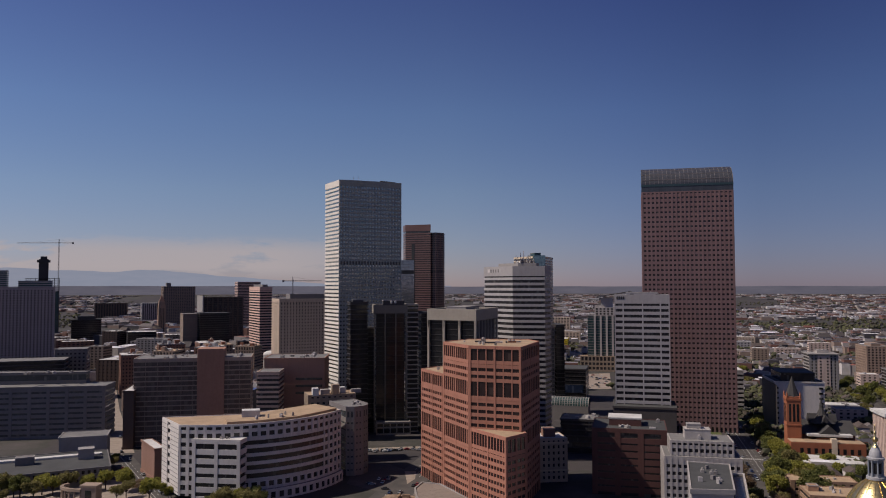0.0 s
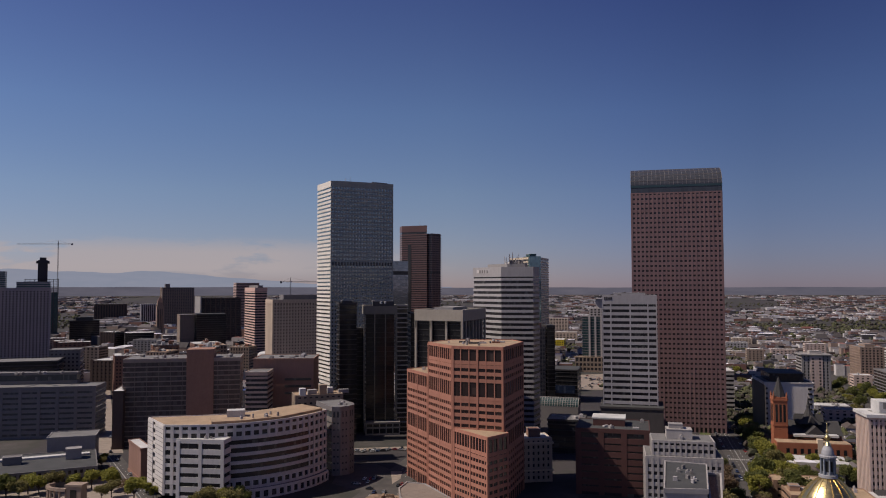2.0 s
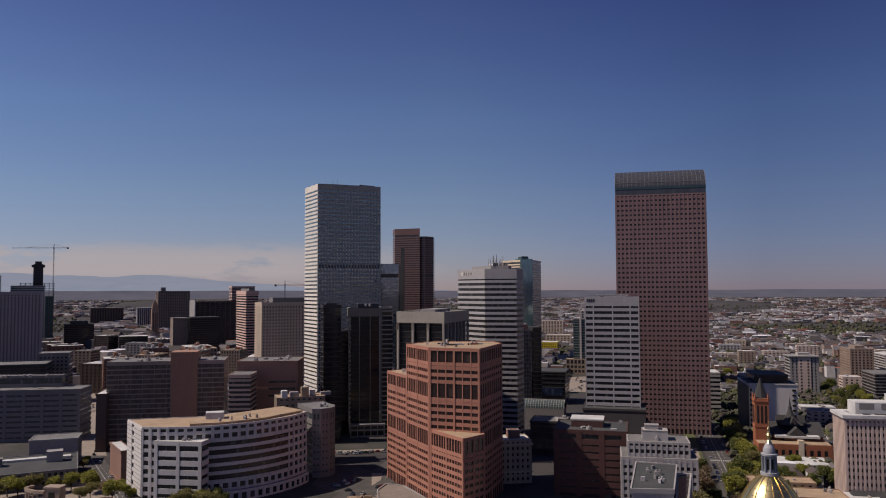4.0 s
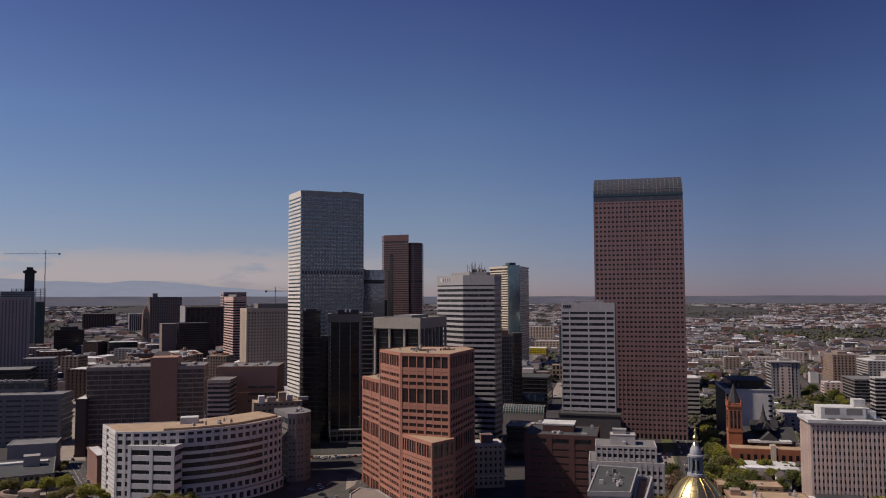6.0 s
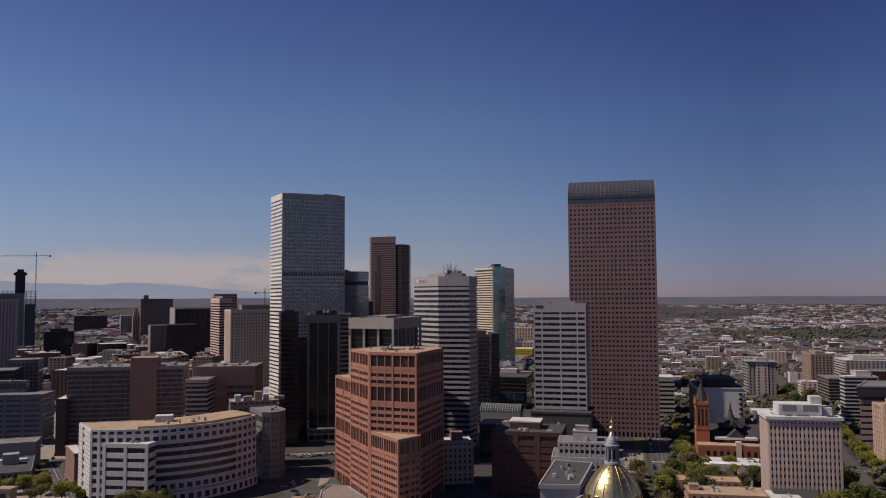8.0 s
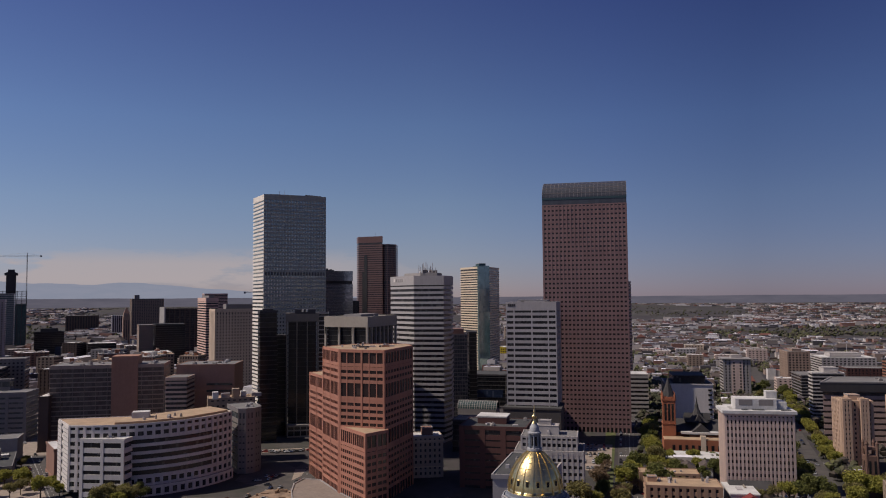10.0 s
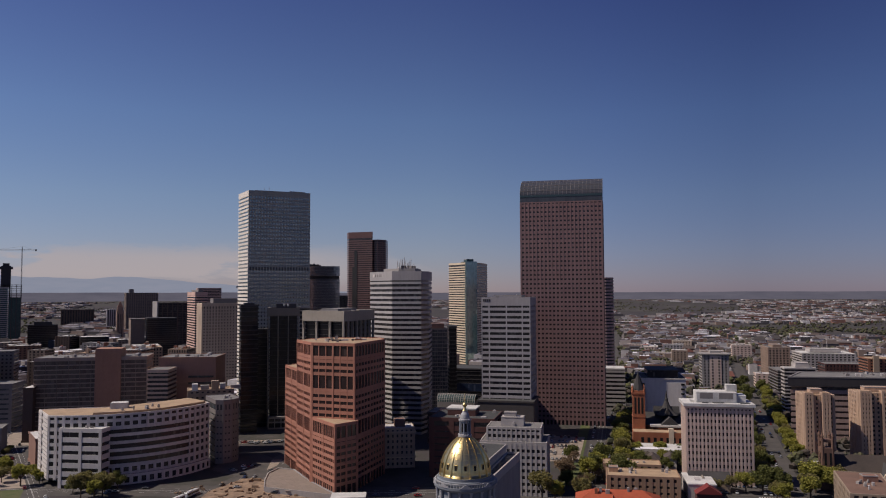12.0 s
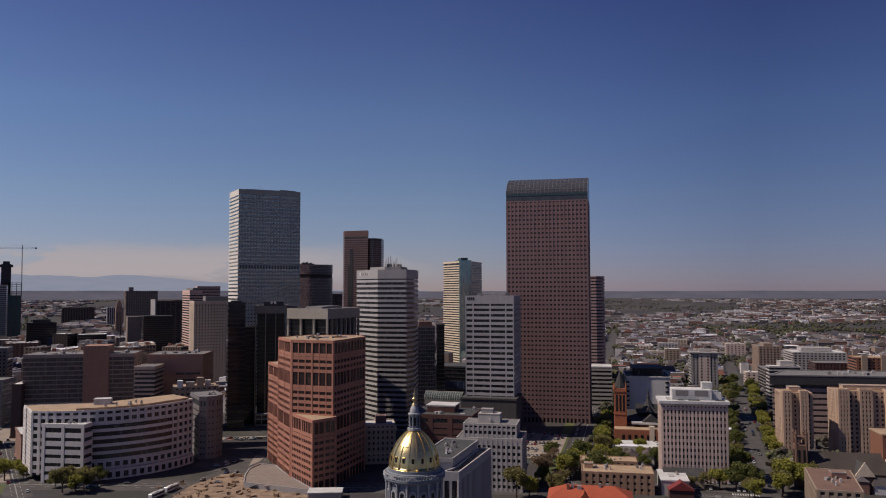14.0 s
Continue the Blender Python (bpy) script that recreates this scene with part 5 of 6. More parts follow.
# tan apartment towers with bays
def tan_flats(x, y, width, depth, h, bays, label):
    ob, own = tower("apartment_tower", label, rect(x, y, -43, width, depth), h, 3.05, 1.5, TAN_PALE, GLASS_DARK, ROOF_TAN, {0: (3.4, 1.8), 1: (3.4, 1.8), 3: (3.4, 1.8)}, category="apartment tower", parapet=1.2)
    p, ang, run = facing(own, 0)
    for a, b, c in bays:
        bay = [(a, -c), (b, -c), (b, 3), (a, 3)]
        rot = Matrix.Rotation(radians(ang), 2)
        out = [tuple(rot @ Vector(q) + p) for q in bay]
        storeys(ob, out, 0, h + 1.5, 3.05, 1.5, TAN_PALE, GLASS_DARK, ROOF_TAN, {0: (2.4, 1.35), 3: (2.4, 1.4), 1: (2.4, 1.4)}, parapet=1.6)
    plant_room(ob, inset(own, 6), h, 3, TAN_PALE)
    return ob


tan_flats(536.9, 225.5, 19.5, 20, 45, ((0, 5.5, 2.5), (11, 16, 3.0)), "tan apartment tower with projecting bays and balconies")
tan_flats(569, 206, 54, 20, 46, ((0, 7, 4), (14, 22, 2.5), (30, 40, 3.0)), "tan apartment slab with projecting bays beside the stone church")

# dark stone church with twin turrets
SHINGLE = flat_roof("brown_shingle", (0.065, 0.05, 0.043))
pc = thing("stone_church", "dark brown stone church with an openwork turret", "church", 482, 178, turn=-43)
tw = part("turret", block(-3.5, 3.5, -3.5, 3.5, 0, 24, 0.3), BROWN_ROSE, pc, "square stone turret with open arches")
for a in (-2.8, 2.8):
    for b in (-2.8, 2.8):
        part("turret_shaft", lathe([(0, 18), (0.9, 18), (0.8, 30), (1.0, 30.5), (0, 33)], 8), BROWN_ROSE, tw, at=(a, b, 0))
part("turret_arch", block(-2.8, 2.8, -2.8, 2.8, 27, 28.5), BROWN_ROSE, tw)
for side in range(4):
    for k in (-1, 1):
        part("turret_opening", block(k * 1.4 - 0.6, k * 1.4 + 0.6, -3.58, -3.3, 14, 21), GLASS_BLACK, tw, turn=90 * side)
part("nave", block(4, 46, -6, 16, 0, 9), BROWN_ROSE, pc)
part("nave_roof", gable(3, 47, -7, 17, 9, 19), SHINGLE, pc, "dark slate roof")
part("gable_front", gable(26, 36, -12, 4, 8, 16, "y"), SLATE, pc)
part("gable_wall", block(26.5, 35.5, -11.6, 4, 0, 8), BROWN_ROSE, pc)
part("gable_coping", gable(25.5, 36.5, -12.4, -11.6, 9, 17, "y"), CREAM, pc, "pale gable coping")
part("end_coping", gable(46.4, 47.4, -7.5, 17.5, 9.2, 19.6), CREAM, pc)
ob = thing("apartment_building", "orange brick building with a tan side wall", "apartment building", 516, 148, turn=-43)
part("wall", block(0, 14, 0, 20, 0, 30), BRICK_DULL, ob)
part("roof", block(-0.3, 14.3, -0.3, 20.3, 30, 30.8), ROOF_TAN, ob)
for k in range(8):
    for j in range(3):
        part("window", block(2 + 4.2 * j, 3.8 + 4.2 * j, -0.08, 0.2, 3 + 3.4 * k, 5 + 3.4 * k), GLASS_BLACK, ob)

# flat-roofed block in front
ob, own = tower("apartment_building", "brown flat-roofed apartment block with balconies", [(407, 122), (421, 107), (459, 135), (445, 152)], 20, 3.2, 1.4, BEIGE, GLASS_DARK, ROOF_ROSE, {0: (4, 1.6), 3: (4, 1.6)}, category="apartment building", parapet=1.0)
plant_room(ob, rect(2, 2, -43, 7, 5), 20, 2.6, BROWN)
roof_units(ob, inset(own, 4), 20, 8, 31, (0.8, 1.8))
# low roofs near the camera: tan blocks, red tile roof, white house
ob, own = tower("apartment_building", "low tan brick block with a gravel roof", rect(386, 262, -43, 34, 14), 11, 3.4, 2.0, TAN, GLASS_DARK, ROOF_TAN, {0: (4, 2.2)}, category="apartment building")
roof_units(ob, own, 11, 5, 32, (0.8, 1.6))
ob, own = tower("apartment_building", "long tan brick block with parapets and vents", rect(363, 236, -43, 40, 20), 12, 3.4, 2.0, TAN, GLASS_DARK, ROOF_TAN, {0: (4, 2.2)}, category="apartment building")
plant_room(ob, rect(-14, 12, -43, 5, 5), 12, 2.5, TAN)
roof_units(ob, own, 12, 9, 33, (0.8, 1.8))
ob = thing("house", "brick house with a red clay tile roof", "house", 320, 214, turn=-43)
part("wall", block(0, 42, 0, 20, 0, 8), BRICK_DULL, ob)
hip = gable(-0.8, 42.8, -0.8, 20.8, 8, 13.0)
for v in hip.verts:
    if v.co.z > 12:
        v.co.x += 9.5 if v.co.x < 20 else -9.5
part("roof", hip, TILE_RED, ob, "hipped red clay tile roof")
for x, y, a, h in ((12, 8, 1.4, 14.2), (15.5, 7, 2.2, 13.4), (26, 9, 1.2, 14.4), (30, 12, 1.6, 13.6)):
    part("roof_vent", block(x - a / 2, x + a / 2, y - 0.6, y + 0.6, 10.5, h, 0.05), STONE_PALE, ob)
part("chimney", block(9, 10.5, 6, 7.5, 8, 14), BRICK_DULL, ob)
part("dormer", gable(16, 20, -1, 5, 9.2, 11.6, "y"), TILE_RED, ob)
ob = thing("house", "white flat-roofed house with a maroon gable", "house", 396, 207, turn=-43)
part("wall", block(0, 15, 0, 26, 0, 8), STONE_WHITE, ob)
part("roof", block(-0.3, 15.3, -0.3, 26.3, 8, 8.7), ROOF_WHITE, ob)
part("gable_roof", gable(3, 17, -8, 0, 5, 9.5, "y"), TILE_MAROON, ob, "maroon gable roof")
part("porch_wall", block(3.5, 16.5, -7.5, 0, 0, 5), MAROON, ob)
part("skylight", block(5, 8, 8, 14, 8.6, 9.1), STONE_LIGHT, ob)
ob = thing("house", "white long flat-roofed shed", "house", 362, 186, turn=-43)
tagged(ob, "long low shed with a white flat roof")
part("wall", block(0, 40, -10, 0, 0, 6.5), BEIGE, ob)
part("roof", block(-0.4, 40.4, -10.4, 0.4, 6.5, 7.2), ROOF_WHITE, ob)
ob = thing("house", "stone house with a steep porch roof", "house", 410, 217, turn=-43)
part("wall", block(0, 22, 0, 10, 0, 7), BEIGE, ob)
part("roof", gable(-0.5, 22.5, -0.5, 10.5, 7, 11), SLATE, ob)
part("porch_roof", gable(3, 11, -4, 5, 5.5, 9.5, "y"), BEIGE_GREY_ROOF, ob)

# ---- the park memorial ----
ob = thing("memorial_colonnade", "curved sandstone memorial with arch and columns", "monument", 52, 474, turn=-38)
part("arch_block", block(9, 18, -3, 3, 0, 9, 0.2), CREAM_DULL, ob, "sandstone arch with a dark opening")
part("arch_opening", block(11.7, 15.3, -3.1, -2.8, 0, 6.4), GLASS_BLACK, ob)
part("cornice", block(8.6, 18.4, -3.4, 3.4, 8.2, 9.3), CREAM_DULL, ob)
prev = None
for k in range(9):
    a = radians(-30 + 14 * k)
    x, y = 9 - 15 * math.sin(a + 0.52), -3 + 15 * (1 - math.cos(a + 0.52)) * 0.55
    part("column", lathe([(0, 0), (0.55, 0), (0.45, 5.4), (0.7, 5.6), (0, 5.7)], 10), CREAM_DULL, ob, at=(x, y, 0))
    if prev:
        mx, my, ln = (x + prev[0]) / 2, (y + prev[1]) / 2, math.hypot(x - prev[0], y - prev[1])
        part("entablature", block(-ln / 2 - 0.3, ln / 2 + 0.3, -0.9, 0.9, 5.7, 7.2), CREAM_DULL, ob, at=(mx, my, 0), turn=math.degrees(math.atan2(y - prev[1], x - prev[0])))
    prev = (x, y)


# ---- cranes and the unfinished tower ----
def lattice(bm, length, w, step, vertical):
    """A square lattice boom: four chords with rungs and diagonals."""
    def strut(p, q, r=0.16):
        d = (Vector(q) - Vector(p))
        m_ = Matrix.Translation((Vector(p) + Vector(q)) / 2) @ d.to_track_quat("Z", "Y").to_matrix().to_4x4()
        bmesh.ops.create_cone(bm, cap_ends=False, segments=4, radius1=r, radius2=r, depth=d.length, matrix=m_)
    def at(s, a, b):
        return (a, b, s) if vertical else (s, a, b)
    for a in (-w, w):
        for b in (-w, w):
            strut(at(0, a, b), at(length, a, b), 0.22)
    s, flip = 0.0, 1
    while s + step <= length:
        strut(at(s, -w, -w * flip), at(s + step, w, -w * flip))
        strut(at(s, -w * flip, -w), at(s + step, -w * flip, w))
        s, flip = s + step, -flip
    return bm


def crane(x, y, z, h, jib, back, turn, label):
    ob = thing("tower_crane", label, "crane", x, y, z, turn=turn)
    part("mast", lattice(bmesh.new(), h, 0.9, 4.0, True), CRANE_GREY, ob)
    part("jib", lattice(bmesh.new(), jib, 0.7, 4.0, False), CRANE_GREY, ob, at=(0, 0, h))
    part("counter_jib", lattice(bmesh.new(), back, 0.7, 4.0, False), CRANE_GREY, ob, at=(0, 0, h), turn=180)
    part("counterweight", block(-2, 2, -1.2, 1.2, -3, 1.5), STONE_GREY, ob, at=(-back + 2, 0, h))
    part("cab", block(-1.2, 1.2, -2.6, -0.4, -1.5, 1.6), ROOF_WHITE, ob, at=(1, 0, h))
    part("apex", lattice(bmesh.new(), 9, 0.6, 3.0, True), CRANE_GREY, ob, at=(0, 0, h))
    bm = bmesh.new()
    for end, s in ((jib * 0.7, 1), (back * 0.8, -1)):
        p, q = Vector((0, 0, 9)), Vector((s * end, 0, 0.6))
        m_ = Matrix.Translation((p + q) / 2) @ (q - p).to_track_quat("Z", "Y").to_matrix().to_4x4()
        bmesh.ops.create_cone(bm, cap_ends=False, segments=4, radius1=0.14, radius2=0.14, depth=(q - p).length, matrix=m_)
    part("tie_bar", bm, CRANE_GREY, ob, at=(0, 0, h))
    return ob


crane(218, 2262, 0, 232, 108, 38, 150, "pale tower crane over an unfinished tower")
crane(605, 1575, 0, 128, 62, 22, -28, "slim tower crane with its jib over the roofs")
ob = thing("unfinished_tower", "dark concrete lift core with scaffold decks", "tower under construction", 178, 2200)
part("lift_core", prism(rect(-12, -8, -6, 22, 20), 0, 186), CORE_DARK, ob)
part("core_head", ring(rect(-12, -8, -6, 22, 20), 1, 4, 178, 184), CORE_DARK, ob)
part("core_top", prism(rect(-8, -5, -6, 15, 12), 186, 193), CORE_DARK, ob)
for k in range(9):
    part("deck", prism(rect(-42, -14, -6, 78, 34), 100 + 4.6 * k, 100.8 + 4.6 * k), CORE_DARK, ob)
for k in range(8):
    part("prop", block(-0.6, 0.6, -0.6, 0.6, 0, 138), CORE_DARK, ob, at=(-40 + 10.6 * k, -14 - 1.1 * k, 0))
part("lower_block", prism(rect(-40, -12, -6, 74, 30), 0, 104), GLASS_TEAL, ob)

# ---- streets, lots and yards ----
NS = 44.0
EDIR = Vector((math.cos(radians(NS - 90)), math.sin(radians(NS - 90))))
NDIR = Vector((math.cos(radians(NS)), math.sin(radians(NS))))


def en(e, n_):
    """A point from metres east and north in the hill's street grid."""
    return EDIR * e + NDIR * n_


m, n, bsdf, pos = material("asphalt")
worn = n.noise(pos, 0.12, 5.0, 0.6)
grit = n.noise(pos, 2.5, 3.0, 0.7)
finish(n, bsdf, n.mix(n.ramp(worn, (0.35, (0, 0, 0)), (0.7, (0.8,) * 3)), rgb((0.060, 0.055, 0.053)), rgb((0.105, 0.092, 0.084))), 0.9, grit, 0.02)
ASPHALT = m
m, n, bsdf, pos = material("pale_paving")
worn = n.noise(pos, 0.15, 5.0, 0.6)
finish(n, bsdf, n.mix(n.ramp(worn, (0.35, (0, 0, 0)), (0.7, (0.8,) * 3)), rgb((0.34, 0.275, 0.225)), rgb((0.20, 0.165, 0.14))), 0.9, n.noise(pos, 2.0), 0.02)
PAVING = m
m, n, bsdf, pos = material("bare_soil")
worn = n.noise(pos, 0.2, 6.0, 0.65)
finish(n, bsdf, n.mix(n.ramp(worn, (0.35, (0, 0, 0)), (0.7, (1,) * 3)), rgb((0.34, 0.235, 0.16)), rgb((0.13, 0.09, 0.065))), 0.95, n.noise(pos, 1.2, 5.0), 0.15)
SOIL = m
m, n, bsdf, pos = material("lawn")
worn = n.noise(pos, 0.12, 6.0, 0.65)
finish(n, bsdf, n.mix(n.ramp(worn, (0.35, (0, 0, 0)), (0.7, (1,) * 3)), rgb((0.06, 0.085, 0.022)), rgb((0.12, 0.11, 0.05))), 0.95, n.noise(pos, 1.5, 4.0), 0.1)
LAWN = m
m, n, bsdf, pos = material("road_paint")
finish(n, bsdf, n.mix(n.noise(pos, 1.2, 4.0), rgb((0.65, 0.63, 0.6)), rgb((0.35, 0.34, 0.33))), 0.8)
PAINT = m


def slab(name, label, poly, z0, z1, mat, category="pavement"):
    me = bpy.data.meshes.new(name)
    bm = prism(poly, z0, z1)
    bm.to_mesh(me)
    bm.free()
    me.materials.append(mat)
    return tagged(new(name, me), label, category, kind="structure")


ROADS = []


def road(p, q, width, label, lane=True, z=0.0):
    p, q = Vector(p), Vector(q)
    d = (q - p).normalized()
    s = Vector((-d.y, d.x))
    quad = lambda a, b, c, e: [tuple(p + d * a + s * c), tuple(p + d * b + s * c), tuple(p + d * b + s * e), tuple(p + d * a + s * e)]
    L = (q - p).length
    ROADS.append((p, d, L, width))
    ob = slab("road", label, quad(0, L, -width / 2, width / 2), -0.5, 0.05 + z, ASPHALT, "road")
    if lane:
        bm = bmesh.new()
        k = 0.0
        while k < min(L, 900):
            for off in (-width * 0.17, width * 0.17):
                prism(quad(k, k + 3, off - 0.12, off + 0.12), 0.05 + z, 0.075 + z, bm)
            k += 9
        for a in (-0.25, 0.12):
            prism(quad(0, min(L, 900), a, a + 0.13), 0.05 + z, 0.075 + z, bm)
        part("lane_paint", bm, PAINT, ob)
    return ob


def crossing(e, n_, across, count=9, along_e=True):
    """A zebra crossing of painted bars."""
    ob = thing("zebra_crossing", "worn white zebra crossing bars", "road marking", *en(e, n_), 0.0, kind="structure", turn=NS - 90 if along_e else NS)
    bar = None
    for k in range(count):
        x = (k - (count - 1) / 2) * across / count
        o = part("stripe", block(x - 0.35, x + 0.35, -1.8, 1.8, 0.05, 0.1) if bar is None else bar, PAINT, ob) if bar is None else part("stripe", bar, None, ob, at=(x - first_x, 0, 0))
        if bar is None:
            bar, first_x = o.data, x


for k, e in enumerate((75, 330, 460, 590, 720)):
    road(en(e, 380 if e < 300 else 640), en(e, 2300), (17, 13, 13, 13, 13)[k], "straight asphalt street with parked cars", e < 300, 0.001 * k)
for k, n_ in enumerate((433, 560, 690, 820, 950, 1090, 1240, 1400, 1580, 1780)):
    road(en(92 if n_ < 700 else 60, n_), en(1100, n_), 13, "cross street of worn asphalt", n_ < 600, 0.012 + 0.001 * k)
B0, B1 = Vector((430, 163)), Vector((1117, 705))
BD = (B1 - B0).normalized()
BS = Vector((-BD.y, BD.x))
road(B0, B1, 14, "straight asphalt avenue lined with trees", False, 0.045)


def beside(d, off):
    """A point d metres along the avenue, off metres to its left."""
    return B0 + BD * d + BS * off


road((30, 478), (345, 255), 25, "broad avenue in the shade of the towers", True, 0.03)
road((93, 395), (98, 760), 15, "street beside the curved building", True, 0.035)
road((101, 640), (232, 1700), 15, "long straight street running west between blocks", True, 0.038)
road(en(-135, 380), en(-135, 1000), 22, "broad street between the towers", True, 0.04)
for e, n_, a in ((177, 462, True), (172, 440, True), (75, 560, True), (75, 700, True)):
    crossing(e, n_, 15, 11, a)
slab("road", "dark asphalt crossing between the towers", [(196, 424), (206, 392), (224, 372), (229, 394), (243, 424), (240, 470), (224, 468)], -0.4, 0.155, ASPHALT, "road")
# strip of street between tower shadows; its sunlight is put into the pale colour
slab("pavement", "sunlit paving along the cross street", [(236, 500), (296, 478), (302, 486), (240, 512)], -0.4, 0.12, PAVING)
slab("pavement", "pale concrete forecourt at the street crossing", [(226, 404), (236, 412), (246, 428), (240, 432)], -0.4, 0.17, PAVING)
slab("pavement", "sunlit side street paving", [(89, 592), (106, 581), (130, 788), (153, 951), (140, 960), (115, 798)], -0.4, 0.17, PAVING)
slab("ground_patch", "bare tan soil of a building site", [(150, 330), (206, 290), (246, 310), (232, 345), (238, 396), (222, 402), (180, 372)], -0.4, 0.13, SOIL, "building site")
slab("pavement", "plaza paving round the memorial", [(20, 500), (48, 455), (92, 440), (93, 500), (60, 522)], -0.4, 0.12, PAVING)
slab("lawn", "park lawn with worn grass", [(-20, 470), (30, 430), (80, 380), (90, 436), (46, 452), (18, 500), (-20, 520)], -0.4, 0.11, LAWN, "lawn")
slab("parking_lot", "asphalt parking lot with painted bays", [tuple(en(a, b)) for a, b in ((14, 508), (62, 508), (62, 600), (14, 600))], -0.4, 0.14, PAVING, "parking lot")
slab("parking_lot", "small asphalt parking lot behind houses", [tuple(en(a, b)) for a, b in ((128, 442), (186, 442), (186, 470), (128, 470))], -0.4, 0.1, ASPHALT, "parking lot")
for e in (90, 60):
    slab("lawn", "grass verge along the street", [tuple(en(a, b)) for a, b in ((e - 4, 445), (e + 4, 445), (e + 4, 980), (e - 4, 980))], -0.4, 0.09 + 0.0001 * e, LAWN, "lawn")

slab("parking_lot", "sunlit paved parking lot between blocks", [(600, 660), (626, 642), (736, 758), (704, 768)], -0.4, 0.11, PAVING, "parking lot")

# apartment and shop blocks among the trees on the hill
FLAT_SKINS = ((CREAM_DULL, "sandstone-coloured"), (STONE_WHITE, "white stucco"), (BRICK_DULL, "orange brick"), (STONE_ROSE, "rose concrete"), (BEIGE_GREY, "beige brick"), (DARK_BROWN, "dark brown"), (STONE_LIGHT, "light grey"))
r = random.Random(64)
placed = 0
for k in range(400):
    d, az = r.uniform(640, 1650), radians(r.uniform(17, 43))
    x, y = 40 + d * math.cos(az), -45 + d * math.sin(az)
    a, b, h = r.uniform(16, 38), r.uniform(13, 20), r.choice((9.6, 12.8, 12.8, 16, 19.2, 25.6))
    mid = Vector((x, y)) + EDIR * a / 2 + NDIR * b / 2
    reach = math.hypot(a, b) / 2
    if any((mid.x - fx) ** 2 + (mid.y - fy) ** 2 < (fr + reach + 4) ** 2 for fx, fy, fr in FOOT):
        continue
    if any(-5 < (mid - o).dot(d_) < L_ and abs((mid - o).x * d_.y - (mid - o).y * d_.x) < w_ / 2 + reach for o, d_, L_, w_ in ROADS):
        continue
    skin, words = FLAT_SKINS[r.randrange(7)]
    pale = r.random() < 0.6
    ob, own = tower("apartment_building", f"{words} apartment block with a {'white' if pale else 'grey'} flat roof", rect(x, y, NS - 90, a, b), h, 3.2, 1.6, skin, GLASS_DARK,
                    ROOF_WHITE if pale else ROOF_GREY, {0: (6.5, 3.0)}, category="apartment building", parapet=1.0)
    roof_units(ob, own, h, 2, 200 + k, (1.5, 3.5))
    placed += 1
    if placed == 34:
        break

# paved deck with a kerb wall in front of the salmon building
deck = [(206, 352), (233.2, 312), (233.4, 350), (236.5, 384), (230, 393), (220, 384), (212, 368)]
ob = thing("plaza_deck", "grey paved plaza deck with a pale kerb", "plaza", 0, 0)
part("paving", prism(deck, 0, 2.6), PAVING_GREY, ob)
part("kerb", ring(deck, 0.1, 0.6, 0, 3.2), STONE_PALE, ob, "pale stone kerb")
slabs = None
for i in range(7):
    for j in range(7):
        x, y = 211 + 4.1 * i, 340 + 6.4 * j
        if all(((b[0] - a[0]) * (y - a[1]) - (b[1] - a[1]) * (x - a[0])) > 14 for a, b in zip(deck, deck[1:] + deck[:1])):
            o = part("paving_slab", block(-1.9, 1.9, -3.0, 3.0, 0, 0.06, 0.02) if slabs is None else slabs, PAVING_GREY, ob, at=(x, y, 2.6))
            slabs = o.data
ob = thing("flat_annex", "low white flat roof at the foot of the building", "annex", 236, 304, turn=-30)
part("wall", block(-9, 9, -5, 5, 0, 4), STONE_PALE, ob)
part("roof", block(-9.5, 9.5, -5.5, 5.5, 4, 4.5), ROOF_WHITE, ob)
r = random.Random(5)
bm = bmesh.new()
for k in range(150):
    x, y = r.uniform(160, 232), r.uniform(308, 385)
    if x + 0.8 * y > 520 or y < 500 - x * 0.93 - 40:
        continue
    a, b, h = r.uniform(0.4, 4.5), r.uniform(0.3, 1.6), r.uniform(0.2, 1.8)
    bmesh.ops.create_cube(bm, size=1.0, matrix=pose(x, y, h / 2 + 0.1, 0, 0, r.choice((-40, 50, 10, 80))) @ Matrix.Diagonal((a, b, h, 1)))
me = bpy.data.meshes.new("site_materials")
bm.to_mesh(me)
bm.free()
me.materials.append(TIMBER)
tagged(new("site_materials", me), "scattered timber, pallets and rubble on the site", "building materials", kind="stuff")


# ---- vehicles ----
def vehicle_paint(name, colour):
    m, n, bsdf, pos = material(name)
    finish(n, bsdf, n.mix(n.noise(pos, 1.5, 3.0), rgb(colour), rgb(tuple(c * 0.75 for c in colour))), 0.3)
    bsdf.inputs["Coat Weight"].default_value = 0.5
    return m


CAR_PAINT = [vehicle_paint(k, c) for k, c in (("white_car_paint", (0.7, 0.7, 0.7)), ("silver_car_paint", (0.35, 0.36, 0.38)), ("black_car_paint", (0.02, 0.02, 0.022)), ("blue_car_paint", (0.03, 0.06, 0.16)), ("red_car_paint", (0.28, 0.02, 0.02)))]
COLOURS = ("white", "silver", "black", "blue", "red")


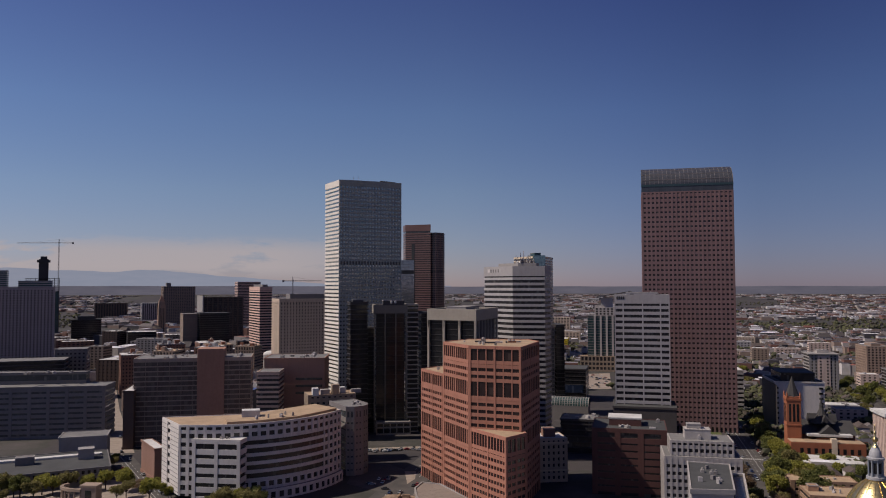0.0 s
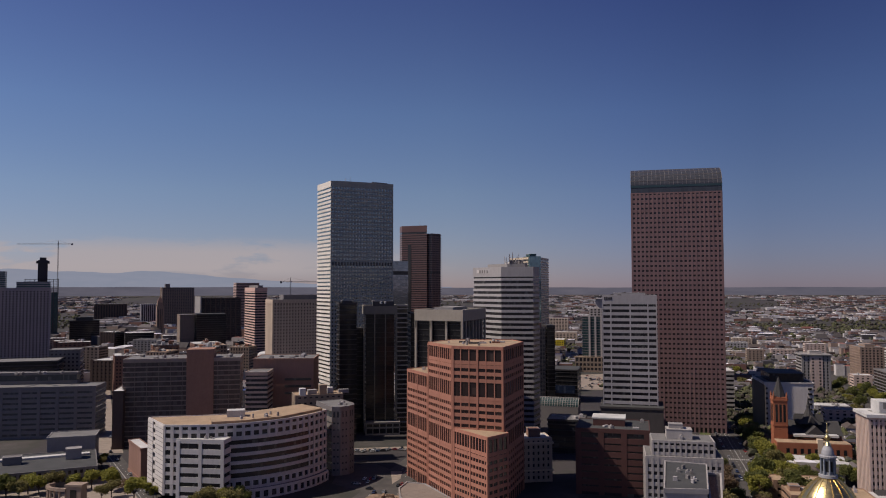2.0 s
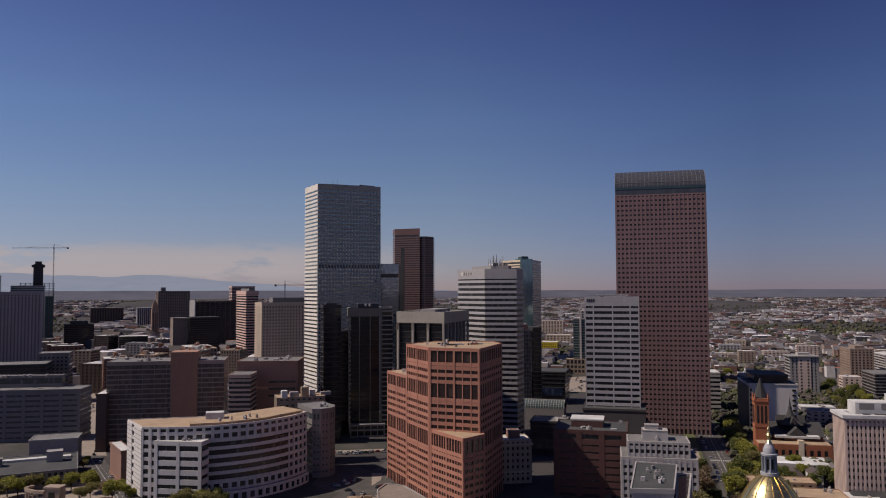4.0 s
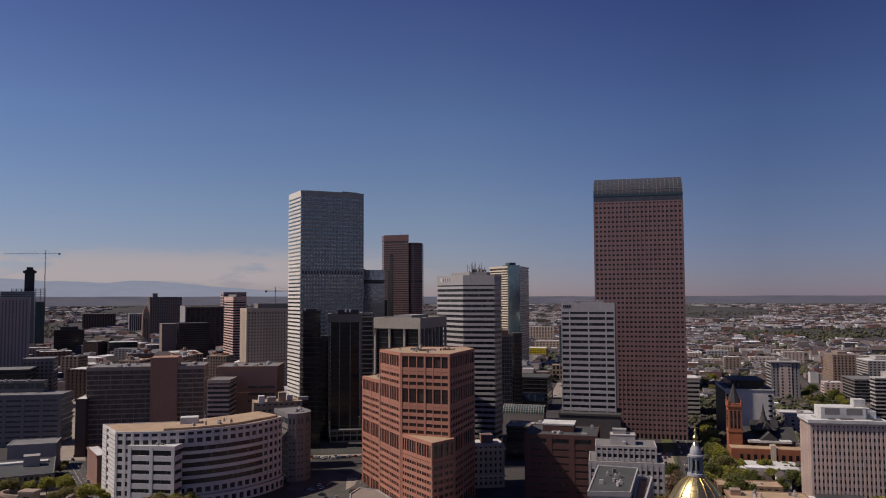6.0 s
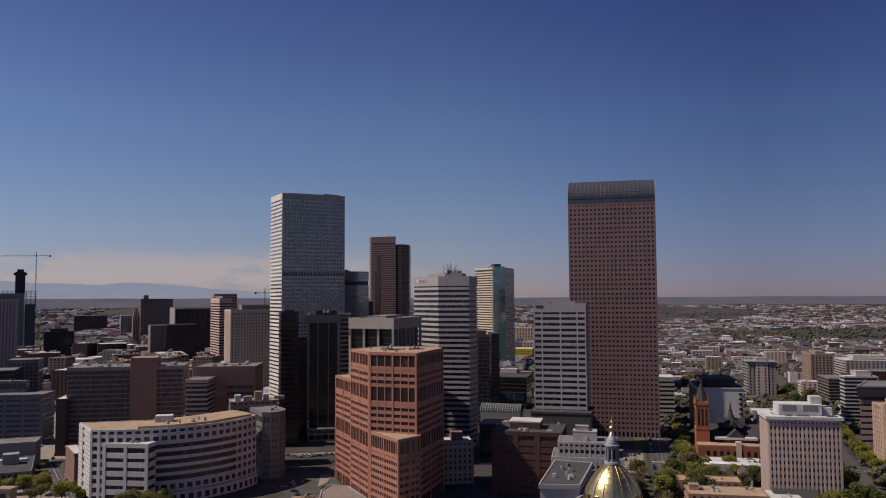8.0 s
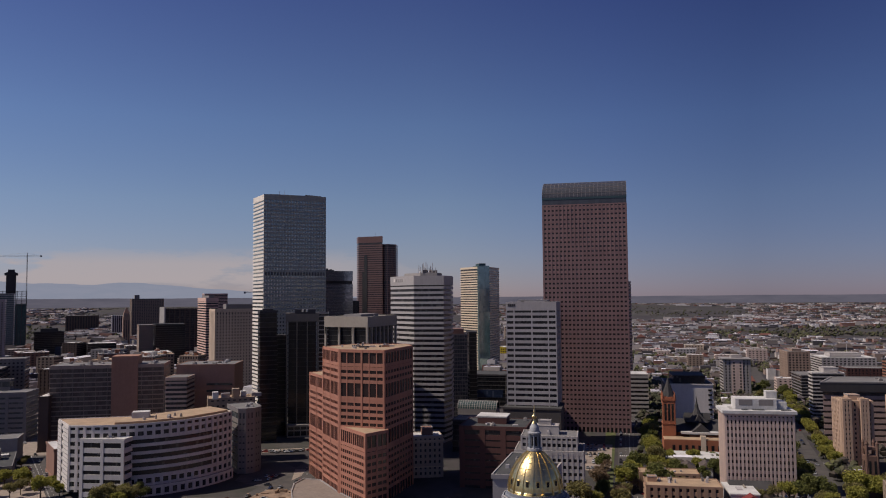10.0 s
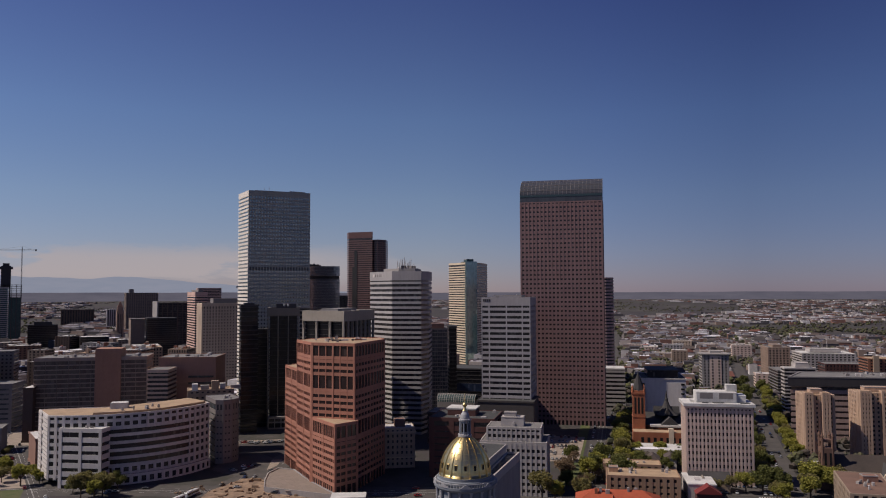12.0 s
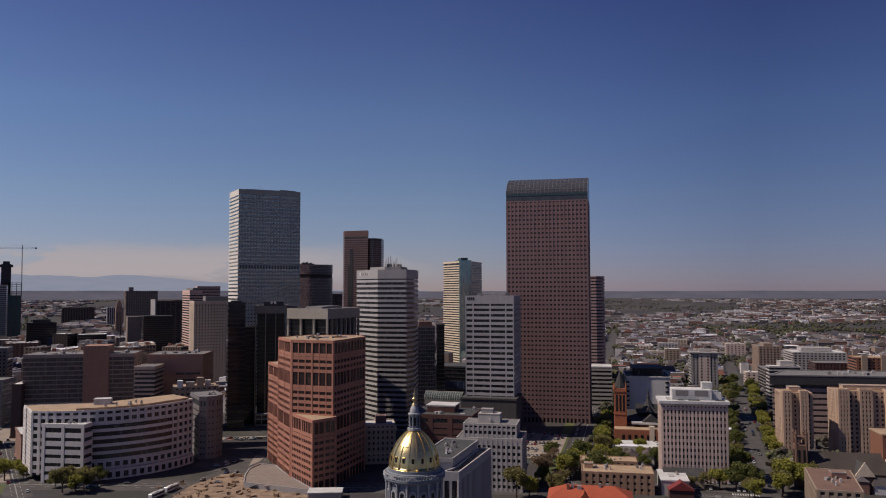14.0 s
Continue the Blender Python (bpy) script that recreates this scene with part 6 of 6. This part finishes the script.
def make_car(i):
    ob = thing("car", f"{COLOURS[i]} parked saloon car on asphalt", "car", 0, 0, -50, "parked cars")
    bm = block(-2.2, 2.2, -0.88, 0.88, 0.32, 0.95, 0.12)
    part("body", bm, CAR_PAINT[i], ob)
    bm = block(-1.35, 1.05, -0.78, 0.78, 0.93, 1.45)
    for v in bm.verts:
        if v.co.z > 1.2:
            v.co.x, v.co.y = v.co.x * 0.68, v.co.y * 0.84
    part("cabin", bm, GLASS_BLACK, ob)
    part("roof", block(-0.88, 0.68, -0.63, 0.63, 1.44, 1.5, 0.02), CAR_PAINT[i], ob)
    bm = bmesh.new()
    bmesh.ops.create_cone(bm, cap_ends=True, segments=12, radius1=0.33, radius2=0.33, depth=0.24, matrix=Matrix.Rotation(math.pi / 2, 4, "X"))
    wheel = None
    for x in (-1.35, 1.35):
        for y in (-0.8, 0.8):
            wheel = part("wheel", bm if wheel is None else wheel, CHARCOAL, ob, at=(x, y, 0.33)).data
    return ob


CARS = [make_car(i) for i in range(5)]
spots = []
r = random.Random(8)
for row, n_ in enumerate((514, 531, 537, 554, 560, 577, 583, 596)):
    for k in range(15):
        if r.random() < 0.68:
            spots.append((en(17 + 3.0 * k, n_), NS + r.uniform(-2, 2)))
for n_ in (447, 463):
    for k in range(18):
        if r.random() < 0.75:
            spots.append((en(130 + 3.0 * k, n_), NS + r.uniform(-2, 2)))
for k in range(46):
    if r.random() < 0.85:
        spots.append((en(75 + r.choice((-1, 1)) * 6.6, 445 + 7.0 * k), NS + r.uniform(-2, 2)))
    if r.random() < 0.55:
        spots.append((beside(40 + 7.0 * k, r.choice((-6.6, -2.5, 2.5, 6.6))), 38.2 + r.uniform(-2, 2)))
for k in range(34):      # traffic and parked cars about the street crossing
    u, v = r.random(), r.random()
    spots.append((Vector((238 + 52 * u + 6 * v, 506 - 22 * u - 12 * v)), r.choice((-35, -35, 55)) + r.uniform(-4, 4)))
for k in range(12):
    spots.append((Vector((205 + 30 * r.random(), 385 + 40 * r.random())), r.choice((-35, 52))))
for k in range(22):
    spots.append((en(-135 + r.choice((-6.5, -3, 3, 6.5)), 400 + 22 * k + r.uniform(-5, 5)), NS))
for k in range(12):
    spots.append((Vector((94.5 + r.choice((-4, 4)), 408 + 25 * k + r.uniform(-6, 6))), 90))
for k in range(26):
    t, u = r.random(), r.random()
    spots.append((Vector((604 + 104 * t + 22 * u, 660 + 104 * t - 14 * u)), r.choice((44, -46)) + r.uniform(-3, 3)))
for k in range(26):
    t = r.random()
    spots.append((Vector((101 + 70 * t, 640 + 570 * t)) + Vector((r.choice((-5.5, -2, 2, 5.5)), 0)), 83 + r.uniform(-2, 2)))
for k in range(14):
    t = r.random()
    spots.append((Vector((60 + 250 * t, 456.5 - 177 * t)) + Vector((0.58, 0.82)) * r.choice((-8, -4, 4, 8)), -35))
for k, (p, ang) in enumerate(spots):
    i = r.choice((0, 0, 1, 1, 1, 2, 2, 3, 4))
    if k < 5:
        i = k
        CARS[i].matrix_basis = pose(p.x, p.y, 0.15, 0, 0, ang)
    else:
        copy_thing(CARS[i], pose(p.x, p.y, 0.15, 0, 0, ang))

bus = thing("bus", "white city bus parked at the kerb", "bus", 158, 357, 0.1, "parked buses", turn=43)
part("body", block(-6, 6, -1.25, 1.25, 0.45, 3.1, 0.18), CAR_PAINT[0], bus)
for y in (-1.27, 1.23):
    part("window_band", block(-5.6, 5.5, y, y + 0.04, 1.5, 2.5), GLASS_BLACK, bus)
part("roof_unit", block(-3, 0, -0.8, 0.8, 3.08, 3.35, 0.05), ROOF_WHITE, bus)
bm = bmesh.new()
bmesh.ops.create_cone(bm, cap_ends=True, segments=14, radius1=0.48, radius2=0.48, depth=0.3, matrix=Matrix.Rotation(math.pi / 2, 4, "X"))
wheel = None
for x in (-3.6, 3.8):
    for y in (-1.1, 1.1):
        wheel = part("wheel", bm if wheel is None else wheel, CHARCOAL, bus, at=(x, y, 0.48)).data
for x, y in ((168.5, 367), (141, 345), (150, 338)):
    copy_thing(bus, pose(x, y, 0.1, 0, 0, 43))


# ---- trees ----
def leaf_material(name, colour):
    m, n, bsdf, pos = material(name)
    isl = n.add("ShaderNodeNewGeometry").outputs["Random Per Island"]
    c = n.mix(isl, rgb(tuple(x * 0.55 for x in colour)), rgb(tuple(x * 1.35 for x in colour)))
    finish(n, bsdf, n.mix(n.noise(pos, 0.4, 3.0), c, rgb((colour[0] * 1.12, colour[1] * 0.96, colour[2] * 0.9))), 0.75)
    bsdf.inputs["Specular IOR Level"].default_value = 0.2
    thin = n.add("ShaderNodeBsdfTranslucent", bsdf.inputs["Base Color"].links[0].from_socket)
    both = n.add("ShaderNodeMixShader", 0.4, bsdf, thin)
    n.plug(n.tree.nodes["Material Output"], 0, both)
    return m


LEAF = [leaf_material("fresh_leaves", (0.285, 0.295, 0.07)), leaf_material("dark_leaves", (0.145, 0.165, 0.055)), leaf_material("olive_leaves", (0.22, 0.21, 0.085)), leaf_material("budding_leaves", (0.21, 0.16, 0.105))]
BARK = wall("bark", (0.09, 0.065, 0.05))
TREE_LABEL = ("young tree in fresh light green leaf", "dense dark green street tree", "olive tree in early spring leaf", "budding brownish tree with thin crown")


def make_tree(i, seed, h, leaves):
    r = random.Random(seed)
    ob = thing("tree", TREE_LABEL[i], "tree", 0, 0, -60, "street and park trees")
    bm = bmesh.new()

    def limb(p, q, a, b):
        d = q - p
        bmesh.ops.create_cone(bm, cap_ends=False, segments=6, radius1=a, radius2=b, depth=d.length, matrix=Matrix.Translation((p + q) / 2) @ d.to_track_quat("Z", "Y").to_matrix().to_4x4())
    fork = Vector((0, 0, h * 0.32))
    limb(Vector((0, 0, -0.2)), fork, 0.32, 0.22)
    tips = []
    for k in range(7):
        a = 2 * math.pi * k / 7 + r.uniform(-0.4, 0.4)
        reach, lift = r.uniform(0.18, 0.36) * h, r.uniform(0.18, 0.5) * h
        q = fork + Vector((math.cos(a) * reach, math.sin(a) * reach, lift))
        limb(fork, q, 0.16, 0.05)
        tips.append(q)
    tips.append(fork + Vector((r.uniform(-0.5, 0.5), r.uniform(-0.5, 0.5), h * 0.5)))
    limb(fork, tips[-1], 0.18, 0.05)
    part("trunk", bm, BARK, ob)
    vs, fs = [], []
    for k in range(leaves):
        c = r.choice(tips)
        d = Vector((r.gauss(0, 1), r.gauss(0, 1), r.gauss(0, 0.8))).normalized() * (r.random() ** 0.45) * h * 0.2
        p = c + d
        u = Vector((r.gauss(0, 1), r.gauss(0, 1), r.gauss(0, 0.6))).normalized()
        w_ = u.cross(Vector((r.gauss(0, 1), r.gauss(0, 1), r.gauss(0, 1)))).normalized()
        s = r.uniform(0.2, 0.46)
        b = len(vs)
        vs += [tuple(p + u * s), tuple(p + w_ * s * 0.7), tuple(p - u * s), tuple(p - w_ * s * 0.7)]
        fs.append((b, b + 1, b + 2, b + 3))
    me = bpy.data.meshes.new("crown")
    me.from_pydata(vs, [], fs)
    me.materials.append(LEAF[i])
    part("crown", me, None, ob, "leafy crown with gaps")
    return ob


KINDS = [make_tree(0, 21, 9, 2600), make_tree(1, 22, 11, 3200), make_tree(2, 23, 10, 2600), make_tree(3, 24, 10, 1300)]
r = random.Random(17)
plots = []
for k in range(24):      # along the street by the church
    plots.append((en(91 + r.uniform(-2.5, 2.5), 455 + 9.5 * k), r.choice((0, 0, 1, 2)), r.uniform(1.15, 1.6)))
    if k % 2 == 0 and k < 7:
        plots.append((en(101 + r.uniform(-2, 3), 452 + 9.5 * k), r.choice((1, 0, 2)), r.uniform(0.8, 1.2)))
for k in range(26):      # along the street farther east
    plots.append((beside(125 + 16 * k, -14 + r.uniform(-2, 2)), r.choice((0, 0, 1, 2)), r.uniform(0.9, 1.5)))
    plots.append((beside(60 + 17 * k, 14 + r.uniform(-2, 2)), r.choice((1, 2, 0)), r.uniform(0.8, 1.3)))
for k in range(6):
    plots.append((en(58 + r.uniform(-2, 2), 450 + 12 * k), r.choice((1, 3, 3)), r.uniform(0.7, 1.1)))
for x, y, i, s in ((441, 286, 0, 0.95), (452, 274, 0, 1.0), (437, 257, 1, 0.9), (452, 246, 1, 0.8), (470, 236, 0, 1.15), (479, 224, 1, 1.4), (487, 222, 1, 1.2), (449, 168, 0, 1.5), (456, 172, 2, 1.3), (431, 176, 2, 1.1),
                   (345, 236, 2, 1.2), (352, 247, 3, 1.1), (363, 252, 2, 1.1), (467, 176, 0, 2.0), (476, 178, 0, 1.7), (470, 168, 0, 1.7), (483, 172, 2, 1.5), (464, 219, 0, 1.3), (473, 217, 0, 1.4), (486, 222, 1, 1.3), (430, 172, 0, 1.4), (547, 240, 0, 1.3), (558, 252, 0, 1.1), (587, 272, 0, 1.3), (642, 315, 0, 1.2), (684, 348, 0, 1.2), (623, 332, 1, 1.3), (677, 377, 0, 1.2), (727, 408, 1, 1.3), (719, 377, 0, 1.3), (447, 255, 1, 1.2), (459, 258, 0, 1.0), (751, 555, 2, 1.6), (805, 611, 0, 1.6), (862, 645, 0, 1.6), (844, 496, 1, 1.5), (776, 440, 1, 1.5), (356, 262, 1, 0.9), (378, 262, 3, 1.2), (388, 274, 1, 1.1), (433, 197, 0, 1.35), (440, 191, 1, 1.5), (447, 185, 1, 1.3), (427, 203, 2, 1.1), (418, 207, 2, 0.9), (324, 246, 2, 1.7), (329, 241, 0, 1.5), (375, 264, 0, 1.6), (383, 268, 1, 1.5), (368, 277, 3, 1.4), (396, 277, 0, 1.6), (405, 284, 1, 1.5), (415, 292, 0, 1.5), (455, 299, 0, 1.2), (468, 291, 0, 1.2)):
    plots.append((Vector((x, y)), i, s))
for x, y, i, s in ((27, 493, 2, 1.2), (12, 497, 0, 1.3), (46, 488, 0, 1.2), (84, 490, 0, 1.0), (80, 462, 2, 1.0), (74, 455, 2, 0.9), (88, 470, 3, 0.8), 
                   (101, 448, 2, 0.7), (113, 411, 1, 0.85), (120, 405, 2, 0.8), (128, 399, 1, 0.8), (4, 498, 1, 1.2), (41, 494, 0, 1.3), (53, 491, 2, 1.3), (64, 488, 0, 1.2), (73, 486, 0, 1.3), (22, 496, 2, 1.4), (30, 490, 1, 1.3), (82, 478, 0, 1.5), (36, 483, 2, 1.2), (99, 446, 0, 0.8), (98, 458, 0, 0.8), (98, 470, 0, 0.8), (128, 410, 0, 1.1), (121, 414, 2, 1.1), (136, 406, 1, 1.1), (-4, 500, 2, 1.2), (115, 396, 2, 1.4), (126, 394, 2, 1.5), (121, 390, 0, 1.2), (89, 446, 0, 1.5), (86, 540, 2, 0.7), (90, 560, 0, 0.7), (20, 480, 2, 0.9)):
    plots.append((Vector((x, y)), i, s))
for k, (p, i, s) in enumerate(plots):
    copy_thing(KINDS[i], pose(p.x, p.y, 0, 0, 0, r.uniform(0, 360))).scale = (s, s, s * r.uniform(0.9, 1.1))
for k in KINDS:
    for o in (*k.children_recursive, k):
        bpy.data.objects.remove(o)


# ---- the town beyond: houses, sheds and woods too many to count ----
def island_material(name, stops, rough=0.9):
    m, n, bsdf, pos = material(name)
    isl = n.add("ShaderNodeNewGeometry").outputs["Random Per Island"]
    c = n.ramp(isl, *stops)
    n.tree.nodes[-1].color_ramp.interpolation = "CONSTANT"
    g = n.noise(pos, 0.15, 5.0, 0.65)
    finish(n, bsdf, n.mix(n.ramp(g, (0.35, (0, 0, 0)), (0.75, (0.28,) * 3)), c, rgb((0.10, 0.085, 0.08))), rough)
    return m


# roof greys lean to lilac-blue: distance haze put into their colour
TOWN_ROOF = island_material("haze_tinted_town_roofs", ((0.0, (0.80, 0.78, 0.82)), (0.10, (0.44, 0.42, 0.46)), (0.20, (0.20, 0.185, 0.215)), (0.34, (0.10, 0.088, 0.105)), (0.56, (0.055, 0.052, 0.066)), (0.84, (0.19, 0.155, 0.155)), (0.95, (0.30, 0.10, 0.07)), (0.985, (0.05, 0.09, 0.25))))
TOWN_PITCH = island_material("town_shingles", ((0.0, (0.055, 0.047, 0.048)), (0.45, (0.09, 0.068, 0.062)), (0.8, (0.14, 0.12, 0.12)), (0.96, (0.16, 0.06, 0.045))))
TOWN_WALL = island_material("town_walls", ((0.0, (0.52, 0.46, 0.42)), (0.22, (0.22, 0.11, 0.085)), (0.42, (0.30, 0.22, 0.18)), (0.58, (0.075, 0.068, 0.075)), (0.82, (0.66, 0.62, 0.60))))
TOWN_TREE = [island_material("far_woods", ((0.0, (0.045, 0.05, 0.022)), (0.3, (0.07, 0.068, 0.032)), (0.55, (0.06, 0.048, 0.038)), (0.8, (0.10, 0.105, 0.035))))]


def clear_of(x, y, reach):
    if any((x - a) ** 2 + (y - b) ** 2 < (c + reach) ** 2 for a, b, c in FOOT):
        return False
    p = Vector((x, y))
    for o, d, L, w_ in ROADS:
        t = (p - o).dot(d)
        if -5 < t < L and abs((p - o).x * d.y - (p - o).y * d.x) < w_ / 2 + reach:
            return False
    return True


r = random.Random(31)
hv, hf, hm = [], [], []
tv, tf = [], []


def add_house(x, y, a, b, h, ang, pitched):
    z = land(x, y) - 0.5
    c, s = math.cos(ang), math.sin(ang)
    def at(u, v, w_):
        return (x + u * c - v * s, y + u * s + v * c, z + w_)
    k = len(hv)
    hv.extend(at(u, v, w_) for w_ in (0, h) for u, v in ((-a, -b), (a, -b), (a, b), (-a, b)))
    sides = ((0, 1, 5, 4), (1, 2, 6, 5), (2, 3, 7, 6), (3, 0, 4, 7))
    hf.extend(tuple(k + i for i in f) for f in sides)
    hm.extend([1] * 4)
    k = len(hv)
    if pitched:
        o = 0.5
        hv.extend((at(-a - o, -b - o, h - 0.2), at(a + o, -b - o, h - 0.2), at(a + o, b + o, h - 0.2), at(-a - o, b + o, h - 0.2), at(-a * 0.8, 0, h + b * 0.7), at(a * 0.8, 0, h + b * 0.7)))
        hf.extend(tuple(k + i for i in f) for f in ((0, 1, 5, 4), (1, 2, 5), (2, 3, 4, 5), (3, 0, 4)))
        hm.extend([2] * 4)
    else:
        hv.extend((at(-a, -b, h), at(a, -b, h), at(a, b, h), at(-a, b, h)))
        hf.append((k, k + 1, k + 2, k + 3))
        hm.append(0)
        if a > 7 and r.random() < 0.6:
            for q in range(r.randrange(1, 4)):
                k = len(hv)
                u, v, t = r.uniform(-0.6, 0.6) * a, r.uniform(-0.6, 0.6) * b, r.uniform(0.8, 2.5)
                hv.extend(at(u + du, v + dv, h + w_) for w_ in (0, t) for du, dv in ((-1.5, -1.2), (1.5, -1.2), (1.5, 1.2), (-1.5, 1.2)))
                hf.extend(tuple(k + i for i in f) for f in sides + ((4, 5, 6, 7),))
                hm.extend([0] * 5)


ICO = bmesh.new()
bmesh.ops.create_icosphere(ICO, subdivisions=1, radius=1.0)
ICO_V = [v.co.copy() for v in ICO.verts]
ICO_F = [tuple(v.index for v in f.verts) for f in ICO.faces]
ICO.free()


def add_clump(x, y, size, z=None):
    z = land(x, y) if z is None else z
    near = math.hypot(x - HUB[0], y - HUB[1]) < 1500
    for q in range(5 if near else 2 if size < 9 else 1):
        k = len(tv)
        dx, dy, dz = r.uniform(-0.6, 0.6) * size, r.uniform(-0.6, 0.6) * size, r.uniform(0.4, 1.0) * size
        for v in ICO_V:
            g = r.uniform(0.45, 1.25) * size * (0.42 if near else 0.6)
            tv.append((x + dx + v.x * g, y + dy + v.y * g, z + dz + v.z * g * 0.85))
        tf.extend(tuple(k + i for i in f) for f in ICO_F)


ANG = radians(NS)


def sector(r0, r1, a0, a1):
    rr = math.sqrt(r.uniform(r0 * r0, r1 * r1))
    a = radians(r.uniform(a0, a1))
    return HUB[0] + rr * math.cos(a), HUB[1] + rr * math.sin(a), rr


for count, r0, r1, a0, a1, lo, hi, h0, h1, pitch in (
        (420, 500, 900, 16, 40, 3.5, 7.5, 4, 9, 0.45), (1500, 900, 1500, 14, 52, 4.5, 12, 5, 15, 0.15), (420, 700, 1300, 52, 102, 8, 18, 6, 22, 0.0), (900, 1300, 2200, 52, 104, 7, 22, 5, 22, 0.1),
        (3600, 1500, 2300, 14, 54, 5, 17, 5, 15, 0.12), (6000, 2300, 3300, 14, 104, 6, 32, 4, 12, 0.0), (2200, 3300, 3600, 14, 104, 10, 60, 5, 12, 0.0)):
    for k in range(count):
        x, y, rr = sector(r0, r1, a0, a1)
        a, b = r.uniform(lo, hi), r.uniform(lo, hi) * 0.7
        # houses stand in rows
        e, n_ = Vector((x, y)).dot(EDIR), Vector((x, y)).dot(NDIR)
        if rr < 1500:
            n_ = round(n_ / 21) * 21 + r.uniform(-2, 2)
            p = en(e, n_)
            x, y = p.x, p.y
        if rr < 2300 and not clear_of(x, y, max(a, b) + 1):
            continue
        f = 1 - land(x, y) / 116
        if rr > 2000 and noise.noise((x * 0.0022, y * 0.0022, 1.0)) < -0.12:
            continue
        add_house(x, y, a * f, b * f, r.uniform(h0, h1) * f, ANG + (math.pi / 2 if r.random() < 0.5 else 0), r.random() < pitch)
for count, r0, r1, a0, a1, lo, hi in ((2600, 520, 900, 15, 42, 3.5, 8), (6500, 900, 1500, 14, 52, 4, 9), (160, 700, 1300, 52, 102, 3, 6), (700, 1300, 2200, 54, 104, 4, 8), (7500, 1500, 2400, 14, 54, 4, 9), (7000, 2400, 3400, 14, 104, 4, 9), (2500, 3400, 3600, 14, 104, 5, 10)):
    for k in range(count):
        x, y, rr = sector(r0, r1, a0, a1)
        keep = noise.noise((x * 0.0035, y * 0.0035, 7.0))
        if keep < (-0.18 if rr < 2400 else 0.0) and rr > 900:
            continue
        if rr < 2300 and not clear_of(x, y, 3):
            continue
        add_clump(x, y, r.uniform(lo, hi) * (1 - land(x, y) / 116))
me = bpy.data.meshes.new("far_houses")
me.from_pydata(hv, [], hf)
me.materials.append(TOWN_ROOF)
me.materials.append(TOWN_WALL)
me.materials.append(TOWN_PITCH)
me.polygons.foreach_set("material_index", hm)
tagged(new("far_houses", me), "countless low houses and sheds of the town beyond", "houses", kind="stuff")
me = bpy.data.meshes.new("far_trees")
me.from_pydata(tv, [], tf)
me.materials.append(TOWN_TREE[0])
tagged(new("far_trees", me), "woods and garden trees among the far houses", "trees", kind="stuff")
